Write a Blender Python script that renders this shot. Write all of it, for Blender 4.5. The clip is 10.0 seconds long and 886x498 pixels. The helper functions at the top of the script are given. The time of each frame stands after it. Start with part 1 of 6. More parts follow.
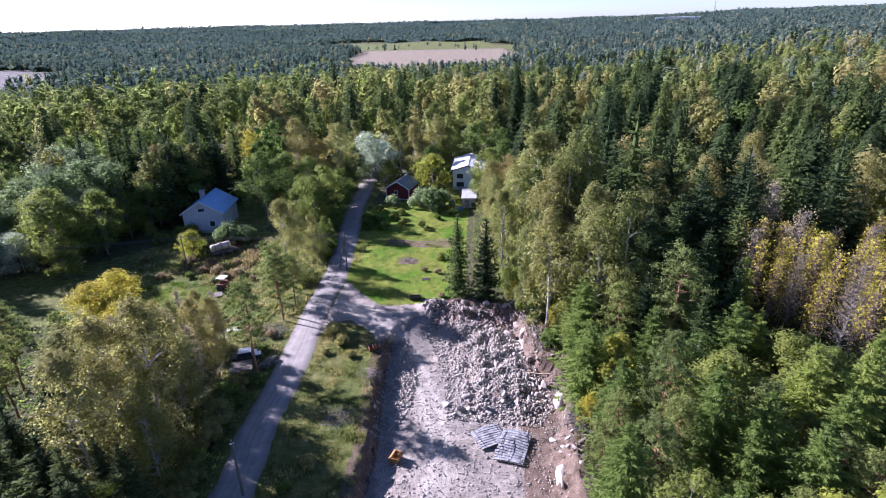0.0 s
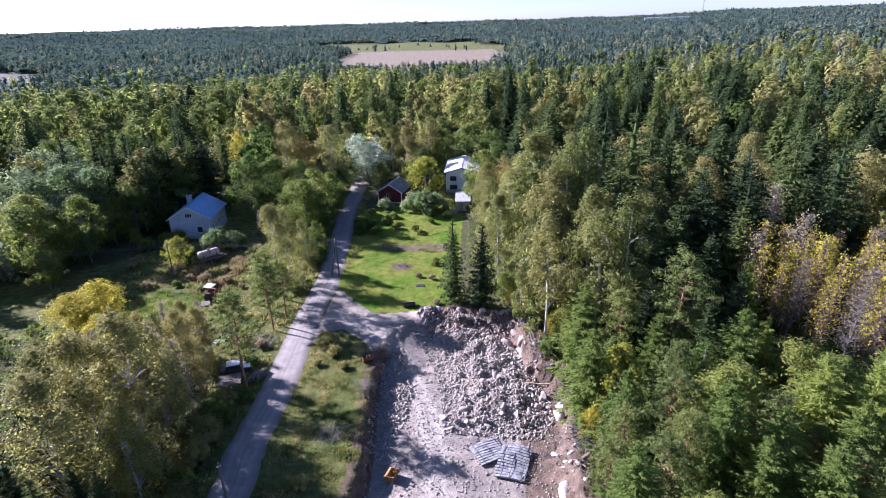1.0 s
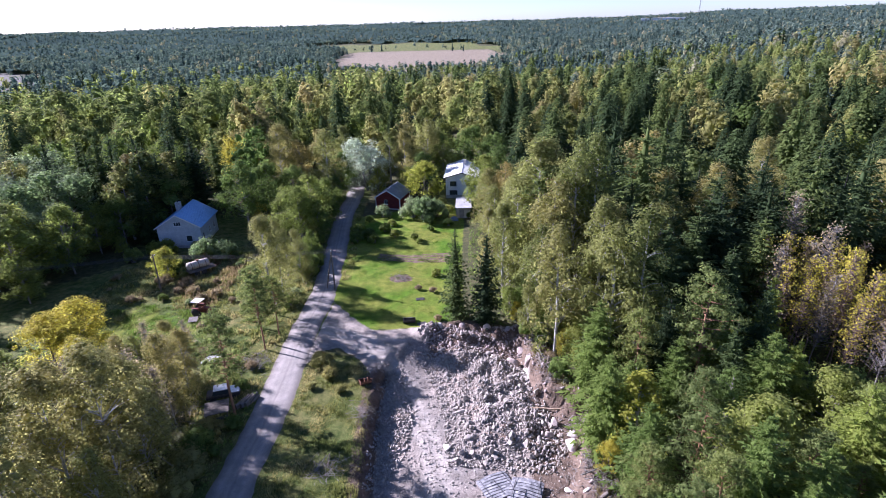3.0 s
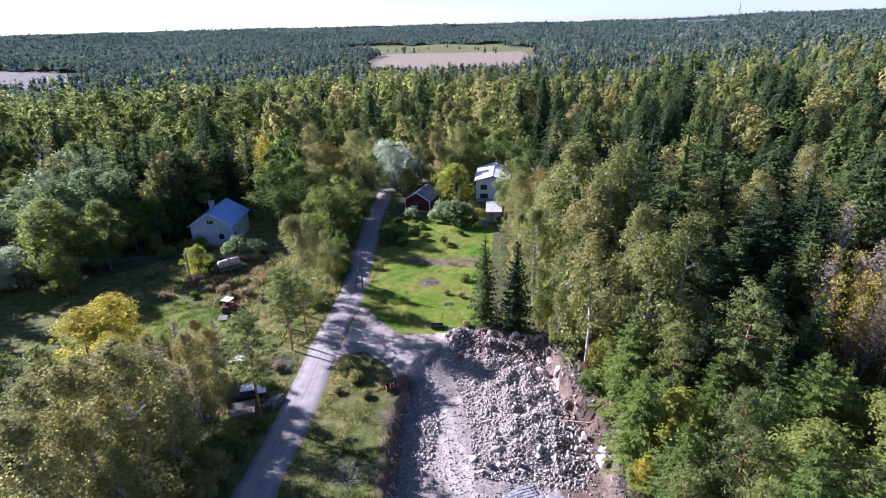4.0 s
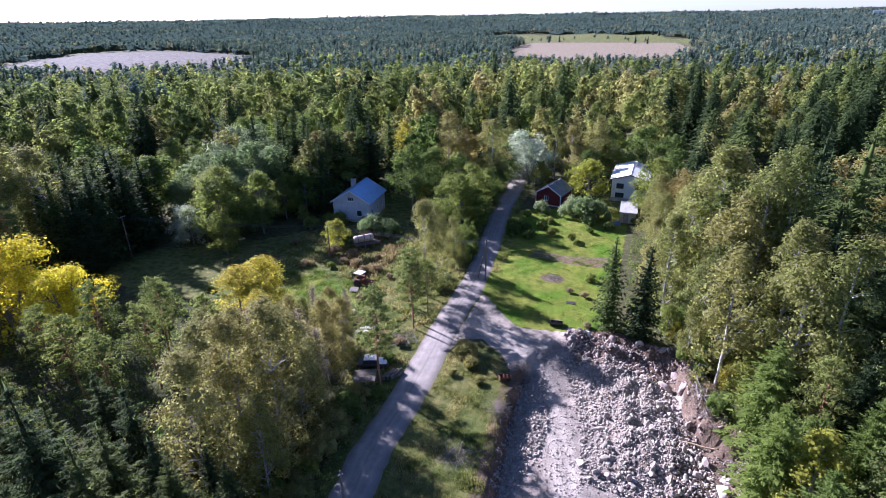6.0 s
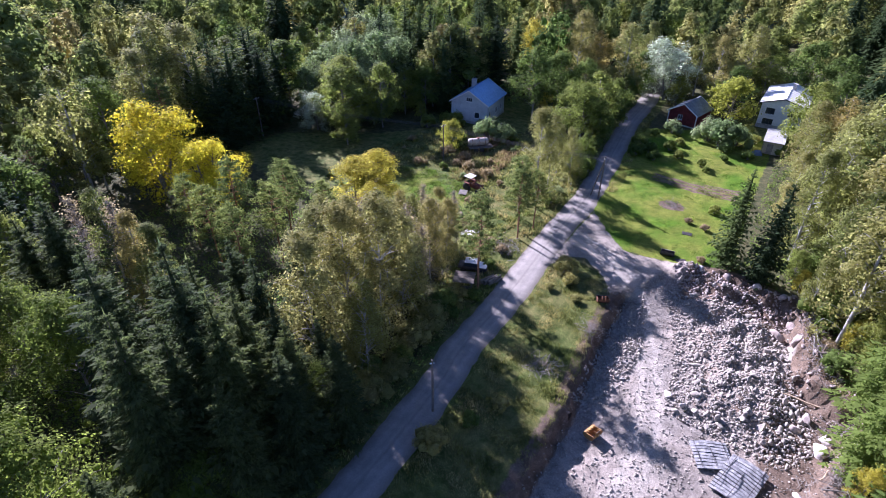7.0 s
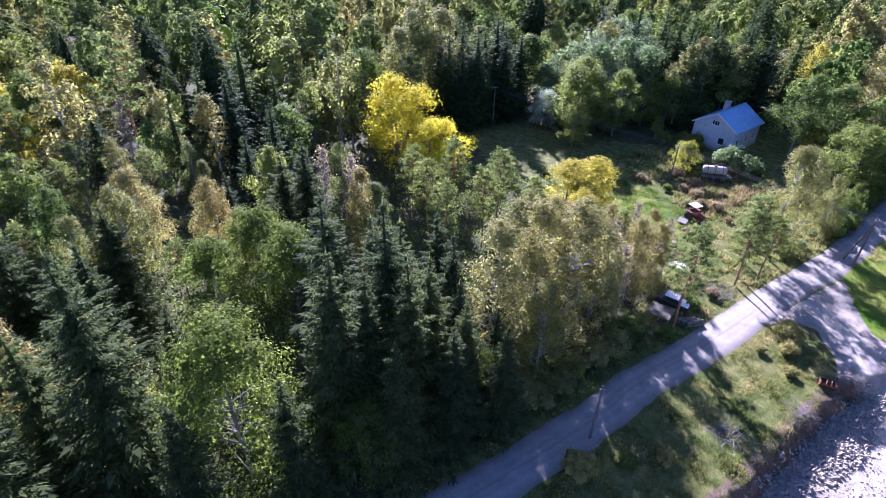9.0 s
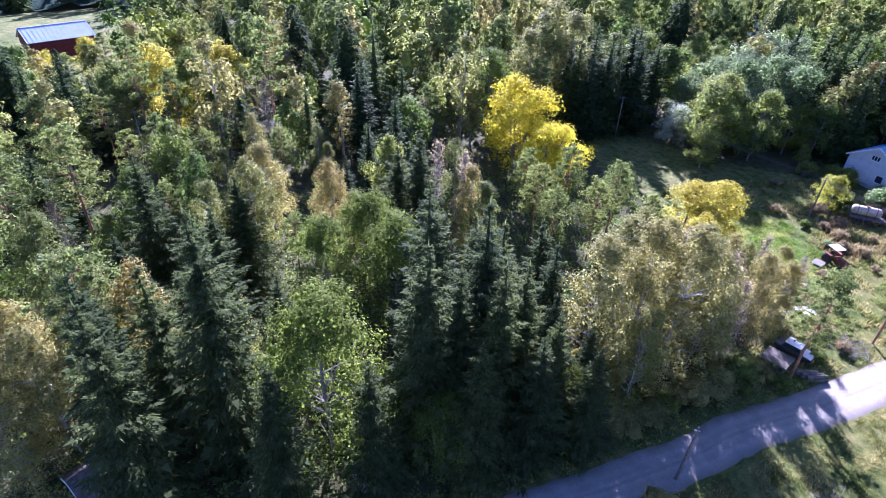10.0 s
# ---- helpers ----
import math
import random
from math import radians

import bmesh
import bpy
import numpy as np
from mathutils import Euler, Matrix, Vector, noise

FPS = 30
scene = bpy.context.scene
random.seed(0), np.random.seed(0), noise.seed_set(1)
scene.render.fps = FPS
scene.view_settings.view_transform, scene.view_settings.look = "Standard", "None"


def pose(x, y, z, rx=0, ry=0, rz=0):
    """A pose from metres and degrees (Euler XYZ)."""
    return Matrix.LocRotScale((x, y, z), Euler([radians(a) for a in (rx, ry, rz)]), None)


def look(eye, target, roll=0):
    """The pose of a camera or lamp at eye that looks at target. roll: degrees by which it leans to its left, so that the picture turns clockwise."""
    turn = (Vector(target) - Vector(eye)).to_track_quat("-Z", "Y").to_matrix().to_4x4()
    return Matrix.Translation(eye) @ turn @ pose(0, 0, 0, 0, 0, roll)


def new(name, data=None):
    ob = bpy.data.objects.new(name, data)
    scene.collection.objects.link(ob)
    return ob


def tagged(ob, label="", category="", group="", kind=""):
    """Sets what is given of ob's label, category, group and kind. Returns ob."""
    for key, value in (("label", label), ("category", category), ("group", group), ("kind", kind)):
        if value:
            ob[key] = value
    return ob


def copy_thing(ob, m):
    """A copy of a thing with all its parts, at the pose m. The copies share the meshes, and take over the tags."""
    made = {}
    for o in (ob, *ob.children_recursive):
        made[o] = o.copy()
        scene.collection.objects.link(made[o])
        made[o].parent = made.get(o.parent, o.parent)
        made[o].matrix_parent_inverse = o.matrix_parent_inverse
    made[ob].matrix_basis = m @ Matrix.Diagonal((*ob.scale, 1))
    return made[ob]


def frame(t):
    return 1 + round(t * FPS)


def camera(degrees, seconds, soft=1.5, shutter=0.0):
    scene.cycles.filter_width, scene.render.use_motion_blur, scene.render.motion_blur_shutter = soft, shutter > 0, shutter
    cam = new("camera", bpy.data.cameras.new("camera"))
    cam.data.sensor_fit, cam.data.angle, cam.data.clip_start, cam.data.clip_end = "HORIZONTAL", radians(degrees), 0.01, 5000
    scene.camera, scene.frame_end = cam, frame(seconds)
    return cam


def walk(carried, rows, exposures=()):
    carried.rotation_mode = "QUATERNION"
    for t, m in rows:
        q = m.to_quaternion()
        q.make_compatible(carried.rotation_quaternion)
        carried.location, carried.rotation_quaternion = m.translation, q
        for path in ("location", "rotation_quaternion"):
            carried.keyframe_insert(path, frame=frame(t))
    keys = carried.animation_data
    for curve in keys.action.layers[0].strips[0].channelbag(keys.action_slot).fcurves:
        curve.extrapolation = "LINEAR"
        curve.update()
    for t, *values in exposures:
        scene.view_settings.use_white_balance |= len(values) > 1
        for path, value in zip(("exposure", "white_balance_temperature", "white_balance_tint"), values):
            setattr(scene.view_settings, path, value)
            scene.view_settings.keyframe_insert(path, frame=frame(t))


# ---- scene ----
cam = camera(78.5, 10.0, soft=0.5)
PATH = [
    (0, (2.399, -6.117, 40.175), (2.204, -4.285, 39.396), -1.5),
    (0.5, (2.064, -4.999, 40.042), (1.892, -3.164, 39.265), -1.6),
    (1, (1.737, -3.808, 40.029), (1.572, -1.973, 39.252), -1.6),
    (1.5, (1.42, -2.622, 40.036), (1.262, -0.786, 39.258), -1.6),
    (2, (1.105, -1.469, 40.01), (0.953, 0.367, 39.232), -1.6),
    (2.5, (0.909, -0.206, 39.92), (0.76, 1.631, 39.144), -1.6),
    (2.7, (0.821, 0.277, 39.92), (0.676, 2.114, 39.143), -1.6),
    (4, (0.222, 2.098, 39.922), (-0.032, 3.927, 39.153), -1.4),
    (4.5, (0.14, 2.12, 39.855), (-0.181, 3.939, 39.089), -1.4),
    (5, (0.0, 1.917, 39.728), (-0.431, 3.715, 38.966), -1.1),
    (6.3, (-0.208, 1.769, 40.356), (-0.988, 3.406, 39.512), -0.65),
    (6.5, (-0.238, 1.769, 40.388), (-1.077, 3.332, 39.465), -0.5),
    (7, (-0.347, 1.826, 40.353), (-1.302, 3.2, 39.257), -0.1),
    (7.5, (-0.529, 1.871, 40.252), (-1.615, 3.141, 39.153), 0.3),
    (8, (-0.737, 1.889, 40.134), (-1.951, 3.036, 39.034), 0.6),
    (8.5, (-0.842, 1.882, 40.08), (-2.167, 2.898, 38.979), 0.9),
    (9, (-0.915, 1.897, 40.034), (-2.346, 2.757, 38.932), 1.2),
    (9.5, (-0.918, 1.894, 40.037), (-2.433, 2.59, 38.934), 1.6),
    (10, (-1.033, 1.942, 39.982), (-2.615, 2.461, 38.873), 2.0),
]
walk(cam, [(t, look(eye, target, roll)) for t, eye, target, roll in PATH], [(0, 1.82, 5150, 33), (6, 1.82, 5130, 32), (8.5, 2.2, 5000, 37), (10, 2.6, 4800, 42)])

# ---- light ----
SUN_AZ, SUN_EL = radians(160), radians(29)
SUN_DIR = Vector((math.cos(SUN_AZ) * math.cos(SUN_EL), math.sin(SUN_AZ) * math.cos(SUN_EL), math.sin(SUN_EL)))
world = bpy.data.worlds.new("sky")
scene.world = world
world.use_nodes = True
wn = world.node_tree.nodes
sky = wn.new("ShaderNodeTexSky")
sky.sky_type, sky.sun_disc = "NISHITA", False
sky.sun_elevation, sky.sun_rotation = SUN_EL, math.atan2(SUN_DIR.x, SUN_DIR.y)
sky.air_density, sky.dust_density, sky.ozone_density = 0.75, 0.3, 2.0
wn["Background"].inputs["Strength"].default_value = 0.05
world.node_tree.links.new(sky.outputs[0], wn["Background"].inputs["Color"])
sun = new("sun", bpy.data.lights.new("sun", "SUN"))
sun.data.energy, sun.data.angle, sun.data.color = 5.0, radians(0.6), (1.0, 0.9, 0.79)
sun.matrix_world = look((0, 0, 80), Vector((0, 0, 80)) - SUN_DIR)

rng = np.random.default_rng(7)


# ---- materials ----
def mat(name, rough=0.8, metal=0.0):
    m = bpy.data.materials.new(name)
    m.use_nodes = True
    b = m.node_tree.nodes["Principled BSDF"]
    b.inputs["Roughness"].default_value, b.inputs["Metallic"].default_value = rough, metal
    b.inputs["Specular IOR Level"].default_value = 0.3
    return m, m.node_tree.nodes, m.node_tree.links, b


def ramp(n, stops):
    r = n.new("ShaderNodeValToRGB")
    e = r.color_ramp.elements
    while len(e) < len(stops):
        e.new(0.5)
    for k, (p, c) in enumerate(stops):
        e[k].position, e[k].color = p, (*c, 1)
    return r


def noise_tex(n, l, scale, detail=4, coord="Object", rough=0.6):
    tc, t = n.new("ShaderNodeTexCoord"), n.new("ShaderNodeTexNoise")
    t.inputs["Scale"].default_value, t.inputs["Detail"].default_value = scale, detail
    t.inputs["Roughness"].default_value = rough
    l.new(tc.outputs[coord], t.inputs["Vector"])
    return t


def mixer(n, l, a, b, f=0.5, mode="MIX"):
    m = n.new("ShaderNodeMix")
    m.data_type, m.blend_type = "RGBA", mode
    for sock, v in ((m.inputs[0], f), (m.inputs[6], a), (m.inputs[7], b)):
        if hasattr(v, "is_linked"):
            l.new(v, sock)
        else:
            sock.default_value = v if isinstance(v, float) else (*v, 1)
    return m.outputs[2]


def maths(n, l, op, a, b=0.0, clamp=False):
    m = n.new("ShaderNodeMath")
    m.operation, m.use_clamp = op, clamp
    for k, v in enumerate((a, b)):
        if hasattr(v, "is_linked"):
            l.new(v, m.inputs[k])
        else:
            m.inputs[k].default_value = v
    return m.outputs[0]


def bump(n, l, b, height, strength=0.4, dist=0.05):
    k = n.new("ShaderNodeBump")
    k.inputs["Strength"].default_value, k.inputs["Distance"].default_value = strength, dist
    l.new(height, k.inputs["Height"])
    l.new(k.outputs[0], b.inputs["Normal"])


def worn(name, c1, c2, scale=3.0, rough=0.8, metal=0.0, fine=25.0, relief=0.3, dist=0.02, dirt=None):
    """A surface with broad stains and fine grain between two colours."""
    m, n, l, b = mat(name, rough, metal)
    big, small = noise_tex(n, l, scale, 5), noise_tex(n, l, fine, 3)
    r = ramp(n, [(0.35, c1), (0.65, c2)])
    l.new(big.outputs[0], r.inputs[0])
    col = mixer(n, l, r.outputs[0], ramp_out(n, l, small, (0.55, 0.55, 0.55), (1.25, 1.25, 1.25)), 0.7, "MULTIPLY")
    if dirt:
        d = noise_tex(n, l, scale * 2.3, 6)
        k = ramp(n, [(0.55, (0, 0, 0)), (0.7, (1, 1, 1))])
        l.new(d.outputs[0], k.inputs[0])
        col = mixer(n, l, col, dirt, k.outputs[0])
    l.new(col, b.inputs["Base Color"])
    bump(n, l, b, small.outputs[0], relief, dist)
    return m


def ramp_out(n, l, tex, a, b, lo=0.3, hi=0.7):
    r = ramp(n, [(lo, a), (hi, b)])
    l.new(tex.outputs[0], r.inputs[0])
    return r.outputs[0]


def leafy(name, stops, joined=False, through_light=0.58, spread=0.34, rough=0.65, gloss=0.05):
    """Leaves or needles: a tint for each tree, a shift for each leaf, and light that shines through."""
    m, n, l, b = mat(name, rough)
    if joined:
        a = n.new("ShaderNodeAttribute")
        a.attribute_name = "tint"
        tint = a.outputs["Fac"]
    else:
        tint = n.new("ShaderNodeObjectInfo").outputs["Random"]
    r = ramp(n, stops)
    l.new(tint, r.inputs[0])
    isl = n.new("ShaderNodeNewGeometry").outputs["Random Per Island"]
    k = ramp(n, [(0.0, (1 - spread,) * 3), (1.0, (1 + spread,) * 3)])
    l.new(isl, k.inputs[0])
    col = mixer(n, l, r.outputs[0], k.outputs[0], 1.0, "MULTIPLY")
    if joined:
        col = mixer(n, l, col, ramp_out(n, l, noise_tex(n, l, 0.9, 4, rough=0.7), (0.6, 0.6, 0.6), (1.35, 1.35, 1.35), 0.35, 0.65), 0.9, "MULTIPLY")
    l.new(col, b.inputs["Base Color"])
    b.inputs["Specular IOR Level"].default_value = gloss
    t, mx = n.new("ShaderNodeBsdfTranslucent"), n.new("ShaderNodeMixShader")
    l.new(mixer(n, l, col, (1.75, 1.82, 1.5), 1.0, "MULTIPLY"), t.inputs["Color"])
    mx.inputs[0].default_value = through_light
    l.new(b.outputs[0], mx.inputs[1])
    l.new(t.outputs[0], mx.inputs[2])
    l.new(mx.outputs[0], n["Material Output"].inputs["Surface"])
    return m


BIRCH = [(0.0, (0.125, 0.145, 0.0449)), (0.4, (0.19, 0.195, 0.0627)), (0.75, (0.24, 0.225, 0.0825)), (1.0, (0.29, 0.235, 0.0858))]
PALE = [(0.0, (0.2, 0.198, 0.072)), (1.0, (0.285, 0.25, 0.095))]
SPRUCE = [(0.0, (0.034, 0.052, 0.0223)), (0.5, (0.054, 0.078, 0.0285)), (1.0, (0.09, 0.116, 0.0335))]
TALL = [(0.0, (0.042, 0.06, 0.03)), (1.0, (0.09, 0.108, 0.038))]
FRESH = [(0.0, (0.113, 0.152, 0.031)), (1.0, (0.148, 0.176, 0.036))]
YOUNG = [(0.0, (0.105, 0.148, 0.036)), (0.5, (0.155, 0.2, 0.045)), (1.0, (0.215, 0.25, 0.052))]
PINE = [(0.0, (0.11, 0.138, 0.0446)), (1.0, (0.18, 0.2, 0.0558))]
GREEN = [(0.0, (0.09, 0.13, 0.036)), (0.5, (0.135, 0.175, 0.0434)), (1.0, (0.2, 0.215, 0.0527))]
OSIER = [(0.0, (0.125, 0.17, 0.072)), (0.6, (0.165, 0.208, 0.098)), (1.0, (0.24, 0.275, 0.15))]
SILVER = [(0.0, (0.35, 0.38, 0.304)), (1.0, (0.41, 0.44, 0.359))]
YELLOW = [(0.0, (0.44, 0.385, 0.02)), (1.0, (0.49, 0.44, 0.026))]
LIME = [(0.0, (0.22, 0.245, 0.0403)), (1.0, (0.27, 0.27, 0.0465))]
AMBER = [(0.0, (0.34, 0.3, 0.045)), (1.0, (0.39, 0.345, 0.055))]
BROWN = [(0.0, (0.21, 0.16, 0.104)), (1.0, (0.27, 0.22, 0.132))]
LEAF = {k: leafy(k + "_leaves", v) for k, v in dict(birch=BIRCH, pale=PALE, fresh=FRESH, green=GREEN, silver=SILVER, osier=OSIER, lime=LIME, yellow=YELLOW, amber=AMBER, brown=BROWN).items()}
LEAF["tall"] = leafy("tall_spruce_needles", TALL, False, 0.5, 0.35, 0.7, 0.05)
LEAF["young"] = leafy("young_spruce_needles", YOUNG, False, 0.42, 0.3, 0.7, 0.05)
LEAF["spruce"], LEAF["pine"] = leafy("spruce_needles", SPRUCE, False, 0.36, 0.3, 0.7, 0.05), leafy("pine_needles", PINE, False, 0.46, 0.3, 0.7, 0.05)
WOOD_LEAF = {k: leafy(k + "_wood_leaves", [(p, c) for p, c in v], True, 0.5, 0.24, 0.8, 0.02) for k, v in dict(birch=BIRCH[:3] + [(1.0, (0.24, 0.205, 0.085))], green=GREEN).items()}
WOOD_LEAF["spruce"], WOOD_LEAF["pine"] = leafy("spruce_wood_needles", SPRUCE, True, 0.36, 0.24, 0.8, 0.02), leafy("pine_wood_needles", PINE, True, 0.46, 0.24, 0.8, 0.02)
# far leaves with the haze put into their colour: bluer, greyer, less saturated
HAZED_LEAF = {k: leafy("hazed_" + k + "_leaves", v, True, 0.25, 0.24, 0.9, 0.0) for k, v in dict(
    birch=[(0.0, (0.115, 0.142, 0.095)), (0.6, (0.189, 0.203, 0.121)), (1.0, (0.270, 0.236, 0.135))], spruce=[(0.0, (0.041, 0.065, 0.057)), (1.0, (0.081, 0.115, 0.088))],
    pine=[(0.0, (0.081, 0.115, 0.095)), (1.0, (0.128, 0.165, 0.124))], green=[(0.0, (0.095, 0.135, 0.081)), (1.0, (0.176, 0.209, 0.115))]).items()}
BARK_BIRCH = worn("birch_bark", (0.3, 0.285, 0.26), (0.46, 0.44, 0.41), 2.0, 0.8, dirt=(0.05, 0.045, 0.04))
BARK_SPRUCE = worn("spruce_bark", (0.1, 0.08, 0.065), (0.19, 0.16, 0.13), 4.0, 0.95)
BARK_PINE = worn("pine_bark", (0.2, 0.11, 0.065), (0.36, 0.19, 0.1), 1.2, 0.95)
BARK_BROWN = worn("brown_twig_bark", (0.16, 0.115, 0.085), (0.28, 0.21, 0.165), 4.0, 0.95)
BARK_GREY = worn("grey_bark", (0.16, 0.14, 0.12), (0.28, 0.26, 0.23), 4.0, 0.95)


def ground_material():
    """Forest litter, meadow, lawn, tilled soil and gravel, told apart by masks on the sheet."""
    m, n, l, b = mat("ground", 0.95)
    b.inputs["Specular IOR Level"].default_value = 0.105
    broad, mid, fine = noise_tex(n, l, 0.12, 5), noise_tex(n, l, 0.9, 6), noise_tex(n, l, 6.0, 6, rough=0.75)

    def mask(name, lo=0.42, hi=0.58):
        a = n.new("ShaderNodeAttribute")
        a.attribute_name = name
        v = maths(n, l, "ADD", a.outputs["Fac"], maths(n, l, "MULTIPLY", maths(n, l, "SUBTRACT", mid.outputs[0], 0.5), 0.9))
        r = ramp(n, [(lo, (0, 0, 0)), (hi, (1, 1, 1))])
        l.new(v, r.inputs[0])
        return r.outputs[0]

    forest = ramp_out(n, l, mid, (0.04, 0.05, 0.02), (0.11, 0.1, 0.045))
    meadow = mixer(n, l, ramp_out(n, l, mid, (0.065, 0.085, 0.022), (0.165, 0.155, 0.06), 0.35, 0.62),
                   ramp_out(n, l, broad, (0.7, 0.85, 0.6), (1.15, 1.1, 1.0), 0.4, 0.6), 1.0, "MULTIPLY")
    lawn = mixer(n, l, ramp_out(n, l, broad, (0.078, 0.148, 0.009), (0.155, 0.175, 0.028), 0.4, 0.56),
                 ramp_out(n, l, mid, (0.75, 0.8, 0.7), (1.2, 1.15, 1.1), 0.35, 0.65), 1.0, "MULTIPLY")
    soil = ramp_out(n, l, mid, (0.085, 0.06, 0.042), (0.2, 0.148, 0.108))
    gravel = mixer(n, l, ramp_out(n, l, mid, (0.2, 0.176, 0.145), (0.36, 0.318, 0.262), 0.35, 0.65),
                   ramp_out(n, l, broad, (0.8, 0.8, 0.82), (1.1, 1.06, 1.04), 0.4, 0.6), 1.0, "MULTIPLY")
    rut = n.new("ShaderNodeAttribute")
    rut.attribute_name = "rut"
    gravel = mixer(n, l, gravel, (0.43, 0.385, 0.32), maths(n, l, "MULTIPLY", rut.outputs["Fac"], maths(n, l, "ADD", mid.outputs[0], 0.15)))
    straw = ramp_out(n, l, broad, (0.19, 0.155, 0.105), (0.235, 0.195, 0.13))
    marsh = ramp_out(n, l, broad, (0.07, 0.062, 0.048), (0.15, 0.138, 0.118), 0.35, 0.65)
    col = forest
    for name, c in (("meadow", meadow), ("lawn", lawn), ("straw", straw), ("marsh", marsh), ("gravel", gravel), ("soil", soil)):
        col = mixer(n, l, col, c, mask(name))
    col = mixer(n, l, col, ramp_out(n, l, fine, (0.5, 0.5, 0.5), (1.4, 1.4, 1.4)), 0.75, "MULTIPLY")
    speck = noise_tex(n, l, 17.0, 3, rough=0.8)
    col = mixer(n, l, col, ramp_out(n, l, speck, (0.45, 0.45, 0.45), (1.5, 1.5, 1.5), 0.38, 0.62), 0.7, "MULTIPLY")
    l.new(col, b.inputs["Base Color"])
    bump(n, l, b, fine.outputs[0], 0.9, 0.12)
    return m


def road_material():
    m, n, l, b = mat("road_surface", 0.9)
    a = n.new("ShaderNodeAttribute")
    a.attribute_name = "across"
    mid, fine = noise_tex(n, l, 0.7, 5), noise_tex(n, l, 9.0, 5, rough=0.7)
    v = maths(n, l, "ADD", a.outputs["Fac"], maths(n, l, "MULTIPLY", maths(n, l, "SUBTRACT", mid.outputs[0], 0.5), 0.12))
    tracks = ramp(n, [(0.0, (0.141, 0.123, 0.093)), (0.1, (0.219, 0.198, 0.171)), (0.24, (0.283, 0.256, 0.225)), (0.34, (0.244, 0.223, 0.194)), (0.44, (0.269, 0.243, 0.212)),
                      (0.5, (0.219, 0.198, 0.171)), (0.56, (0.276, 0.250, 0.218)), (0.66, (0.244, 0.223, 0.194)), (0.76, (0.283, 0.256, 0.225)), (0.9, (0.213, 0.192, 0.165)), (1.0, (0.141, 0.123, 0.093))])
    l.new(v, tracks.inputs[0])
    col = mixer(n, l, tracks.outputs[0], ramp_out(n, l, mid, (0.78, 0.78, 0.78), (1.12, 1.1, 1.1)), 1.0, "MULTIPLY")
    col = mixer(n, l, col, ramp_out(n, l, fine, (0.72, 0.72, 0.72), (1.25, 1.25, 1.25)), 0.7, "MULTIPLY")
    l.new(col, b.inputs["Base Color"])
    bump(n, l, b, fine.outputs[0], 0.5, 0.04)
    return m


def roofing(name, c1, c2, rough, metal, dirt=None):
    """Sheet roofing: stains and weathering; the seams themselves are built."""
    return worn(name, c1, c2, 0.7, rough, metal, 12.0, 0.15, 0.01, dirt)


ROOF_BLUE = roofing("blue_grey_sheet_roof", (0.22, 0.36, 0.54), (0.29, 0.45, 0.64), 0.3, 0.25)
ROOF_DARK = roofing("weathered_grey_roof", (0.12, 0.14, 0.15), (0.24, 0.26, 0.27), 0.6, 0.0, dirt=(0.12, 0.13, 0.08))
ROOF_WHITE = roofing("pale_sheet_roof", (0.7, 0.68, 0.64), (0.8, 0.78, 0.74), 0.5, 0.0)
ROOF_PALE = roofing("pale_blue_sheet_roof", (0.42, 0.48, 0.6), (0.5, 0.56, 0.68), 0.45, 0.0)
WALL_GREY = worn("pale_render", (0.44, 0.47, 0.49), (0.56, 0.58, 0.59), 0.9, 0.9)
WALL_WHITE = worn("white_boards", (0.68, 0.69, 0.7), (0.8, 0.8, 0.79), 0.6, 0.7)
WALL_RED = worn("red_paint_boards", (0.1, 0.02, 0.018), (0.17, 0.035, 0.03), 1.5, 0.85)
WALL_BEIGE = worn("beige_boards", (0.42, 0.36, 0.26), (0.52, 0.45, 0.34), 1.0, 0.85)
TRIM_WHITE = worn("white_trim", (0.7, 0.7, 0.68), (0.8, 0.8, 0.78), 4.0, 0.6)
TRIM_DARK = worn("dark_trim", (0.05, 0.05, 0.055), (0.1, 0.1, 0.1), 4.0, 0.6)
CONCRETE = worn("concrete", (0.34, 0.33, 0.31), (0.46, 0.45, 0.43), 1.2, 0.9)
BRICK_PALE = worn("chimney_masonry", (0.4, 0.38, 0.36), (0.52, 0.5, 0.47), 3.0, 0.9)
STONE = worn("blasted_granite", (0.27, 0.24, 0.2), (0.42, 0.375, 0.315), 1.3, 0.9, 0, 9.0, 0.5, 0.05, dirt=(0.2, 0.17, 0.14))
STONE_PALE = worn("pale_stone", (0.38, 0.34, 0.31), (0.55, 0.5, 0.46), 1.0, 0.9, 0, 7.0, 0.5, 0.05, dirt=(0.5, 0.42, 0.34))
STONE_DARK = worn("earth_stone", (0.26, 0.21, 0.18), (0.4, 0.34, 0.3), 1.0, 0.95, 0, 8.0, 0.5, 0.05)
RUBBER = worn("dusty_rubber", (0.13, 0.13, 0.135), (0.3, 0.295, 0.29), 2.0, 0.85, 0, 8.0)
ORANGE = worn("orange_paint", (0.27, 0.14, 0.05), (0.36, 0.2, 0.055), 2.5, 0.55, 0, 20, 0.2, 0.01, dirt=(0.3, 0.22, 0.16))
RUST = worn("rusty_steel", (0.1, 0.045, 0.025), (0.22, 0.1, 0.055), 5.0, 0.85, 0.2, dirt=(0.05, 0.035, 0.03))
RUST_RED = worn("faded_red_paint", (0.12, 0.035, 0.025), (0.2, 0.07, 0.05), 5.0, 0.8, dirt=(0.12, 0.06, 0.04))
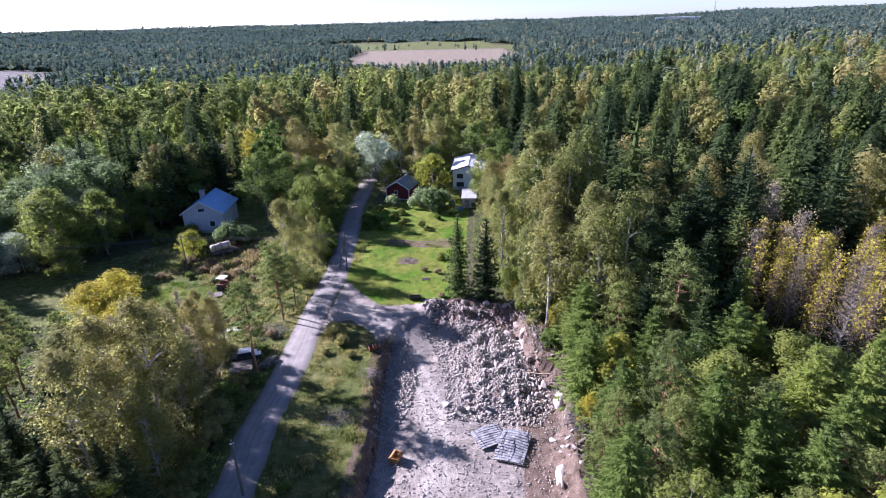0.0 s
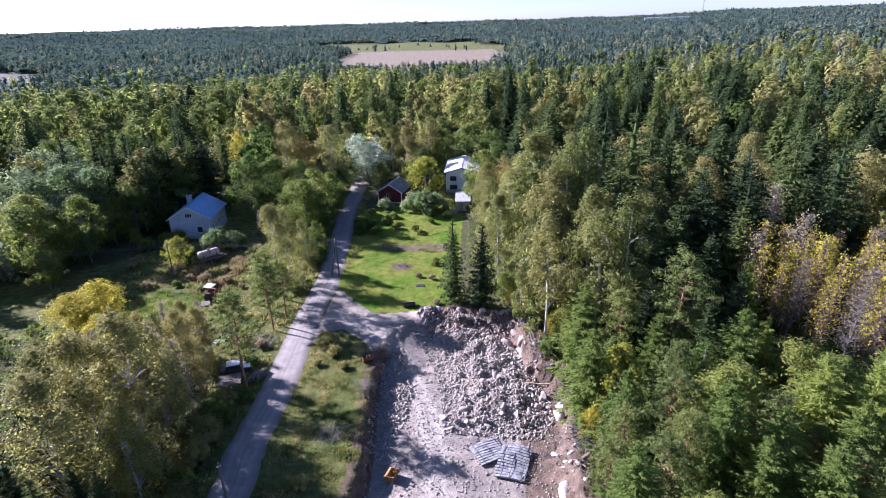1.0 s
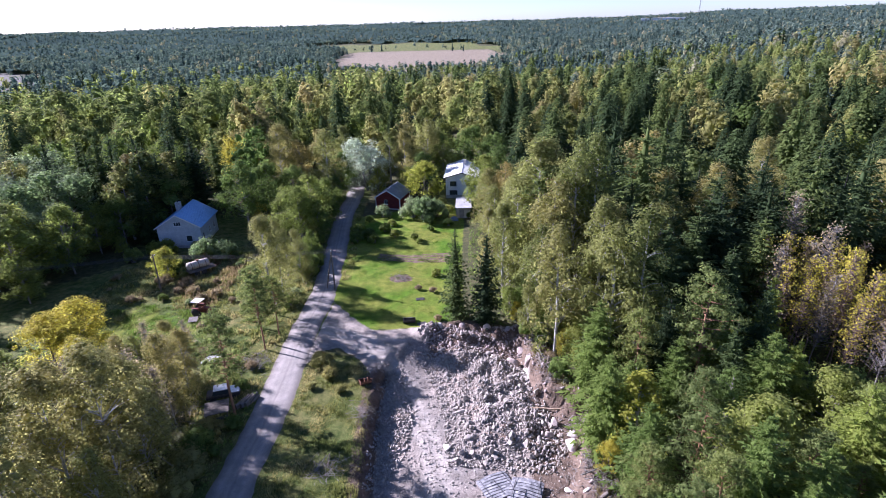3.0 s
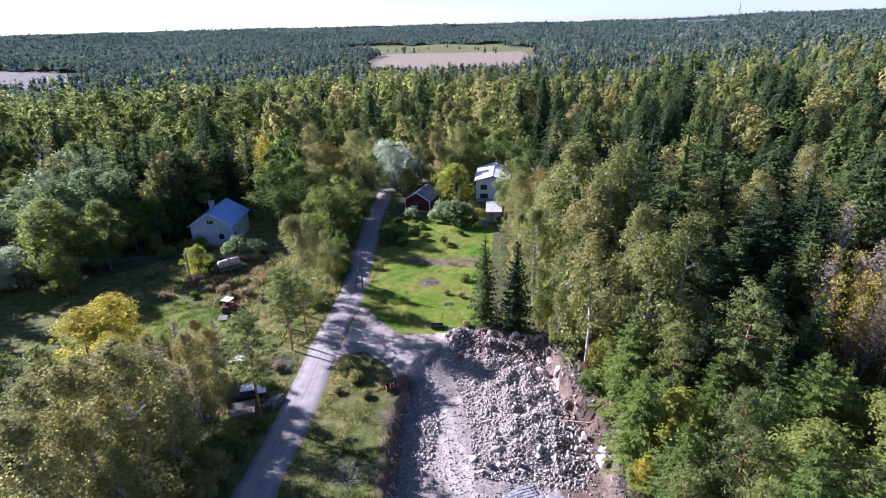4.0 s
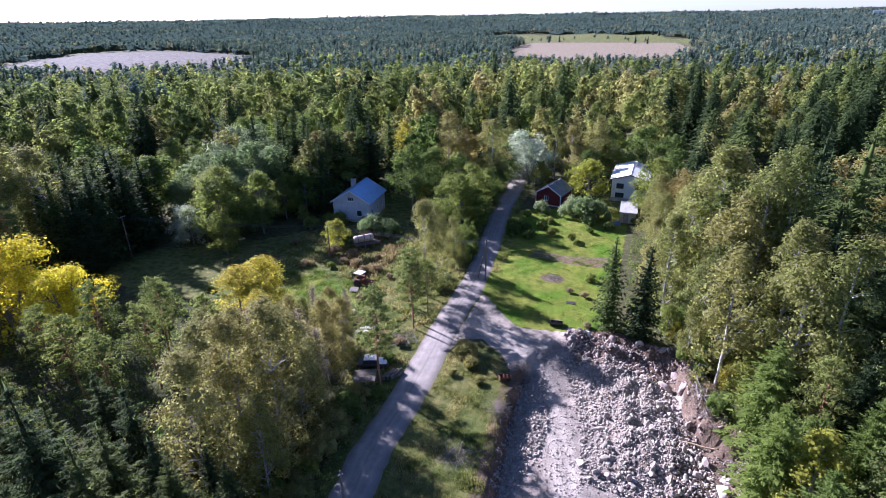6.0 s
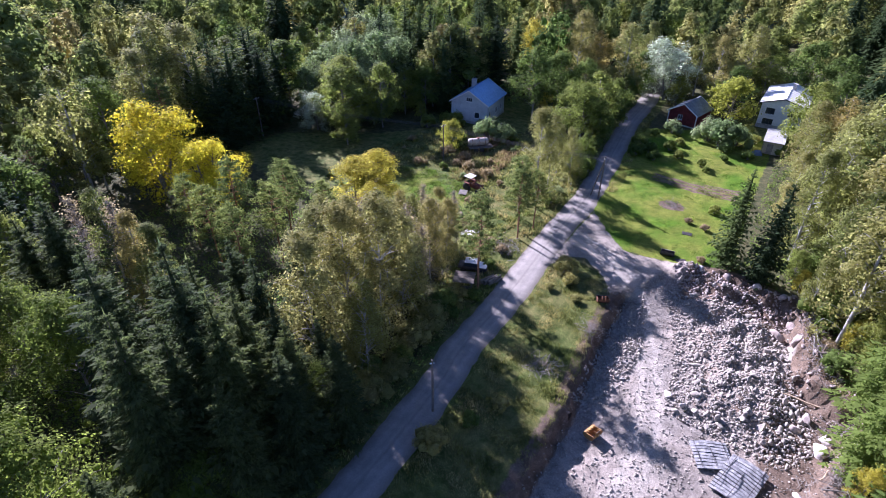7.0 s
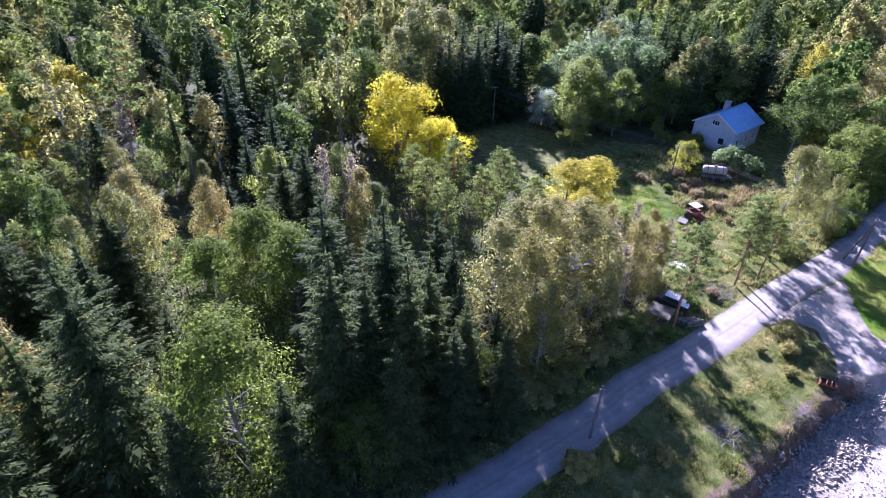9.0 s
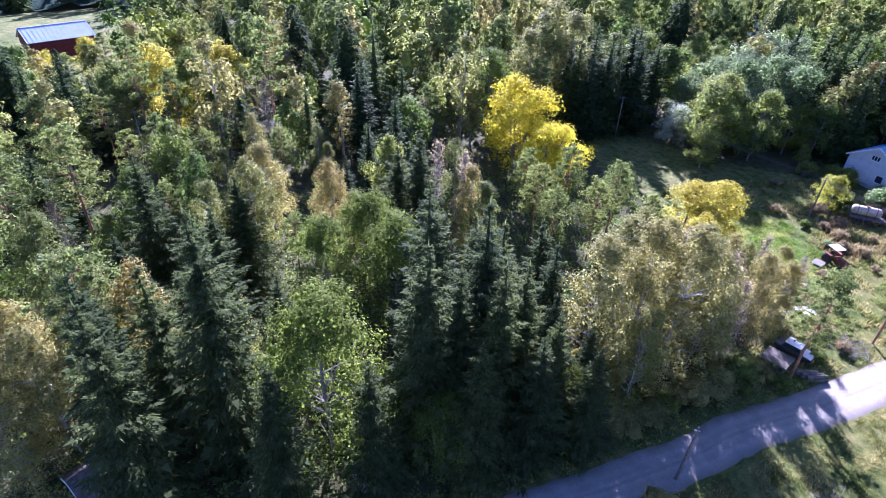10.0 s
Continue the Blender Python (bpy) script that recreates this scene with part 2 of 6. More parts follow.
STEEL_DARK = worn("dark_steel", (0.045, 0.04, 0.04), (0.09, 0.08, 0.075), 4.0, 0.6, 0.4)
TANK_GREY = worn("weathered_tank", (0.42, 0.36, 0.29), (0.55, 0.5, 0.43), 1.6, 0.75, 0, dirt=(0.26, 0.17, 0.1))
WOOD_GREY = worn("grey_wood", (0.2, 0.175, 0.15), (0.36, 0.32, 0.28), 3.0, 0.9)
WOOD_DARK = worn("dark_weathered_wood", (0.09, 0.075, 0.06), (0.19, 0.16, 0.13), 3.0, 0.9)
WOOD_FRESH = worn("peeled_wood", (0.36, 0.26, 0.16), (0.5, 0.39, 0.26), 4.0, 0.85)
WOOD_POLE = worn("pole_wood", (0.12, 0.1, 0.08), (0.2, 0.17, 0.145), 4.0, 0.9)
TYRE = worn("tyre", (0.03, 0.03, 0.03), (0.06, 0.055, 0.05), 6.0, 0.9)
PAINT_WHITE = worn("old_white_paint", (0.6, 0.58, 0.54), (0.76, 0.74, 0.7), 3.0, 0.5, dirt=(0.4, 0.3, 0.22))
GLASS, gn, gl, gb = mat("window_glass", 0.08)
gb.inputs["Base Color"].default_value = (0.03, 0.04, 0.05, 1)
gb.inputs["Specular IOR Level"].default_value = 0.6
WIRE, wn_, wl_, wb_ = mat("wire", 0.5, 0.5)
wb_.inputs["Base Color"].default_value = (0.06, 0.06, 0.06, 1)


# ---- meshes from arrays ----
def raw(name, verts, faces, material=None, smooth=False):
    """A mesh from arrays: vertices (n, 3), and faces (m, 3) or (m, 4)."""
    me = bpy.data.meshes.new(name)
    verts, faces = np.asarray(verts, np.float32), np.asarray(faces, np.int32)
    k = faces.shape[1]
    me.vertices.add(len(verts))
    me.vertices.foreach_set("co", verts.ravel())
    me.loops.add(faces.size)
    me.loops.foreach_set("vertex_index", faces.ravel())
    me.polygons.add(len(faces))
    me.polygons.foreach_set("loop_start", np.arange(0, faces.size, k, dtype=np.int32))
    me.update(calc_edges=True)
    me.validate()
    if smooth:
        me.polygons.foreach_set("use_smooth", np.ones(len(faces), bool))
    if material:
        me.materials.append(material)
    return me


def joined(pieces):
    """Vertices and faces of several pieces as one pair."""
    vs, fs, at = [], [], 0
    for v, f in pieces:
        vs.append(v)
        fs.append(np.asarray(f) + at)
        at += len(v)
    return np.concatenate(vs), np.concatenate(fs)


def tube(path, radii, sides=6):
    """A tapered tube of quads along a path."""
    path, n = np.asarray(path, float), len(path)
    ring = []
    for k in range(n):
        d = path[min(k + 1, n - 1)] - path[max(k - 1, 0)]
        d = d / (np.linalg.norm(d) + 1e-9)
        a = np.cross(d, (0.31, 0.95, 0.05) if abs(d[2]) > 0.5 else (0, 0, 1))
        a /= np.linalg.norm(a) + 1e-9
        c = np.cross(d, a)
        w = np.arange(sides) * 2 * np.pi / sides
        ring.append(path[k] + radii[k] * (np.cos(w)[:, None] * a + np.sin(w)[:, None] * c))
    f = [(k * sides + s, k * sides + (s + 1) % sides, (k + 1) * sides + (s + 1) % sides, (k + 1) * sides + s) for k in range(n - 1) for s in range(sides)]
    return np.concatenate(ring), np.array(f)


def units(r, n):
    v = r.normal(size=(n, 3))
    return v / np.linalg.norm(v, axis=1, keepdims=True)


def leaf_tris(c, u, v):
    """Pointed leaves at c: u from foot to tip, v half the width."""
    verts = np.stack([c + u, c - u * 0.7 + v, c - u * 0.7 - v], 1).reshape(-1, 3)
    return verts, np.arange(len(verts)).reshape(-1, 3)


def part(name, data, material, parent, label=""):
    """One mesh object under a thing or a part. data: a mesh, or a bmesh, which is freed."""
    if isinstance(data, bmesh.types.BMesh):
        me = bpy.data.meshes.new(name)
        data.to_mesh(me)
        data.free()
        data = me
    if material and not data.materials:
        data.materials.append(material)
    ob = new(name, data)
    ob.parent = parent
    return tagged(ob, label) if label else ob


def thing(name, m, label, category, group="", kind=""):
    ob = new(name)
    ob.matrix_world = m
    ob.empty_display_size = 0.2
    return tagged(ob, label, category, group, kind)


# ---- trees: each kind gives a trunk mesh and a crown mesh, 1 unit a metre, base at 0 ----
def random_leaves(r, c, size, out=None, wide=0.75, face=1.5, loose=0.55):
    """Leaves at c, more or less facing out and up."""
    n = len(c)
    nor = units(r, n) * loose + (0, 0, 0.3)
    if out is not None:
        nor = nor + face * out / (np.linalg.norm(out, axis=1, keepdims=True) + 1e-6)
    nor /= np.linalg.norm(nor, axis=1, keepdims=True)
    u = np.cross(nor, units(r, n))
    u /= np.linalg.norm(u, axis=1, keepdims=True) + 1e-9
    v = np.cross(nor, u)
    s = size * r.uniform(0.6, 1.4, (n, 1))
    return leaf_tris(c, u * s, v * s * wide)


GOLD = (1 + math.sqrt(5)) / 2
LUMP_V = np.array([(-1, GOLD, 0), (1, GOLD, 0), (-1, -GOLD, 0), (1, -GOLD, 0), (0, -1, GOLD), (0, 1, GOLD), (0, -1, -GOLD), (0, 1, -GOLD), (GOLD, 0, -1), (GOLD, 0, 1), (-GOLD, 0, -1), (-GOLD, 0, 1)]) / math.hypot(1, GOLD)
LUMP_F = np.array([(0, 11, 5), (0, 5, 1), (0, 1, 7), (0, 7, 10), (0, 10, 11), (1, 5, 9), (5, 11, 4), (11, 10, 2), (10, 7, 6), (7, 1, 8), (3, 9, 4), (3, 4, 2), (3, 2, 6), (3, 6, 8), (3, 8, 9), (4, 9, 5), (2, 4, 11), (6, 2, 10), (8, 6, 7), (9, 8, 1)])


def opaque_hearts(r, cl, k, flat=1.0):
    """Opaque lumps added inside each clump (x, y, z, radius), unseen under its leaves, to block the sun."""
    n = len(cl)
    v = LUMP_V[None] * r.uniform(0.7, 1.15, (n, 12, 1)) * cl[:, None, 3:4] * k * np.array([1, 1, flat]) + cl[:, None, :3]
    return v.reshape(-1, 3), (LUMP_F[None] + 12 * np.arange(n)[:, None, None]).reshape(-1, 3)


def opaque_cone(r, rings, foot=0.0):
    """An opaque ragged cone through rings (z, radius), added inside a spruce to block the sun."""
    m = 7
    v = [np.column_stack([rad * w * np.cos(a), rad * w * np.sin(a), np.full(m, z)]) for z, rad in rings
         for a, w in [(np.arange(m) * 6.283 / m + r.uniform(0, 1), r.uniform(0.55, 1.3, m))]]
    f = [t for k in range(len(rings) - 1) for i in range(m) for t in ((k * m + i, k * m + (i + 1) % m, (k + 1) * m + i), (k * m + (i + 1) % m, (k + 1) * m + (i + 1) % m, (k + 1) * m + i))]
    return np.concatenate(v), np.array(f)


def trunk_path(r, h, lean=0.02, n=7):
    z = np.linspace(-0.4, h, n)
    wob = np.cumsum(r.normal(0, lean * h / n, (n, 2)), 0)
    wob -= wob[0]
    return np.column_stack([wob, z])


def on_path(p, z):
    return np.column_stack([np.interp(z, p[:, 2], p[:, 0]), np.interp(z, p[:, 2], p[:, 1]), z])


def deciduous(seed, h, rad, leaves, size, low=0.22, droop=0.5, limbs=34, bark=None, thin=1.0, shape=1.0, stems=1, heart=0.34, stout=1.0):
    """A broad-leaved tree: limbs rise from the trunk and carry clumps of leaves that hang a little."""
    r = np.random.default_rng(seed)
    wood, clumps = [], []
    for s in range(stems):
        p = trunk_path(r, h * (0.96 if s == 0 else r.uniform(0.7, 0.9)), 0.028)
        if stems > 1:
            a = 6.283 * s / stems + r.uniform(0, 1)
            p[:, :2] += np.linspace(0, 1, len(p))[:, None] * np.array([math.cos(a), math.sin(a)]) * rad * 0.45
        t = np.linspace(0, 1, len(p))
        wood.append(tube(p, stout * (0.012 * h * (1 - t) ** 0.8 + 0.015), 6))
        top = p[-1, 2]
        for k in range(limbs // stems):
            f = r.uniform(0, 1) ** 0.85
            z = h * low + (top - h * low) * f
            reach = rad * (math.sin(math.pi * (0.16 + 0.84 * f) ** shape) ** 0.75 + 0.12) * r.uniform(0.65, 1.15)
            a = 2.4 * k + r.uniform(-0.5, 0.5)
            b = on_path(p, np.array([z]))[0]
            out = np.array([math.cos(a), math.sin(a), 0])
            q = np.array([b, b + out * reach * 0.4 + (0, 0, reach * 0.35), b + out * reach * 0.8 + (0, 0, reach * 0.55), b + out * reach + (0, 0, reach * (0.6 - droop * 0.5))])
            wood.append(tube(q, np.array([0.05, 0.035, 0.02, 0.008]) * (0.5 + h / 30), 4))
            for g in (0.5, 0.78, 1.0):
                c = np.array([np.interp(g, (0, 0.4, 0.8, 1), q[:, j]) for j in range(3)])
                clumps.append((*(c + r.normal(0, 0.07 * rad, 3)), 0.09 * rad + 0.2 * rad * r.random() ** 1.5))
        clumps.append((*p[-1], 0.14 * rad))
    cl = np.array(clumps)
    cl = cl[r.random(len(cl)) < thin]
    pick = r.choice(len(cl), leaves, p=cl[:, 3] ** 2 / (cl[:, 3] ** 2).sum())
    off = units(r, leaves) * r.random((leaves, 1)) ** 0.3 * cl[pick, 3:4] * 1.35
    hang = r.exponential(0.06 * rad * droop * 2, leaves)
    c = cl[pick, :3] + off
    c[:, 2] -= hang
    v, f = joined([random_leaves(r, c, size, off / cl[pick, 3:4] + 0.45 * (c - (0, 0, h * 0.5)) / rad), opaque_hearts(r, cl, heart)])
    return raw("trunk", *joined(wood), bark or BARK_BIRCH, True), (v, f)


def twiggy(seed, h, rad, leaves, size, twigs=260, bark=None, stout=1.0):
    """A nearly bare tree: pale stem, a haze of fine twigs and few leaves."""
    r = np.random.default_rng(seed)
    p = trunk_path(r, h * 0.97, 0.06)
    t = np.linspace(0, 1, len(p))
    wood = [tube(p, (0.009 * h * (1 - t) ** 0.8 + 0.012) * stout, 6)]
    ends = []
    for k in range(twigs):
        f = r.uniform(0, 1) ** 0.8
        z = h * (0.25 + 0.72 * f)
        reach = rad * (1.05 - 0.75 * f) * r.uniform(0.4, 1.1)
        a = r.uniform(0, 6.283)
        b = on_path(p, np.array([z]))[0]
        e = b + np.array([math.cos(a) * reach, math.sin(a) * reach, reach * r.uniform(0.3, 1.0)])
        wood.append(tube([b, (b + e) / 2 + r.normal(0, 0.1, 3), e], [0.028, 0.018, 0.008], 3))
        ends.append(e)
    c = np.array(ends)[r.integers(0, len(ends), leaves)] + r.normal(0, 0.3, (leaves, 3))
    v, f = random_leaves(r, c, size)
    return raw("trunk", *joined(wood), bark or BARK_BIRCH, True), (v, f)


def spruce(seed, h, rad, levels=30, per=8, segs=4, low=0.06, gap=0.0, twig=1.0, most=2.0, full=0.6, fine=1):
    """Whorls of drooping branches, each a spine with pointed side twigs and hanging sprays."""
    r = np.random.default_rng(seed)
    p = trunk_path(r, h, 0.01)
    t = np.linspace(0, 1, len(p))
    C, U, V = [], [], []
    for k in range(levels):
        f = min(max((k + r.uniform(-0.3, 0.3)) / levels, 0.0), 0.985)
        z = h * (low + (1 - low) * f)
        reach0 = rad * (1 - f) ** full * (0.75 + 0.25 * math.sin(min(f * 9, 1.57)))
        a0 = r.uniform(0, 6.28)
        for j in range(per if f < 0.8 else per - 3):
            if r.random() < gap:
                continue
            reach = max(reach0 * r.uniform(0.5, 1.25), 0.22)
            a = a0 + 6.283 * j / per + r.uniform(-0.25, 0.25)
            out, side = np.array([math.cos(a), math.sin(a), 0]), np.array([-math.sin(a), math.cos(a), 0])
            tilt = 0.4 * f - 0.28 + r.uniform(-0.14, 0.14)
            b = on_path(p, np.array([min(z + h / levels * r.uniform(-0.6, 0.6), h * 0.99)]))[0]
            d = out + np.array([0, 0, tilt * 0.6])
            for s in range(segs):
                g = (s + 0.7 + r.uniform(-0.15, 0.15)) / segs
                c = b + out * reach * g + np.array([0, 0, reach * (tilt * g * 1.3 + 0.34 * max(g - 0.45, 0) ** 1.4)])
                w = min(reach * 0.30 * (1.2 - 0.75 * g) + 0.1, most) * r.uniform(0.75, 1.2)
                ln = reach * 0.5 / segs + 0.05
                for sg in (-1, 1):
                    u = side * sg * w * 0.8 + d * w * 0.55 + np.array([0, 0, -0.3 * w * r.uniform(0.2, 1.8)])
                    if fine == 1:
                        C.append(c + u * 0.65)
                        U.append(u * 0.6)
                        V.append((d * ln * 0.62 + np.array([0, 0, 0.06 * r.normal()])) * twig)
                    for m in range(fine if fine > 1 else 0):
                        q = u * (0.26 / fine + 0.16) + r.normal(0, 0.07 * w, 3) + d * w * (0.25 if m % 2 else -0.05)
                        C.append(c + u * (m + 0.5) / fine + r.normal(0, 0.03, 3))
                        U.append(q)
                        V.append(np.cross(q, units(r, 1)[0] + (0, 0, 0.8)) * 0.3)
                hang = np.array([0, 0, -(0.2 * w + 0.12) * r.uniform(0.6, 1.5)]) + out * 0.05
                C.append(c + hang * 0.6)
                U.append(hang * 0.8)
                V.append((d * ln * 0.7 + side * r.normal(0, 0.06)) * twig)
            tip = b + out * reach * 1.02 + np.array([0, 0, reach * (tilt * 1.3 + 0.15)])
            C.append(tip), U.append(d * (0.12 * reach + 0.08)), V.append(side * (0.06 * reach + 0.04))
    C.append(p[-1] + (0, 0, 0.1)), U.append(np.array([0, 0, 0.5])), V.append(np.array([0.06, 0, 0]))
    v, f = leaf_tris(np.array(C), np.array(U), np.array(V))
    v += r.normal(0, 0.015, v.shape)
    v, f = joined([(v, f), opaque_cone(r, [(h * (low + 0.02 + (0.97 - low) * g), rad * (0.14 if fine > 1 else 0.3) * (1 - g) ** 0.9 + 0.02) for g in np.linspace(0, 1, 9)])])
    return raw("trunk", *tube(p, 0.011 * h * (1 - t) + 0.012, 7), BARK_SPRUCE, True), (v, f)


def pine(seed, h, rad, tufts, size, low=0.5, clumps=30):
    """A bare reddish stem below, flat clouds of needle tufts on crooked limbs above."""
    r = np.random.default_rng(seed)
    p = trunk_path(r, h * 0.97, 0.04)
    t = np.linspace(0, 1, len(p))
    wood, cl = [tube(p, 0.011 * h * (1 - t) ** 0.7 + 0.02, 7)], []
    for k in range(clumps):
        f = (k + r.random()) / clumps
        z = h * (low + (0.97 - low) * f)
        reach = rad * (0.45 + 0.75 * math.sin(math.pi * min(0.25 + 0.75 * f, 0.97))) * r.uniform(0.45, 1.05)
        a = 2.4 * k + r.uniform(-0.4, 0.4)
        b = on_path(p, np.array([z]))[0]
        e = b + np.array([math.cos(a) * reach, math.sin(a) * reach, reach * r.uniform(0.1, 0.5)])
        wood.append(tube([b, (b + e) / 2 + (0, 0, -0.08 * reach), e], [0.07, 0.045, 0.02], 4))
        cl.append((*e, 0.3 * rad + 0.12))
        cl.append((*(b + (e - b) * 0.6 + (0, 0, 0.1)), 0.22 * rad + 0.1))
    cl.append((*p[-1], 0.3 * rad))
    cl = np.array(cl)
    pick = r.integers(0, len(cl), tufts)
    off = units(r, tufts) * r.random((tufts, 1)) ** 0.4 * cl[pick, 3:4]
    off[:, 2] *= 0.62
    v, f = joined([random_leaves(r, cl[pick, :3] + off, size, off + (0, 0, 0.1), 0.45), opaque_hearts(r, cl, 0.34, 0.6)])
    return raw("trunk", *joined(wood), BARK_PINE, True), (v, f)


def bush(seed, h, rad, leaves, size, lobes=9):
    """A low shrub of several leafy lobes on short stems."""
    r = np.random.default_rng(seed)
    wood, cl = [], []
    for k in range(lobes):
        a, d = 2.4 * k, rad * 0.62 * math.sqrt((k + 0.3) / lobes)
        e = np.array([math.cos(a) * d, math.sin(a) * d, h * (0.72 - 0.5 * (d / rad / 0.62) ** 2 * r.uniform(0.4, 1.1))])
        wood.append(tube([(0, 0, -0.2), e * 0.55, e], [0.05, 0.035, 0.015], 4))
        cl.append((*e, h * r.uniform(0.24, 0.4)))
    cl = np.array(cl)
    pick = r.integers(0, len(cl), leaves)
    off = units(r, leaves) * r.random((leaves, 1)) ** 0.4 * cl[pick, 3:4]
    off[:, :2] *= rad / h * 1.1
    c = cl[pick, :3] + off
    c[:, 2] = np.maximum(c[:, 2], 0.05)
    v, f = joined([random_leaves(r, c, size, off), opaque_hearts(r, cl * (1, 1, 0.9, 1), 0.7)])
    return raw("trunk", *joined(wood), BARK_GREY, True), (v, f)


class Kind:
    """Several models of one kind of tree; plant() stands one of them at a place with a height."""

    def __init__(self, name, leaf, models, label, category="tree", group=""):
        self.name, self.models, self.count = name, [], 0
        for trunk, (v, f), h in models:
            self.models.append([trunk, raw("crown", v, f, LEAF[leaf]), h, None])
        self.tags = (label, category, group or name.replace("_", " ") + "s")

    def plant(self, x, y, h, wide=1.0, which=None, turn=None):
        n = self.count if which is None else which
        mod = self.models[n % len(self.models)]
        self.count += 1
        s = h / mod[2]
        a = turn if turn is not None else (self.count * 2.399) % 6.283
        m = Matrix.LocRotScale((x, y, ground_z(x, y) - 0.05), Euler((0, 0, a)), (s * wide, s * wide, s))
        if mod[3] is None:
            ob = thing(self.name, m, *self.tags)
            part("trunk", mod[0], None, ob)
            part("crown", mod[1], None, ob)
            mod[3] = ob
            return ob
        old = mod[3].scale.copy()
        mod[3].scale = (1, 1, 1)
        ob = copy_thing(mod[3], m)
        mod[3].scale = old
        return ob


# ---- the plan ----
def signed(poly, x, y):
    """The distance to a polygon's edge, negative inside."""
    x, y = np.asarray(x, float), np.asarray(y, float)
    best, odd = np.full(x.shape, 1e9), np.zeros(x.shape, bool)
    for (ax, ay), (bx, by) in zip(poly, poly[1:] + poly[:1]):
        ex, ey = bx - ax, by - ay
        t = np.clip(((x - ax) * ex + (y - ay) * ey) / (ex * ex + ey * ey), 0, 1)
        best = np.minimum(best, np.hypot(x - ax - t * ex, y - ay - t * ey))
        cross = ((ay > y) != (by > y)) & (x < ex * (y - ay) / (ey if ey else 1e-9) + ax)
        odd ^= cross
    return np.where(odd, -best, best)


def smooth(a, b, v):
    t = np.clip((np.asarray(v, float) - a) / (b - a), 0, 1)
    return t * t * (3 - 2 * t)


def waves(x, y, size, seed=0):
    """Cheap smooth unevenness, about -1 to 1, with forms of that size."""
    r = np.random.default_rng(seed)
    out = 0.0
    for k in range(7):
        a, s = r.uniform(0, 6.283), 6.283 / size * r.uniform(0.6, 1.9)
        out = out + np.sin((np.cos(a) * x + np.sin(a) * y) * s + r.uniform(0, 6.283))
    return out / 3.2


ROAD = [(-19.6, -160), (-20.2, -40), (-20.7, 0), (-21.2, 20), (-21.9, 31.5), (-22.9, 38), (-23.1, 46.3), (-23.9, 55.7), (-24.7, 65), (-25.2, 77), (-27.5, 93.5), (-30.8, 114.4), (-32.2, 132), (-37, 165)]
PIT = [(-10, 14), (-10.4, 36), (-11.5, 45), (-12.3, 53), (-11.5, 60), (-8, 66.2), (-2, 67.2), (5.4, 66), (6.6, 58), (8, 54), (12.2, 51), (11, 45), (9.4, 39), (10, 14)]
TRACK = [(-22.4, 56.5), (-22.6, 74), (-18.5, 69.3), (-15, 66), (-9, 66.8), (-5, 60), (-11.5, 51), (-13, 55.5), (-15.5, 59), (-18.8, 61.5), (-20.5, 60.5)]
LAWN = [(-24, 74), (-19, 69.2), (-15.6, 66.3), (-5, 66.8), (-2.5, 71), (-3.5, 90), (-4, 119), (-14, 120), (-28.2, 113), (-26, 95), (-24, 84)]
TILLED = [(-19, 89.6), (-5.5, 89), (-5.2, 94), (-19, 92.6)]
HEAP = [(-8, 63.5), (-3, 66), (5, 65), (6.6, 57), (8, 52), (9, 46), (7, 43.2), (-2.6, 43.8), (-3.2, 50), (-5, 57)]
LEFT_STONES = [(-12, 59), (-9.8, 59), (-7.4, 51), (-7.4, 45), (-9.2, 39), (-11, 39)]
VERGE = [(-20, 16), (-20.8, 38), (-21.2, 47), (-21.9, 57), (-20.5, 60.5), (-15.5, 59), (-12.8, 53), (-11.5, 44), (-10.6, 34), (-10, 14)]
MEADOW = [(-27, 55), (-28, 80), (-30, 92), (-46, 96), (-62, 90), (-72, 79), (-86, 70), (-88, 58), (-72, 54), (-56, 60), (-45, 61), (-37, 54), (-31, 44), (-27, 40)]
# the sunlit part of the meadow, painted in with greener grass
SUN_PATCH = [(-56, 60), (-40, 58.5), (-37, 64), (-43, 70), (-52, 73), (-57, 70)]
YARD = [(-68, 92), (-48, 88), (-44, 112), (-66, 116)]
HOUSE_PLOT = [(-12, 118), (6, 118), (6, 150), (-14, 150)]
FIELD = [(-165, 640), (-4, 680), (45, 960), (25, 1130), (-205, 1250), (-275, 1150), (-255, 950)]
FARM_GREEN = [(-500, 1480), (-280, 1158), (-205, 1256), (28, 1134), (60, 1290), (-60, 1560), (-440, 1650)]
MARSH = [(-560, 420), (-490, 560), (-560, 690), (-690, 800), (-980, 870), (-1060, 760), (-920, 560), (-740, 420)]
FARM = [(-540, 240), (-505, 290), (-540, 340), (-640, 350), (-660, 280), (-600, 220)]
YARD_WEST = [(-260, -95), (-165, -82), (-126, -56), (-124, -28), (-158, -30), (-185, -20), (-260, -60)]
CAMP = [(-106, -1), (-100, -1), (-94, 22), (-97, 26), (-104, 6)]


def spline(points, step):
    """A smooth line through points."""
    p = [Vector((*q, 0)) for q in points]
    p = [p[0] * 2 - p[1], *p, p[-1] * 2 - p[-2]]
    out = []
    for a, b, c, d in zip(p, p[1:], p[2:], p[3:]):
        n = max(2, int((c - b).length / step))
        for k in range(n):
            t = k / n
            out.append(0.5 * (2 * b + (c - a) * t + (2 * a - 5 * b + 4 * c - d) * t * t + (3 * b - a - 3 * c + d) * t ** 3))
    return np.array([q.xy for q in out + [p[-2]]])


LINE = spline(ROAD, 1.0)


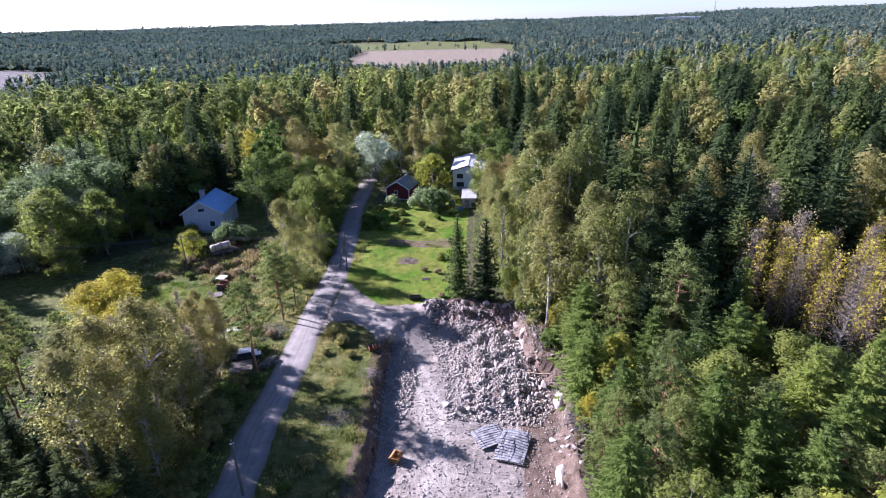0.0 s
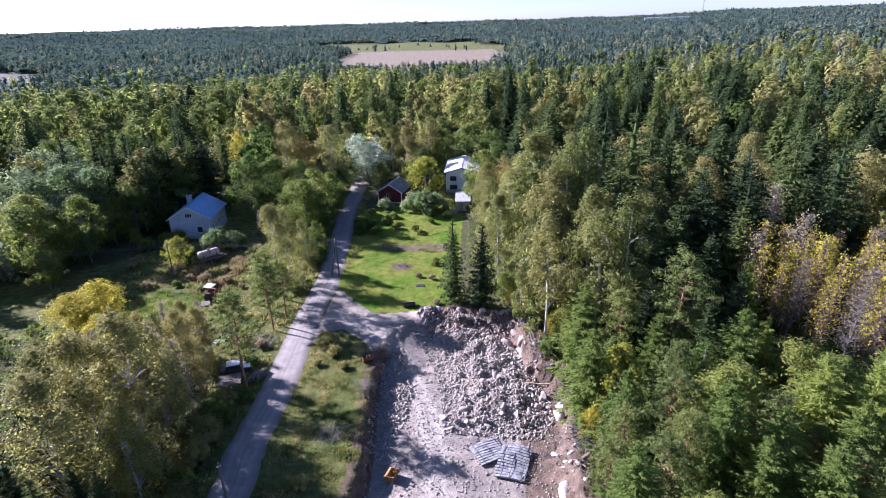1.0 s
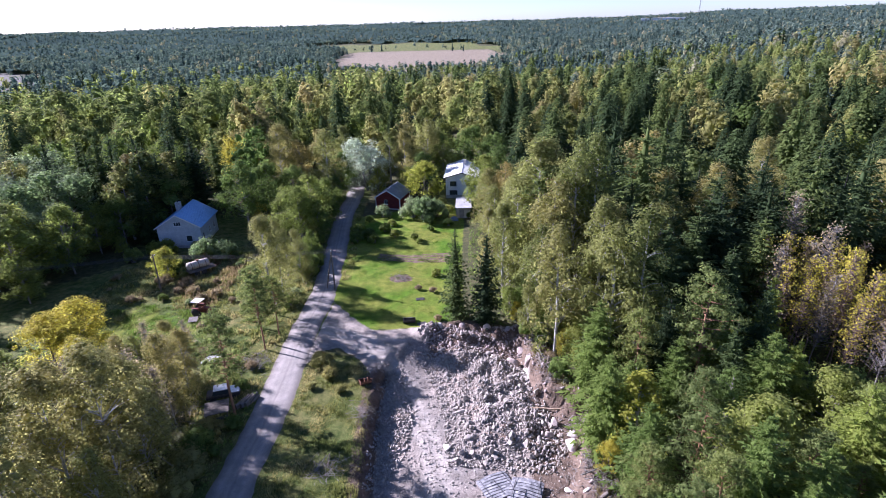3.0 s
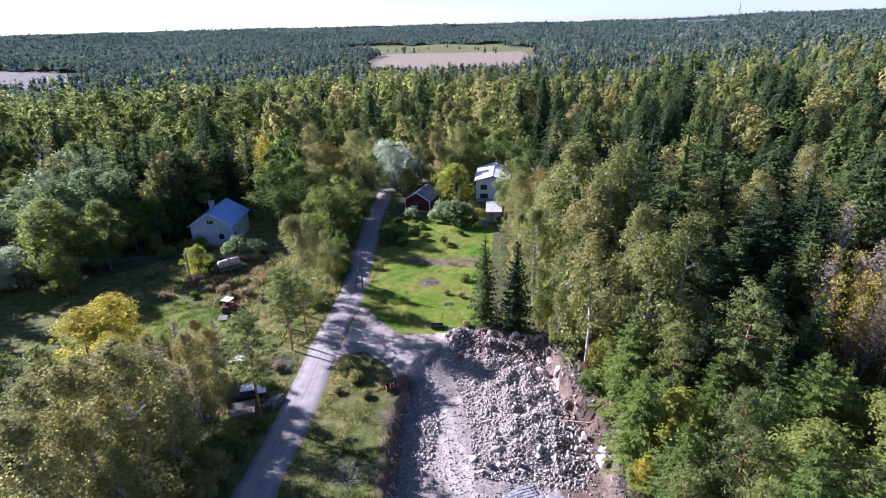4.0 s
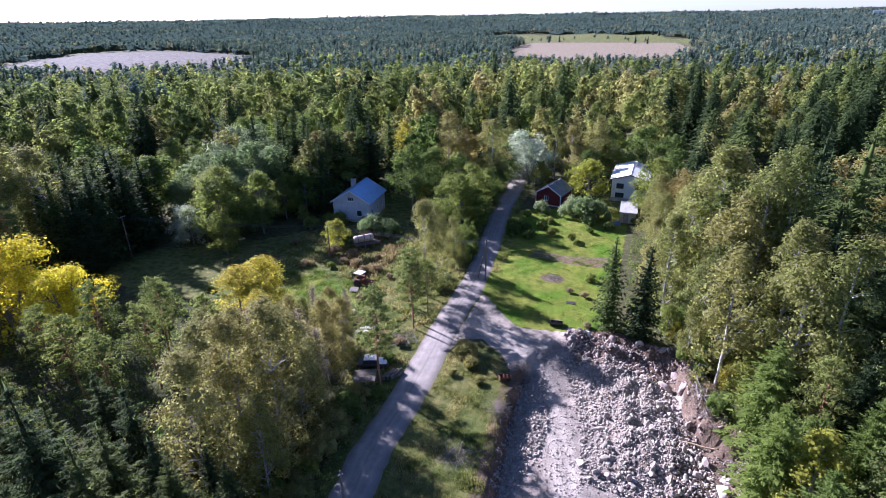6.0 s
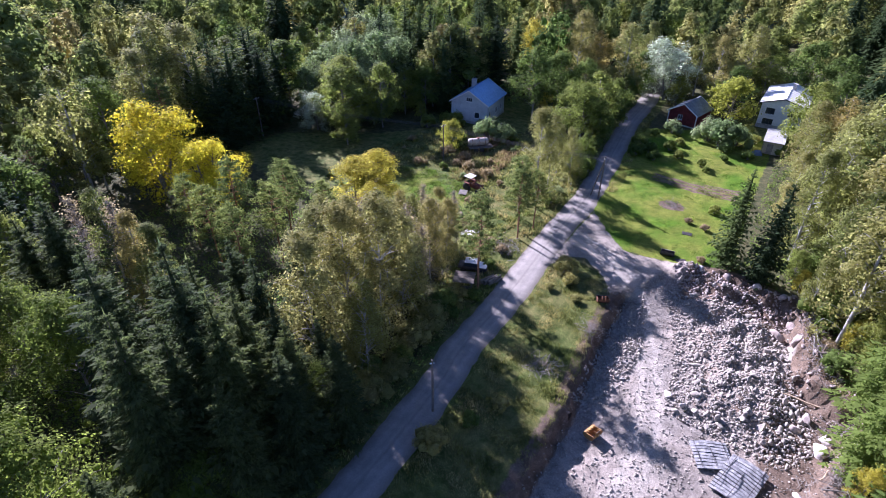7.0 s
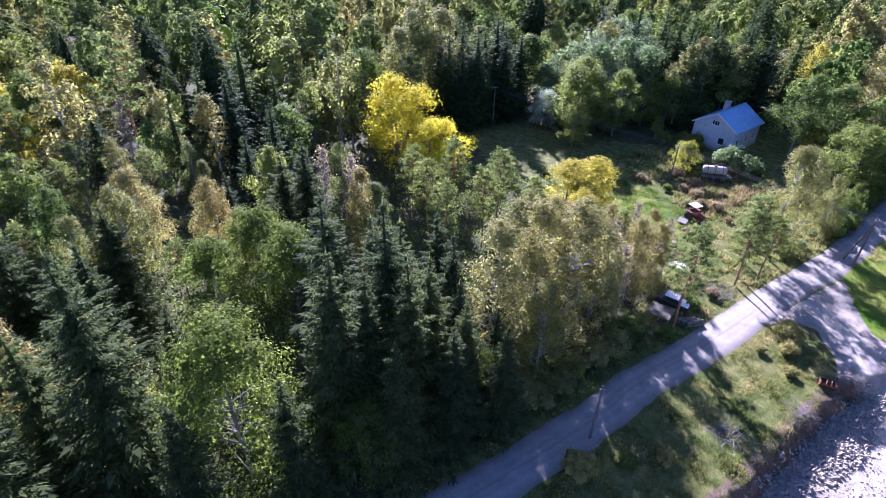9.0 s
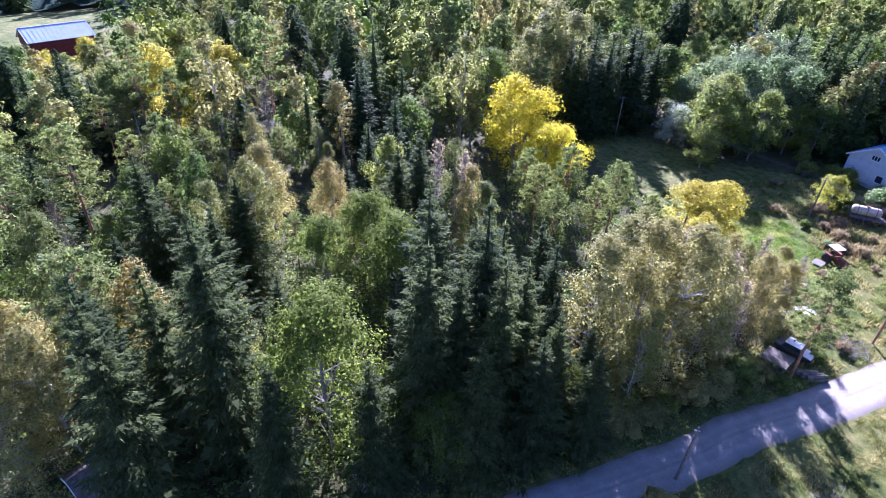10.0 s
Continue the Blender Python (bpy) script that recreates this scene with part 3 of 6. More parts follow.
def road_off(x, y):
    """How far a place lies from the road's middle."""
    x, y = np.asarray(x, float), np.asarray(y, float)
    mid = np.interp(y, LINE[:, 1], LINE[:, 0])
    return np.abs(x - mid)


def ground_z(x, y):
    x, y = np.asarray(x, float), np.asarray(y, float)
    far = np.hypot(x, y - 20)
    z = 0.12 * waves(x, y, 17, 3) + 0.05 * waves(x, y, 4, 4)
    z = z * smooth(2.0, 6.0, road_off(x, y)) - 0.02
    pit = signed(PIT, x, y) + 0.45 * waves(x, y, 3.1, 5) + 0.22 * waves(x, y, 1.3, 14)
    slope = smooth(0, 14, (x + 18) * 0.6 - (y - 63) * 0.8)
    z = z - 2.0 * smooth(0.55, -0.6, pit) * slope
    z = z + (0.22 * waves(x, y, 1.5, 15) + 0.12 * waves(x, y, 0.9, 16)) * smooth(3.4, 1.2, np.abs(pit - 1.0)) * smooth(3.5, 6.5, x)
    heap = signed(HEAP, x, y)
    z = z + 1.1 * smooth(0, -4.5, heap) * (0.75 + 0.35 * waves(x, y, 4.5, 6))
    # a ridge of spoil along the pit's far edge and a step under its right side
    z = z + (1.0 + 0.4 * waves(x, y, 3.6, 17)) * np.exp(-((y - 65.6 + 0.5 * waves(x, y, 5, 8)) / 1.3) ** 2) * smooth(-10, -7, x) * smooth(7, 5, x)
    z = z + 0.5 * np.exp(-((signed(PIT, x, y) - 1.0) / 1.3) ** 2) * smooth(3, 6, x) * smooth(68, 64, y)
    east = smooth(0.1, 0.55, x / (np.abs(y) + 1.0)) * (y > 0)
    hills = 34 * smooth(1500, 3000, far) + 7 * waves(x, y, 900, 9) * smooth(700, 1800, far) + 3 * waves(x, y, 260, 10) * smooth(150, 400, far)
    hills = hills - 19 * smooth(150, 560, far) * (1 - east) + 6 * smooth(150, 600, far) * east
    flat = np.maximum.reduce([smooth(90, 0, signed(q, x, y)) for q in (FIELD, MARSH, FARM, FARM_GREEN)])
    hills = hills * (1 - flat) - 18 * flat
    return z + hills


def build_ground():
    def lines(core_a, core_b, fine, wide_a, wide_b, mid, end):
        inner = list(np.arange(core_a, core_b, fine))
        left, right = list(np.arange(wide_a, core_a, mid)), list(np.arange(core_b, wide_b, mid))
        grow, s, v = [], mid, wide_b
        while v < end:
            s *= 1.16
            v += s
            grow.append(v)
        back = [wide_a - (g - wide_b) for g in grow][::-1]
        return np.array(back + left + inner + right + grow)

    xs, ys = lines(-28, 14, 0.42, -112, 66, 1.6, 5200), lines(18, 98, 0.42, -40, 150, 1.6, 5200)
    X, Y = np.meshgrid(xs, ys)
    x, y = X.ravel(), Y.ravel()
    nx, ny = len(xs), len(ys)
    i = np.arange(nx * ny).reshape(ny, nx)
    faces = np.stack([i[:-1, :-1], i[:-1, 1:], i[1:, 1:], i[1:, :-1]], -1).reshape(-1, 4)
    me = raw("ground", np.column_stack([x, y, ground_z(x, y)]), faces, ground_material(), True)

    def mask(name, value):
        a = me.attributes.new(name, "FLOAT", "POINT")
        a.data.foreach_set("value", np.asarray(value, np.float32))

    def soft(polys, w):
        d = np.minimum.reduce([signed(q, x, y) for q in polys])
        return np.clip(0.5 - d / (2 * w), 0, 1)

    mask("meadow", np.maximum(soft([MEADOW, VERGE, HOUSE_PLOT, YARD], 3.0), np.maximum(0.75 * smooth(5.5, 3.0, road_off(x, y)) * (y < 140), soft([FARM, FARM_GREEN, YARD_WEST], 12))))
    # lawn green also paints the sunlit patch of the meadow
    mask("lawn", np.maximum(soft([LAWN], 0.8), soft([SUN_PATCH], 4.0) * 0.62))
    mask("straw", soft([FIELD], 6.0))
    mask("marsh", soft([MARSH], 15.0))
    heap_soil = np.exp(-(((x + 13.4) ** 2 / 4.5 + (y - 82.6) ** 2 / 3) ** 2))
    bank = smooth(4.6, 1.8, np.abs(signed(PIT, x, y) + 1.6)) * smooth(58, 63, y) * 0.95 * smooth(-9, -5, x)
    # soil colour under the heap puts in the shaded gaps between its stones
    heap_gaps = smooth(0.5, -2.5, signed(HEAP, x, y)) * 0.44
    bank2 = smooth(2.0, 0.3, np.abs(signed(PIT, x, y) - 0.3)) * smooth(-8, -10, x) * smooth(60, 55, y) * 0.9
    right = smooth(4.5, 1.0, signed(PIT, x, y)) * smooth(4, 6.5, x) * 0.8 * (1 - np.exp(-((x - 5.7) / 0.6) ** 2) * smooth(54.5, 56, y) * smooth(63.2, 62, y))
    mask("soil", np.clip(np.maximum.reduce([soft([TILLED], 0.6) * (0.66 + 0.3 * np.sin(y * 5.2)), heap_soil, bank, bank2, right, heap_gaps]), 0, 1))
    way = spline([(-23, 66), (-19.5, 65), (-14, 61.5), (-9, 55), (-5.8, 48), (-4, 42), (-3.2, 36), (-3.5, 28), (-4, 16)], 1.0)
    d = np.full(x.shape, 99.0)
    near = np.flatnonzero((np.abs(x + 10) < 18) & (y > 14) & (y < 72))
    d[near] = np.min(np.hypot(x[near, None] - way[None, :, 0], y[near, None] - way[None, :, 1]), 1)
    mask("rut", np.exp(-((d - 0.85) / 0.5) ** 2) + 0.35 * np.exp(-(d / 2.6) ** 2) + np.exp(-((x - 5.7) / 0.6) ** 2) * smooth(54.5, 56, y) * smooth(63.2, 62, y))
    mask("gravel", soft([PIT, TRACK, [(5.1, 55), (5.2, 62.4), (6.2, 62.6), (6.3, 55)]], 0.7))
    ob = new("ground", me)
    tagged(ob, "uneven ground of forest litter, meadow, lawn and crushed grey gravel", "ground", kind="structure")


def build_road():
    p = LINE
    d = np.gradient(p, axis=0)
    d /= np.linalg.norm(d, axis=1, keepdims=True)
    side = np.column_stack([d[:, 1], -d[:, 0]])
    wid = 1.85 + 0.12 * waves(p[:, 0] * 3, p[:, 1], 6, 21)
    cross = [(-1.35, -0.16), (-1.0, 0.045), (-0.5, 0.075), (0, 0.095), (0.5, 0.075), (1.0, 0.045), (1.35, -0.16)]
    rows = []
    for k, (s, h) in enumerate(cross):
        w = wid + 0.1 * waves(p[:, 0], p[:, 1], 2.2, 30 + k) * (abs(s) > 0.9)
        q = p + side * (s * w)[:, None]
        rows.append(np.column_stack([q, np.full(len(p), h)]))
    v = np.stack(rows, 1)
    n, m = v.shape[:2]
    i = np.arange(n * m).reshape(n, m)
    me = raw("road", v.reshape(-1, 3), np.stack([i[:-1, :-1], i[:-1, 1:], i[1:, 1:], i[1:, :-1]], -1).reshape(-1, 4), road_material(), True)
    a = me.attributes.new("across", "FLOAT", "POINT")
    a.data.foreach_set("value", np.tile(np.array([0, 0.06, 0.27, 0.5, 0.73, 0.94, 1], np.float32), n))
    tagged(new("road", me), "narrow pale grey village road with tyre tracks", "road", kind="structure")


build_ground()
build_road()


# ---- trees ----
def models(maker, seeds, h, *args, **more):
    return [(*maker(s, h, *args, **more), h) for s in seeds]


pale_birches = Kind("birch_tree", "pale", models(deciduous, (111, 112), 17, 3.1, 15000, 0.098, low=0.04, droop=0.8, limbs=60, shape=0.8, heart=0.34, stout=0.5), "birch with thinning pale beige autumn leaves")
hero_birches = Kind("birch_tree", "birch", models(deciduous, (11, 12, 13), 17, 2.9, 15000, 0.098, low=0.05, droop=0.8, limbs=56, shape=0.85, heart=0.32, stout=0.65), "birch with pale stem and thinning olive-yellow autumn leaves")
birches = Kind("birch_tree", "birch", models(deciduous, (14, 15, 16), 17, 2.9, 7500, 0.135, low=0.05, droop=0.8, limbs=44, shape=0.85, heart=0.26), "slender birch with pale stem and olive-yellow leaves")
far_birches = Kind("birch_tree", "birch", models(deciduous, (17, 18, 19, 20), 17, 3.0, 3600, 0.21, low=0.08, droop=0.7, limbs=30, shape=0.85, heart=0.26), "birch in the wood with olive-yellow autumn leaves")
grey_birches = Kind("bare_birch", "brown", models(twiggy, (21, 22, 23), 13, 2.0, 700, 0.11, 380, BARK_GREY, 0.7), "nearly bare slender birch with grey-brown twigs")
hero_spruces = Kind("spruce_tree", "tall", models(spruce, (31, 32, 33), 20, 4.3, 38, 10, 12, 0.04, 0.3, 0.7, 0.62, 0.75, 4), "tall dark green spruce with drooping branches")
young_birches = Kind("birch_tree", "lime", models(deciduous, (117, 118), 10, 2.2, 3800, 0.13, low=0.05, droop=0.7, limbs=34, shape=0.8), "young yellow-green birch at the edge of the pit")
young_spruces = Kind("spruce_tree", "young", models(spruce, (131, 132, 133), 14, 3.3, 34, 9, 8, 0.03, 0.14, 0.8, 0.7, 0.7, 3), "young bright green spruce in sunlight")
spruces = Kind("spruce_tree", "spruce", models(spruce, (34, 35, 36), 19, 3.5, 34, 8, 4, 0.05, 0.06), "dark green spruce with layered drooping branches")
far_spruces = Kind("spruce_tree", "spruce", models(spruce, (37, 38, 39), 18, 3.2, 28, 8, 4, 0.05, 0.05, 0.9, 0.9), "dark green spruce in the dense wood")
pines = Kind("pine_tree", "pine", models(pine, (41, 42, 43), 15, 2.6, 6500, 0.13, 0.38, 40), "pine with reddish stem and grey-green needle crown")
far_pines = Kind("pine_tree", "pine", models(pine, (44, 45), 17, 2.6, 3000, 0.19, 0.42, 30), "grey-green pine standing in the wood")
maples = Kind("maple_tree", "green", models(deciduous, (51, 52, 53), 13, 3.4, 8500, 0.14, low=0.06, droop=0.35, limbs=50, bark=BARK_GREY, shape=0.75), "bushy green broad-leaved tree in full leaf")
far_maples = Kind("maple_tree", "green", models(deciduous, (54, 55), 13, 3.4, 3600, 0.21, low=0.06, droop=0.35, limbs=30, bark=BARK_GREY, shape=0.75, heart=0.26), "green broad-leaved tree in the wood")
willows = Kind("willow_tree", "osier", models(deciduous, (61, 62), 12, 3.7, 11000, 0.13, low=0.03, droop=0.6, limbs=56, bark=BARK_GREY, shape=0.7, stems=2), "rounded silver-green leaved willow tree")
silver_willows = Kind("willow_tree", "silver", models(deciduous, (63,), 13, 4.3, 11000, 0.13, low=0.03, droop=0.6, limbs=56, bark=BARK_GREY, shape=0.7, stems=2), "pale silver willow with a rounded crown")
hero_maples = Kind("maple_tree", "fresh", models(deciduous, (56, 57), 16, 4.2, 20000, 0.1, low=0.06, droop=0.35, limbs=60, bark=BARK_GREY, shape=0.75), "large bushy green tree with sunlit leaves")
yellows = Kind("yellow_tree", "yellow", models(deciduous, (71, 72), 13, 4.0, 15000, 0.125, low=0.03, droop=0.35, limbs=64, bark=BARK_GREY, shape=0.7, stems=3), "bright yellow autumn tree with several stems")
ambers = Kind("amber_tree", "amber", models(deciduous, (73, 74), 11, 3.2, 9000, 0.11, low=0.06, droop=0.4, limbs=44, bark=BARK_GREY, shape=0.75), "tree with amber-yellow autumn leaves")
limes = Kind("linden_tree", "lime", models(deciduous, (78,), 9, 3.8, 4200, 0.19, low=0.06, droop=0.35, limbs=48, bark=BARK_GREY, shape=0.7), "yellow-green rounded garden tree")
yellow_birches = Kind("aspen_tree", "amber", models(twiggy, (75, 76, 77), 15, 2.0, 600, 0.14, 420, BARK_BROWN, 0.6), "thin pale-stemmed aspen with sparse amber leaves")
shrubs = Kind("shrub", "green", models(bush, (81, 82, 83), 2.2, 1.6, 1600, 0.085), "rounded green shrub with dense leaves", "shrub")
dry_shrubs = Kind("dry_shrub", "brown", models(bush, (84, 85), 1.8, 1.6, 1000, 0.08), "brownish autumn shrub with thin twigs", "shrub")
silver_shrubs = Kind("silver_shrub", "osier", models(bush, (86, 87), 2.6, 2.2, 1900, 0.1), "grey-green shrub with small pale leaves", "shrub")

verge_shrubs = Kind("shrub", "pale", models(bush, (88, 89), 2.0, 1.7, 2600, 0.06, 14), "loose olive shrub in the rough verge", "shrub")

TAKEN = []


def stand(kind, rows, wide=1.0):
    for x, y, h in rows:
        kind.plant(x, y, h, wide)
        TAKEN.append((x, y))


stand(spruces, [(-3.4, 69.6, 13.6), (0.9, 68.2, 13.8)], 0.95)
stand(hero_spruces, [(-34.6, 11.8, 22), (-32.4, 15.7, 21.6), (-32.7, -4.3, 23.5), (-35, -12.6, 18.5), (-34.8, -8.4, 18.5), (-29.5, -10.5, 20), (-41, 0, 12), (-30, 21, 14),
                     (-40, 13.2, 19), (-28.9, 10.2, 21), (-36.5, 19, 17), (-28.2, 15.5, 19), (-28.6, 24, 11), (-27.4, 20, 14), (-26.8, 5.5, 14), (-27.2, -1, 15), (-33.6, 22.6, 16), (-35.5, 28, 14), (-39, 24, 15), (-43, 19, 14)])
stand(young_spruces, [(12.4, 44.2, 10.8), (13.2, 53.4, 12), (14.8, 39, 10), (27.5, 45.7, 13), (31.2, 38, 13), (34.5, 36.4, 13), (25, 32.3, 12),
                     (27.5, 28.7, 12)], 1.35)
stand(maples, [(22.8, 37.4, 12)], 1.1)
stand(spruces, [(-44, -6, 17), (20, 52, 13), (24.5, 47, 13), (30, 53, 14)])
stand(pale_birches, [(-31.4, 26, 17.6), (-30.6, 33.8, 18), (-33, 32, 17), (-34, 38.5, 15.5), (-31.4, 38.6, 13.5), (-37, 33, 15), (-36, 42, 12), (-33, 46, 11.5), (-33, 41.5, 11), (-33.6, 50.4, 9.5), (-36.6, 53, 9), (-39, 48, 10), (-40, 40, 12)], 1.1)
stand(pale_birches, [(-36.6, -17.5, 13.5), (-34, -20, 11.5), (-39.5, -20, 14)], 1.15)
stand(hero_birches, [(-28, 28.8, 12.5), (-53.3, 24, 12), (-59.4, -2.3, 15.5), (-57, -6.5, 14)])
stand(hero_birches, [(-30.6, 69.8, 15.8), (-31.4, 76, 13.2), (-29.6, 80.5, 10)], 1.1)
stand(birches, [(-36.5, 47.5, 10.5), (-42, 37.5, 13), (15.4, 65.8, 20), (15.2, 57, 20), (18.6, 58, 21), (-56.6, 23.5, 13), (-64.6, 24.2, 13)])
stand(birches, [(9.6, 60.5, 18), (5.9, 82.3, 18.4), (10.5, 74, 20), (13, 84, 20), (3.5, 76, 16), (8, 67.5, 15.5), (6.4, 63.5, 8), (24, 70, 18), (7, 92, 18), (5, 89, 14), (13, 95, 19), (26.9, 78, 18), (34.2, 80.6, 18)], 1.05)
stand(spruces, [(19.4, 68, 18), (22.5, 63, 17), (27, 66, 18), (31, 70, 19), (35, 66, 17), (29.5, 61, 15), (38, 72, 19), (25, 73, 20), (33, 76, 20), (40, 79, 20), (21, 75, 19)], 1.35)
stand(birches, [(-39, 129.5, 17), (-44, 127, 15)], 1.3)
stand(pines, [(-26.8, 47.3, 13.4), (-28.5, 60.5, 10.5), (-29.4, 62.4, 11.5), (-27.9, 64.2, 9), (-59.9, 38.9, 12), (-56, 32.5, 12), (-54.4, 42.7, 12), (-51, 38, 11.5), (-63, 34, 11), (-48.5, 44, 10),
              (-58, 46, 9.5), (-50.2, 31.7, 11.5), (18.3, 32.2, 11), (13.5, 34.2, 9.5), (16.8, 51, 12), (20.5, 42.5, 11), (-67.6, -21.6, 17)])
stand(hero_maples, [(-30.6, 2.6, 17), (-51.9, 10, 13), (-47.9, 4.3, 13), (-45, 11.5, 14)])
stand(maples, [(25, 54.8, 12.4), (-30.6, 89.5, 6),
               (-72.2, 83.4, 13), (-67.4, 90.2, 4.5), (-78.5, -12.1, 13), (-93.8, 63.4, 13)])
stand(maples, [(-34.8, 97, 12), (-34.6, 104, 12.5), (-46.4, 111.5, 13), (-41, 113, 12), (-33.6, 110, 10), (-37.5, 100, 11)], 1.25)
stand(birches, [(-36.2, 122.5, 18), (-33.0, 83, 9)], 1.1)
q = np.random.default_rng(65)
for k in range(17):
    y = 80 + 2.9 * k
    stand(maples if k % 3 else birches, [(float(np.interp(y, LINE[:, 1], LINE[:, 0])) - q.uniform(3.4, 4.6), y, q.uniform(2.5, 5.0) + 3.5 * float(smooth(94, 100, y)))], 1.2)
stand(maples, [(3.2, 110, 9)], 1.1)
stand(shrubs, [(-2.2, 113.6, 2.2), (-0.2, 117.2, 3), (-7.6, 117, 2), (-9.5, 120, 2.6)], 1.2)
stand(birches, [(4.6, 103, 15), (2.6, 96, 12.5), (1.4, 90, 10), (6.5, 98, 16), (0.8, 84, 7)], 1.1)
stand(limes, [(-13.7, 125.2, 9)], 1.2)
stand(birches, [(-20, 138, 15), (-14.5, 143, 17), (-24.5, 141, 14), (-36, 140, 16)], 1.2)
stand(maples, [(-15, 134, 10), (-10.5, 143.5, 13), (-3, 146, 14), (3.5, 142, 13), (-26, 131, 7), (-35.5, 134, 10), (-33, 141, 12), (-19, 131, 7), (4.6, 131, 12)], 1.25)
stand(silver_willows, [(-29.6, 134, 13.4)], 1.2)
stand(maples, [(0.6, 117.6, 13)], 1.25)
stand(willows, [(-80, 94, 16), (-85, 90.5, 15.5), (-79, 86.5, 12), (-90.5, 97, 15), (-96.6, 111.7, 16), (-75, 84, 9.5), (-88, 105, 14), (-93, 88, 13.5)], 1.25)
stand(maples, [(-83, 82.5, 13), (-75, 75.6, 13.5), (-78.5, 80, 14), (-71.5, 72.2, 8)], 1.3)
stand(maples, [(-98, 82, 14)], 1.15)
stand(maples, [(-92, 71, 9), (-73, 92, 9), (-70, 95.5, 10)], 1.25)
stand(spruces, [(-96, 71, 19), (-101, 76, 18), (-98, 64, 19), (-93, 66, 18), (-89.5, 62, 18), (-91, 56.5, 18), (-90, 69, 17), (-93.5, 75.5, 16), (-87, 57, 16)], 1.35)
stand(maples, [(-99, 95, 9), (-104, 91, 9), (-103, 99, 10), (-109, 96, 10), (-108, 104, 11), (-101, 106, 11), (-114, 101, 11), (-113, 109, 12), (-106, 112, 12), (-118, 106, 12)], 1.25)
stand(birches, [(-98, 52, 22), (-103, 57, 23), (-94, 48, 20)], 1.2)
stand(yellows, [(-77.5, 39.2, 15.5), (-69.5, 41, 12)], 1.15)
stand(ambers, [(-50, 55.4, 9.8), (-52.4, 53.8, 8.5)], 1.4)
stand(ambers, [(-45.5, 50.5, 8), (-48.5, 53, 7.5), (-46.2, 106, 6)])
q = np.random.default_rng(64)
for k in range(64):
    x, y = 36.5 + 3.1 * (k % 8) + q.uniform(-1.3, 1.3), 50.5 + 2.5 * (k // 8) + q.uniform(-1.1, 1.1)
    if x + 0.9 * y > 88:
        stand(yellow_birches if k % 5 else grey_birches, [(x, y, q.uniform(11, 15.5))])
# the young wood on the pit's sunny side
for k in range(70):
    x, y = 12.5 + 3.3 * (k % 8) + q.uniform(-1.3, 1.3), 24.0 + 3.3 * (k // 8) + q.uniform(-1.3, 1.3)
    if min(math.hypot(x - a, y - b) for a, b in TAKEN) > 2.6 and float(signed(PIT, x, y)) > 2.2 and (x > 15.5 or y > 30):
        stand((young_spruces, pines, maples, pines, young_birches)[int(q.integers(0, 5))], [(x, y, q.uniform(7, 12))], 1.15)
stand(maples, [(8.8, 62.6, 6), (10.2, 65.6, 7), (12.6, 58.6, 7.5), (13.4, 62.4, 8.5), (12.6, 56, 5), (4.2, 70.5, 5), (6.8, 71.5, 6.5), (9, 70, 8)], 1.2)
stand(ambers, [(9.8, 63.8, 4), (11.2, 60.4, 4.5), (5.2, 69.2, 3.2), (13.4, 45.6, 4), (12.4, 41.2, 3.6)])
stand(grey_birches, [(-35, 50, 9), (-33.5, 52.5, 8), (-38, 52, 9.5), (-36, 56, 7.5), (-40, 45, 10), (-38.5, 41, 12), (-31.6, 43, 10), (-33.5, 42.5, 12), (41, 72, 18), (41.4, 64, 17), (-60, 24, 13), (-66, 22, 12)])
stand(silver_willows, [(-82, 74.6, 8.2)], 1.2)
stand(willows, [(-88.4, 79.6, 10.4)], 1.0)
# tall crowns that stand out of the wood
stand(pale_birches, [(11.7, 94.3, 20), (17, 68.4, 18), (27.7, 83.5, 18.5), (38.3, 91, 17.5), (61.7, 84.3, 18.5), (1.6, 104, 13.5), (75.5, 97, 20), (34.9, 112, 19), (52, 104, 19), (-48.3, 125.5, 19), (-119.9, -21.7, 18), (-117.1, 3.8, 18), (-94.9, 57.4, 22)], 1.2)
stand(hero_maples, [(-81.6, 114.8, 18), (-73.5, 121, 16.5), (-91.7, 39.6, 17), (-104.7, -11, 16), (-102.4, 117, 16)], 1.05)
stand(ambers, [(-108, -16, 16), (-112, -6, 15), (-60, 128, 15), (-150, -38, 9), (-140, -44, 8.5)], 1.1)
stand(far_pines, [(-132, -38, 10), (-136, -52, 9), (-146, -50, 8.5), (-128, -46, 11), (-156, -62, 9), (-144, -33, 11)], 1.2)
stand(far_birches, [(-131, -31, 12), (-139, -35, 10), (-150, -56, 8.5), (-160, -40, 7), (-128, -54, 12), (-134, -44, 10.5)], 1.3)
stand(maples, [(-49, 105.3, 15), (-100.5, 121.5, 16), (-103, 78.5, 16), (3.4, 116, 10.5)], 1.15)
# the tall wood along the road's west side
stand(hero_spruces, [(-25.4, 13, 15), (-25.6, 17.8, 14), (-25.3, 22.6, 12), (-30.4, 18.4, 17), (-29.6, 12.8, 18)], 1.05)
stand(hero_maples, [(-26.6, 11, 9), (-27, 23, 8)])
stand(spruces, [(-84, 107, 20), (-69, 104, 19), (-66, 104.5, 17), (-67, 112, 20), (-63, 113, 18), (-76, 106, 20)], 1.3)
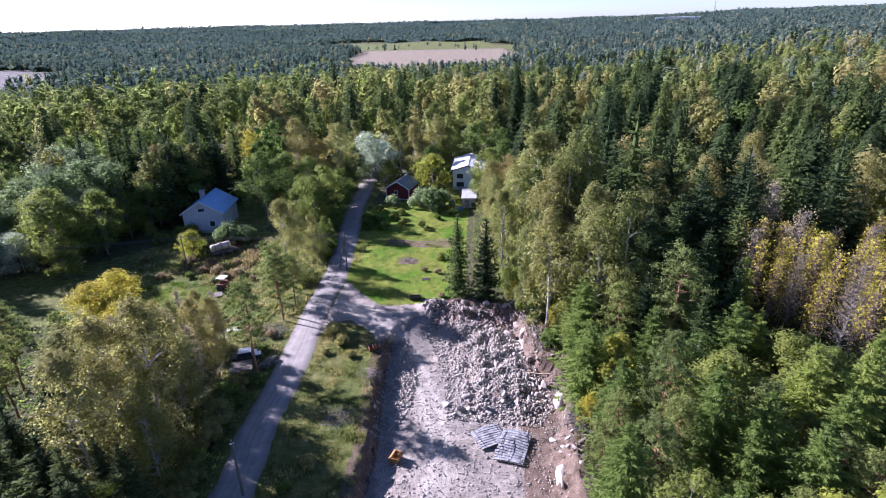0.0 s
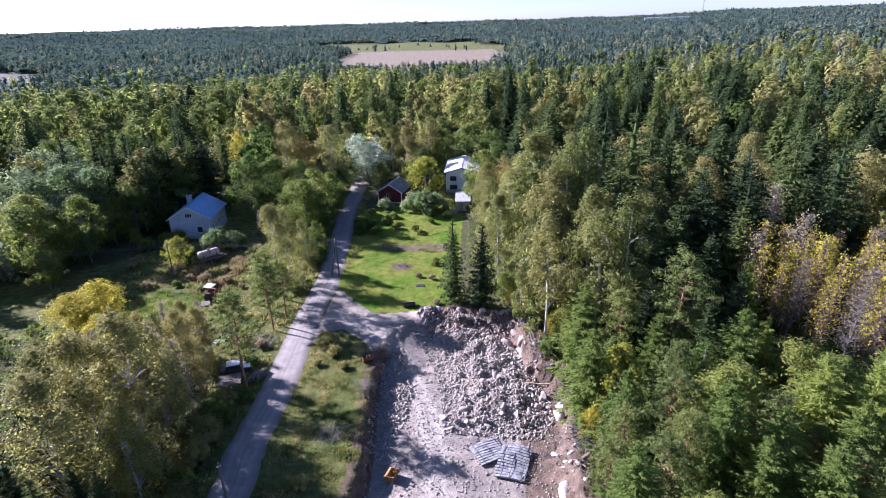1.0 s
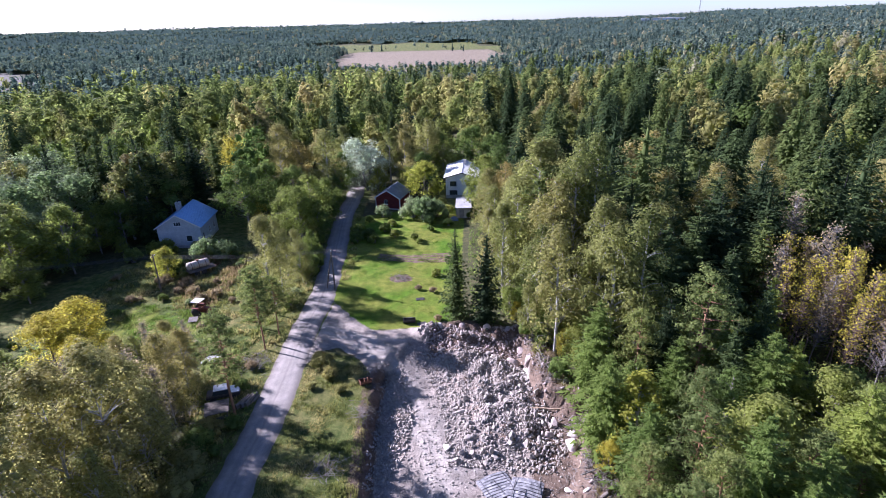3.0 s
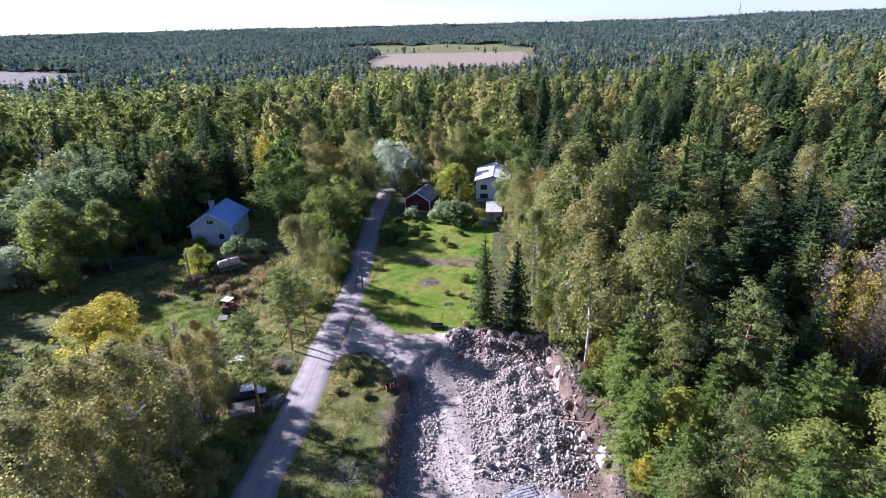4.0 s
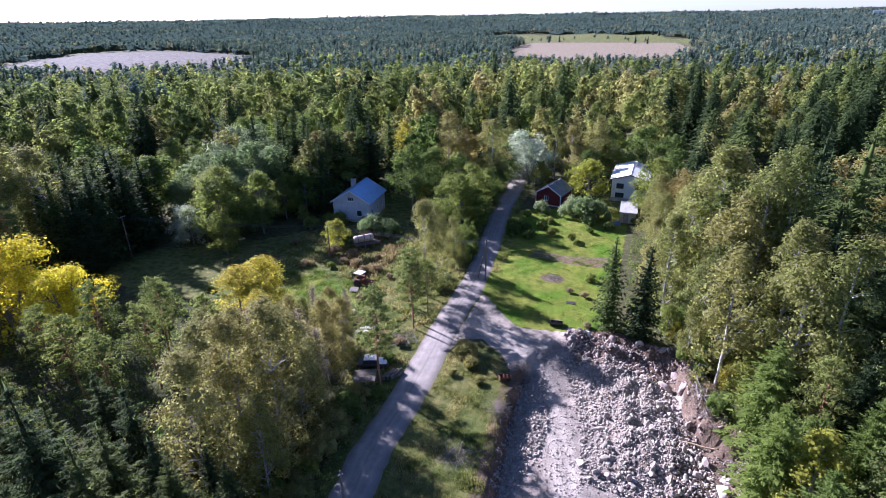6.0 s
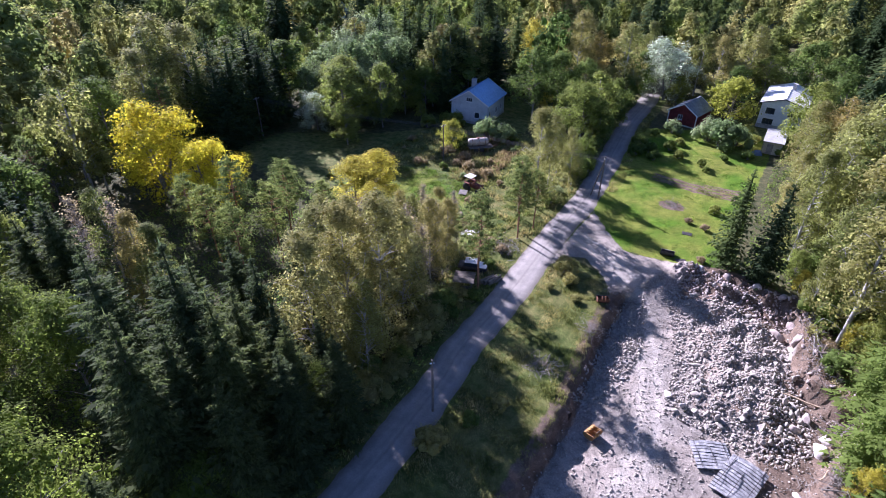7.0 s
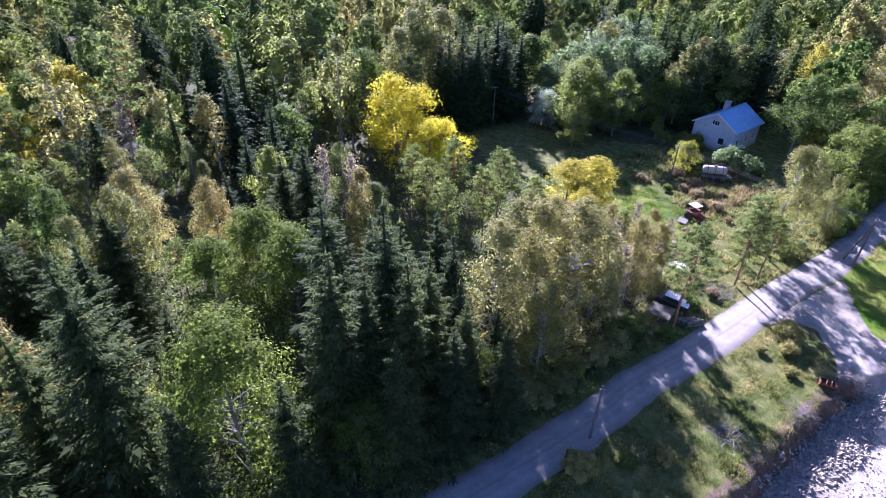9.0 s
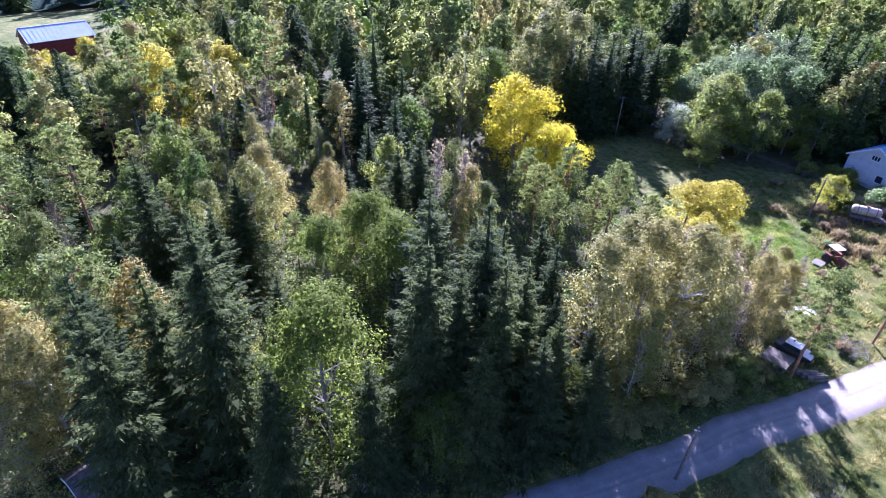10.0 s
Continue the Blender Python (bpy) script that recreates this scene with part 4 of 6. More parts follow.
# the tall wood that shades the meadow and the yard
stand(far_birches, [(-68, 102.5, 17), (-69.5, 107, 17), (-66, 105.8, 15), (-72, 104.5, 17), (-71, 99.5, 16), (-66.5, 110, 16), (-93, 100, 17), (-100, 70, 17), (-96, 63, 16)], 1.3)
stand(far_maples, [(-95.5, 80, 15), (-88, 92, 13), (-72, 97, 11), (-64.5, 104, 12)], 1.3)
stand(far_spruces, [(-92, 60, 19), (-101, 64, 20), (-97, 58, 19), (-86, 100, 18), (-79, 102, 18), (-73, 103, 18), (-70, 107, 18),
                    (-88, 103, 20), (-80, 107, 20), (-75, 112, 20), (-68, 115, 19), (-62, 121, 19), (-72, 119, 20), (-67, 98, 16), (-64, 109, 17)], 1.1)
stand(limes, [(-53.4, 81.5, 5.6), (-56.4, 83.6, 4.2)], 0.9)
stand(shrubs, [(-19.8, 104.5, 2.2), (-22.5, 101, 2.6), (-24.5, 98.5, 2.4), (-17.5, 101.5, 1.8), (-21, 98.2, 2.2), (-25.2, 103, 2.6), (-13.2, 100.2, 1.6), (-7.5, 84, 1.6), (-28, 52, 1.6), (-27, 38.5, 1.8), (-27.6, 42, 2), (-17, 30, 1.6), (-29, 86, 3), (-30.5, 90, 3.5), (7.2, 64, 3.2), (9.6, 56, 2.5), (-62, 92, 3)])
stand(verge_shrubs, [(-19.4, 56.6, 2.3), (-20.3, 58, 1.7), (-18.2, 55, 1.6), (-16.2, 52.2, 1.1), (-19.8, 52.6, 0.9), (-15.6, 33, 1.4), (-18.4, 26, 2.4)])
q = np.random.default_rng(66)
for k in range(16):
    stand(verge_shrubs if k % 3 else shrubs, [(-26.0 - q.uniform(0, 2.6), 25 + 1.35 * k + q.uniform(-0.5, 0.5), q.uniform(1.6, 3.4))], 1.15)
stand(silver_shrubs, [(-50.6, 89.6, 4.8), (-47.6, 90.4, 3.8), (-12.4, 111.5, 5.8), (-15, 113.2, 4.8), (-10, 113.6, 4.2), (-21.8, 113.4, 3.0), (-55, 94.5, 2.2)])
stand(dry_shrubs, [(-10, 78.6, 0.9), (-7.6, 77.8, 1), (-6, 68.6, 1), (-44, 74, 1.5), (-46.5, 76.5, 1.6), (-42, 75.5, 1.4), (-49, 79, 1.8), (-53, 79, 2.2), (-28.6, 56.2, 1.2), (-31, 57, 1.3), (-20.4, 58.6, 1.2), (9, 60, 1.2)])

stand(birches, [(-31.5, 66, 9)])
stand(shrubs, [(-29.2, 72.5, 2.5), (-29.5, 83, 3.2), (-31.2, 86.5, 3.5), (-33.2, 91.5, 4), (-31.8, 97, 3), (-53.8, 83.5, 3.6), (-60, 92.5, 3.4), (-64, 88, 3), (-24.4, 110.5, 1.7), (-10.5, 105, 1.4), (-12, 98.5, 1.2), (-19, 108, 1.8), (-7, 108, 2)])
q = np.random.default_rng(63)
for k in range(60):
    x, y = q.uniform(-66, -29), q.uniform(57, 92)
    if float(signed(MEADOW, x, y)) < -0.5 and not (-60 < x < -43 and 61 < y < 72) and abs(x + 41) + abs(y - 70) > 5 and abs(x + 48.7) + abs(y - 84) > 6:
        (dry_shrubs if k % 3 else silver_shrubs if k % 2 else shrubs).plant(x, y, q.uniform(0.6, 1.5))

OPEN = [PIT, TRACK, LAWN, VERGE, MEADOW, YARD, HOUSE_PLOT]
# where the trees that count were set one by one
SET_BY_HAND = [[(-90, 52), (-58, 86), (-64, 100), (-84, 92), (-93, 74)], [(-50, 84), (-27, 88), (-22, 145), (-50, 142)], [(-86, 26), (-44, 16), (-36, 50), (-42, 66), (-60, 68), (-90, 62)], [(-12, 113), (6, 113), (8, 126), (-12, 126)], [(-31, 107), (-9, 107), (-9, 131), (-31, 131)], [(-50, -2), (-33, -2), (-33, 10), (-50, 14)], [(-125, 86), (-93, 80), (-88, 104), (-122, 124)], [(-37, -24), (-22, -24), (-22, -11), (-31, -12)], [(-4, 80), (4.5, 80), (8, 126), (-4, 126)]]
OPEN_FAR = [FIELD, MARSH, FARM, FARM_GREEN, YARD_WEST, CAMP]


def free(x, y, gap_road=4.2):
    ok = road_off(x, y) > np.where(y < 150, gap_road, 0)
    for q in OPEN + OPEN_FAR:
        ok &= signed(q, x, y) > 1.5
    for q in SET_BY_HAND:
        ok &= signed(q, x, y) > 0
    return ok


def scatter(seed, step, lo, hi, x0, x1, y0, y1):
    """Jittered places between two distances from the middle of the path."""
    r = np.random.default_rng(seed)
    X, Y = np.meshgrid(np.arange(x0, x1, step), np.arange(y0, y1, step))
    x, y = X.ravel() + r.uniform(-0.45, 0.45, X.size) * step, Y.ravel() + r.uniform(-0.45, 0.45, X.size) * step
    d = np.hypot(x, y)
    a = np.degrees(np.arctan2(-x, y))
    k = (d > lo) & (d < hi) & (a > -46 - 500 / d) & (a < 114 + 500 / d)
    x, y = x[k], y[k]
    k = free(x, y)
    k &= ~((x > -18) & (y < 27))
    return x[k], y[k], r


def mix_at(x, y):
    """Shares of birch, spruce, pine and green trees at a place, and the wood's height."""
    a, b = 1.3 * waves(x, y, 60, 41), 1.3 * waves(x, y, 38, 42)
    dark = smooth(16, 34, x) * smooth(48, 72, y)
    a = a + 0.5 * waves(x, y, 260, 44) * smooth(150, 400, np.hypot(x, y))
    birch = (0.45 + 0.6 * a) * (1 - 0.45 * dark)
    sp = 0.2 - 0.3 * a + 0.45 * b + 0.6 * dark * smooth(260, 150, np.hypot(x, y))
    pn = (0.3 - 0.3 * b) * (1 - 0.6 * smooth(0, 20, x)) + 0.4 * smooth(-80, -130, x)
    gr = 0.16 * (1 - 0.5 * smooth(0, 20, x)) + 0.25 * smooth(-20, -60, x) * smooth(260, 140, np.hypot(x, y))
    far = smooth(180, 700, np.hypot(x, y))
    w = np.clip(np.stack([birch * (1 - 0.25 * far), sp + 0.08 * far, pn + 0.25 * far, gr * (1 - 0.3 * far)]), 0.02, 2)
    w = w ** 2.2
    return w / w.sum(0), 18.5 - 4.0 * smooth(240, 520, np.hypot(x, y)) + 3.0 * waves(x, y, 70, 43)


NEAR = 104.0


def fill_near():
    x, y, r = scatter(5, 5.2, 24, NEAR, -118, 112, -66, 114)
    tk = np.array(TAKEN)
    share, tall = mix_at(x, y)
    for k in range(len(x)):
        near = np.hypot(tk[:, 0] - x[k], tk[:, 1] - y[k]).min()
        if near < 3.0:
            continue
        d, h = math.hypot(x[k], y[k]), tall[k] * r.uniform(0.62, 1.18)
        if r.random() < (0.35 if x[k] < -26 and y[k] < 24 and d < 70 else 0.1):
            continue
        if -90 < x[k] < -42 and -25 < y[k] <= 30:
            h *= 0.68
        if x[k] > 5 and y[k] < 50:
            h *= 0.68
        if 30 < x[k] and y[k] < 62:
            h *= 0.8
        c = r.random()
        s = np.cumsum(share[:, k])
        close, hero = d < 82, (d < 68 and x[k] < 0)
        if x[k] < -26 and y[k] < 24 and r.random() < 0.45:
            c = s[0] + 0.01
        if x[k] > 17 and y[k] > 50 and r.random() < 0.6:
            c = s[0] + 0.3 * (s[1] - s[0])
        if x[k] > 8 and y[k] < 52:
            c = s[0] + (1 - s[0]) * c
        if c < s[0]:
            (hero_birches if hero else birches if close else far_birches).plant(x[k], y[k], h, r.uniform(0.85, 1.2))
        elif c < s[1]:
            (hero_spruces if hero else young_spruces if x[k] > 5 and y[k] < 62 else spruces if close else far_spruces).plant(x[k], y[k], h * 1.05, r.uniform(1.0, 1.35))
        elif c < s[2]:
            (pines if close else far_pines).plant(x[k], y[k], h, r.uniform(0.85, 1.1))
        elif r.random() < 0.12:
            grey_birches.plant(x[k], y[k], h * 0.9)
        else:
            (maples if close else far_maples).plant(x[k], y[k], h * 0.85, r.uniform(0.8, 1.1))


fill_near()


def template(kind, sprays, seed, above):
    """A light tree, 1 high: sprays in lobes or whorls, only those above a share of its height."""
    r = np.random.default_rng(seed)
    low, rad = {"birch": (0.1, 0.2), "pine": (0.3, 0.2), "green": (0.06, 0.27), "spruce": (0.04, 0.2)}[kind]
    pieces = []
    size = 0.031 * (250 / sprays) ** 0.4 * (1 - 0.25 * above)
    if kind == "spruce":
        f = above + (1 - above) * r.random(sprays)
        f = np.clip(f, 0, 0.99)
        a = r.uniform(0, 6.283, sprays)
        rr = rad * (1 - f) ** 0.55 * r.uniform(0.55, 1.2, sprays) + 0.005
        c = np.column_stack([np.cos(a) * rr, np.sin(a) * rr, low + (1 - low) * f])
        out = np.column_stack([np.cos(a), np.sin(a), -0.45 + 0.3 * r.normal(size=sprays)])
        side = np.column_stack([-np.sin(a), np.cos(a), 0 * a])
        s = size * (0.75 + 1.6 * (1 - f))[:, None] * r.uniform(0.7, 1.3, (sprays, 1))
        pieces.append(leaf_tris(c, out * s, (side + np.column_stack([0 * a, 0 * a, 0.25 * r.normal(size=sprays)])) * s * 0.7))
        pieces.append(opaque_cone(r, [(low + (0.88 - low) * g, rad * 0.55 * (1 - g) ** 0.65 + 0.004) for g in np.linspace(max(above - 0.15, 0), 1, 5 if above else 7)]))
    else:
        lobes = 30
        n = units(r, lobes * 4)
        n = n[n[:, 2] > 2 * above - 1.0 + 0.1 * (above == 0)][:lobes]
        slim = 1 - (0.0 if kind == "green" else 0.42) * n[:, 2:3]
        lc = n * np.concatenate([slim, slim, np.ones_like(slim)], 1) * np.array([rad, rad, (1 - low) / 2]) * r.uniform(0.6, 0.95, (len(n), 1)) + (0, 0, (1 + low) / 2)
        if sprays > 400:
            pieces.append(opaque_hearts(r, np.column_stack([lc, np.full(len(lc), rad * 0.36)]), 0.5))
        pieces.append(opaque_hearts(r, np.array([(0, 0, (1 + low) / 2, rad)]), 0.34 if sprays > 400 else 0.5, (1 - low) / 2 / rad))
        pick = r.integers(0, len(n), sprays)
        off = units(r, sprays) * r.uniform(0.6, 1.0, (sprays, 1)) * rad * 0.42
        pieces.append(random_leaves(r, lc[pick] + off, size, off + 0.35 * n[pick] * rad, face=1.9, loose=0.45))
    return joined(pieces)


def wood(name, label, seed, step, lo, hi, sprays, above, even, box):
    """A stretch of wood past the trees that one could count."""
    x, y, r = scatter(seed, step, lo, hi, *box)
    if lo < 200:
        tk = np.array(TAKEN)
        k = np.array([np.hypot(tk[:, 0] - a, tk[:, 1] - b).min() > 4.5 for a, b in zip(x, y)])
        x, y = x[k], y[k]
    share, tall = mix_at(x, y)
    c, cum = r.random(len(x)), np.cumsum(share, 0)
    which = np.minimum((c[None] > cum).sum(0), 3)
    edge = (np.minimum.reduce([signed(q, x, y) for q in OPEN_FAR]) < 3.2 * step) | ((lo == 215) & (np.hypot(x, y) < 240))
    edge &= above > 0
    z, tint = ground_z(x, y), np.clip(0.5 + 0.35 * waves(x, y, 32, 47) + r.uniform(-0.45, 0.45, len(x)), 0, 1)
    verts, faces, mats, tints, at = [], [], [], [], 0
    for s, kind in enumerate(("birch", "spruce", "pine", "green")):
        for m in range(7):
            # trees at an edge show down to the ground
            k = np.flatnonzero((which == s) & ((np.arange(len(x)) % 5 == m) & ~edge if m < 5 else (np.arange(len(x)) % 2 == m - 5) & edge))
            if not len(k):
                continue
            v, f = template(kind, sprays * (2 if m > 4 else 1), seed * 100 + s * 10 + m, 0.0 if m > 4 else above)
            a, h = r.uniform(0, 6.283, len(k)), tall[k] * r.uniform(even, 1.2, len(k)) * (1.05 if kind == "spruce" else 1.0)
            w = h * r.uniform(0.85, 1.25, len(k)) * min(0.74 + step / 32, 2.2)
            ca, sa = np.cos(a)[:, None], np.sin(a)[:, None]
            px = (v[None, :, 0] * ca - v[None, :, 1] * sa) * w[:, None] + x[k][:, None]
            py = (v[None, :, 0] * sa + v[None, :, 1] * ca) * w[:, None] + y[k][:, None]
            pz = v[None, :, 2] * h[:, None] + z[k][:, None]
            verts.append(np.stack([px, py, pz], -1).reshape(-1, 3))
            faces.append((f[None] + (np.arange(len(k)) * len(v))[:, None, None]).reshape(-1, 3) + at)
            at += len(k) * len(v)
            # the farther off, the more trees take the haze-tinted leaves
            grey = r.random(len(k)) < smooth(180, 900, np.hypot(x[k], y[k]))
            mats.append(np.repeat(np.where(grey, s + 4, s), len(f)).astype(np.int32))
            tints.append(np.repeat(tint[k], len(v)))
    me = raw(name, np.concatenate(verts), np.concatenate(faces))
    for leaves in (WOOD_LEAF, HAZED_LEAF):
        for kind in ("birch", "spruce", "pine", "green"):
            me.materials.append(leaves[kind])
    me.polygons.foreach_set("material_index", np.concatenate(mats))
    a = me.attributes.new("tint", "FLOAT", "POINT")
    a.data.foreach_set("value", np.concatenate(tints).astype(np.float32))
    tagged(new(name, me), label, "forest", kind="stuff")


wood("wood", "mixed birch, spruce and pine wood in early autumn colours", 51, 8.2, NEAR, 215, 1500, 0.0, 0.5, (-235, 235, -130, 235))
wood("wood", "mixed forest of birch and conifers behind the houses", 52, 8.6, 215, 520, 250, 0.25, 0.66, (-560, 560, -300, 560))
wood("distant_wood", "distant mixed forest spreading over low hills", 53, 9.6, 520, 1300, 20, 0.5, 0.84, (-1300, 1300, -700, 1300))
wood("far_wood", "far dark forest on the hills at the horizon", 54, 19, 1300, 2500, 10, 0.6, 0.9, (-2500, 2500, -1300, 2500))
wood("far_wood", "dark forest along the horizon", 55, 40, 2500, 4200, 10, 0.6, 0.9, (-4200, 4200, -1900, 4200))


def understory():
    """The lower crowns of the far forest, as one uneven leafy sheet under the tree tops; its dark tint puts in the
    shade of the gaps.
    """
    rs = [225.0]
    while rs[-1] < 4300:
        rs.append(rs[-1] * 1.035)
    a = np.radians(np.arange(-52, 121, 0.8))
    R, A = np.meshgrid(rs, a, indexing="ij")
    q = np.random.default_rng(91)
    R, A = R * (1 + 0.012 * q.normal(size=R.shape)), A + 0.003 * q.normal(size=A.shape)
    x, y = (-np.sin(A) * R).ravel(), (np.cos(A) * R).ravel()
    open_ = np.minimum.reduce([signed(p, x, y) for p in OPEN_FAR])
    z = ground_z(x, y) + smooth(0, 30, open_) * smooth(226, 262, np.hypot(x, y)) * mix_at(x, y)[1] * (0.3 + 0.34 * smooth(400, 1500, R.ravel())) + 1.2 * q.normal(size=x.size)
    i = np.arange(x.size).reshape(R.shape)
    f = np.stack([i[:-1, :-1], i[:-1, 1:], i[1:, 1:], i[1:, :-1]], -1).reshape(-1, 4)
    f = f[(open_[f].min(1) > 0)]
    # dark haze-tinted needles: the shade between the crowns is in the colour
    me = raw("understory", np.column_stack([x, y, z]), f, HAZED_LEAF["spruce"])
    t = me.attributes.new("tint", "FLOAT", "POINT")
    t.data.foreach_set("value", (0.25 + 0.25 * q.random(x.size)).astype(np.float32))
    tagged(new("understory", me), "leafy sheet for the lower crowns and shaded gaps of the distant forest", "forest", kind="stuff")


understory()


def undergrowth(label, poly, n, tall, seed):
    """Seedlings, ferns and low brush on the forest floor."""
    r = np.random.default_rng(seed)
    xs, ys = [p[0] for p in poly], [p[1] for p in poly]
    x, y = r.uniform(min(xs), max(xs), n), r.uniform(min(ys), max(ys), n)
    k = (signed(poly, x, y) < 0) & (road_off(x, y) > 2.3)
    for q in (PIT, LAWN, TRACK, VERGE, MEADOW):
        k &= signed(q, x, y) > 1.2
    x, y = x[k], y[k]
    top = tall * np.clip(0.45 + 0.75 * waves(x, y, 6, seed), 0.08, 1.3)
    c = np.column_stack([x, y, ground_z(x, y) + top * r.random(len(x)) ** 0.7])
    v, f = random_leaves(r, c, 0.16)
    me = raw("undergrowth", v, f, WOOD_LEAF["green"])
    t = me.attributes.new("tint", "FLOAT", "POINT")
    t.data.foreach_set("value", np.repeat(np.clip(0.35 + 0.4 * waves(x, y, 9, seed + 1), 0, 1), 3).astype(np.float32))
    tagged(new("undergrowth", me), label, "undergrowth", kind="stuff")


undergrowth("green brush and seedlings under the trees by the pit", [(-3, 66), (4, 60), (9, 34), (14, 26), (48, 26), (62, 70), (40, 110), (-4, 122)], 60000, 2.0, 171)
undergrowth("dark brush and ferns on the forest floor by the road", [(-78, -30), (-22, -30), (-24, 60), (-50, 62), (-78, 50)], 60000, 1.8, 172)


# ---- solid pieces ----
def box(bm, size, at=(0, 0, 0), turn=None, bevel=0.0):
    """A box, optionally turned (a matrix) and bevelled, added to a bmesh."""
    m = Matrix.Translation(at) @ (turn.to_4x4() if turn else Matrix()) @ Matrix.Diagonal((*size, 1))
    g = bmesh.ops.create_cube(bm, size=1, matrix=m)["verts"]
    if bevel:
        es = list({e for v in g for e in v.link_edges})
        bmesh.ops.bevel(bm, geom=es, offset=bevel, segments=1, affect="EDGES")
    return bm


def boxes(*rows, bevel=0.0):
    bm = bmesh.new()
    for size, at, *turn in rows:
        box(bm, size, at, turn[0] if turn else None, bevel)
    return bm


def rod(path, radii, sides=8, material=None):
    """A closed tube as a mesh."""
    v, f = tube(path, radii if hasattr(radii, "__len__") else [radii] * len(path), sides)
    bm = bmesh.new()
    vs = [bm.verts.new(p) for p in v]
    for q in f:
        bm.faces.new([vs[i] for i in q])
    bm.faces.new(vs[:sides][::-1])
    bm.faces.new(vs[-sides:])
    return bm


def turned(a, axis="Z"):
    return Matrix.Rotation(radians(a), 3, axis)


def lathe(profile, n=20, axis="Z"):
    """A turned body: profile of (radius, height)."""
    bm = bmesh.new()
    rings = []
    for r, h in profile:
        rings.append([bm.verts.new((r * math.cos(6.28319 * k / n), r * math.sin(6.28319 * k / n), h)) for k in range(n)])
    for a, b in zip(rings, rings[1:]):
        for k in range(n):
            bm.faces.new((a[k], a[(k + 1) % n], b[(k + 1) % n], b[k]))
    bm.faces.new(rings[0][::-1])
    bm.faces.new(rings[-1])
    if axis == "X":
        bmesh.ops.rotate(bm, verts=bm.verts, matrix=turned(90, "Y"))
    if axis == "Y":
        bmesh.ops.rotate(bm, verts=bm.verts, matrix=turned(-90, "X"))
    for f in bm.faces:
        f.smooth = len(f.verts) == 4
    return bm


def wall_bm(length, height, thick, holes=(), gable=0.0):
    """A wall along x from 0, standing on z 0, with openings (x0, x1, z0, z1) and a gable on top: one closed shell."""
    xs = sorted({0.0, length, *([length / 2] if gable else []), *[h[0] for h in holes], *[h[1] for h in holes]})
    zs = sorted({0.0, height, *[h[2] for h in holes if h[2] < height], *[h[3] for h in holes if h[3] < height]})
    tops = [h for h in holes if h[3] > height]

    def line(x):
        return height + gable * (1 - abs(x - length / 2) / (length / 2)) if gable else height

    cells = []
    for a, b in zip(xs, xs[1:]):
        for c, d in zip(zs, zs[1:]):
            if not any(h[0] <= a and b <= h[1] and h[2] <= c and d <= h[3] for h in holes):
                cells.append([(a, c), (b, c), (b, d), (a, d)])
        if gable:
            hole = [h for h in tops if h[0] <= a and b <= h[1]]
            bands = [(height, max(hole[0][2], height)), (hole[0][3], None)] if hole else [(height, None)]
            for lo, hi in bands:
                if hi is not None and hi - lo < 1e-6:
                    continue
                q = [(a, lo), (b, lo), (b, hi or line(b)), (a, hi or line(a))]
                cells.append([p for k, p in enumerate(q) if p != q[k - 1]])
    bm, seen, edges = bmesh.new(), {}, {}

    def vert(x, z, y):
        key = (round(x, 4), round(z, 4), y)
        if key not in seen:
            seen[key] = bm.verts.new((x, y, z))
        return seen[key]

    for q in cells:
        bm.faces.new([vert(x, z, 0) for x, z in q])
        bm.faces.new([vert(x, z, thick) for x, z in q][::-1])
        for k in range(len(q)):
            e = (q[k], q[(k + 1) % len(q)])
            if (e[1], e[0]) in edges:
                del edges[(e[1], e[0])]
            else:
                edges[e] = 1
    for (p, q) in edges:
        bm.faces.new((vert(*q, 0), vert(*p, 0), vert(*p, thick), vert(*q, thick)))
    return bm


def window(parent, m, w, h, bars=1, frame_mat=None, name="window", label=""):
    """A window as a part, with its glass and sill; m places its lower left outer corner, x along the wall, y inward."""
    f = 0.07
    rows = [((w, 0.1, f), (w / 2, 0.06, f / 2)), ((w, 0.1, f), (w / 2, 0.06, h - f / 2)), ((f, 0.1, h - 2 * f), (f / 2, 0.06, h / 2)), ((f, 0.1, h - 2 * f), (w - f / 2, 0.06, h / 2))]
    rows += [((0.05, 0.08, h - 2 * f), (w * (k + 1) / (bars + 1), 0.06, h / 2)) for k in range(bars)]
    ob = part(name, boxes(*rows), frame_mat or TRIM_WHITE, parent, label)
    ob.matrix_local = m
    part("pane", boxes(((w - 2 * f, 0.02, h - 2 * f), (w / 2, 0.09, h / 2))), GLASS, ob, "dark window glass")
    part("sill", boxes(((w + 0.1, 0.12, 0.03), (w / 2, -0.05, -0.02))), frame_mat or TRIM_WHITE, ob)
    return ob


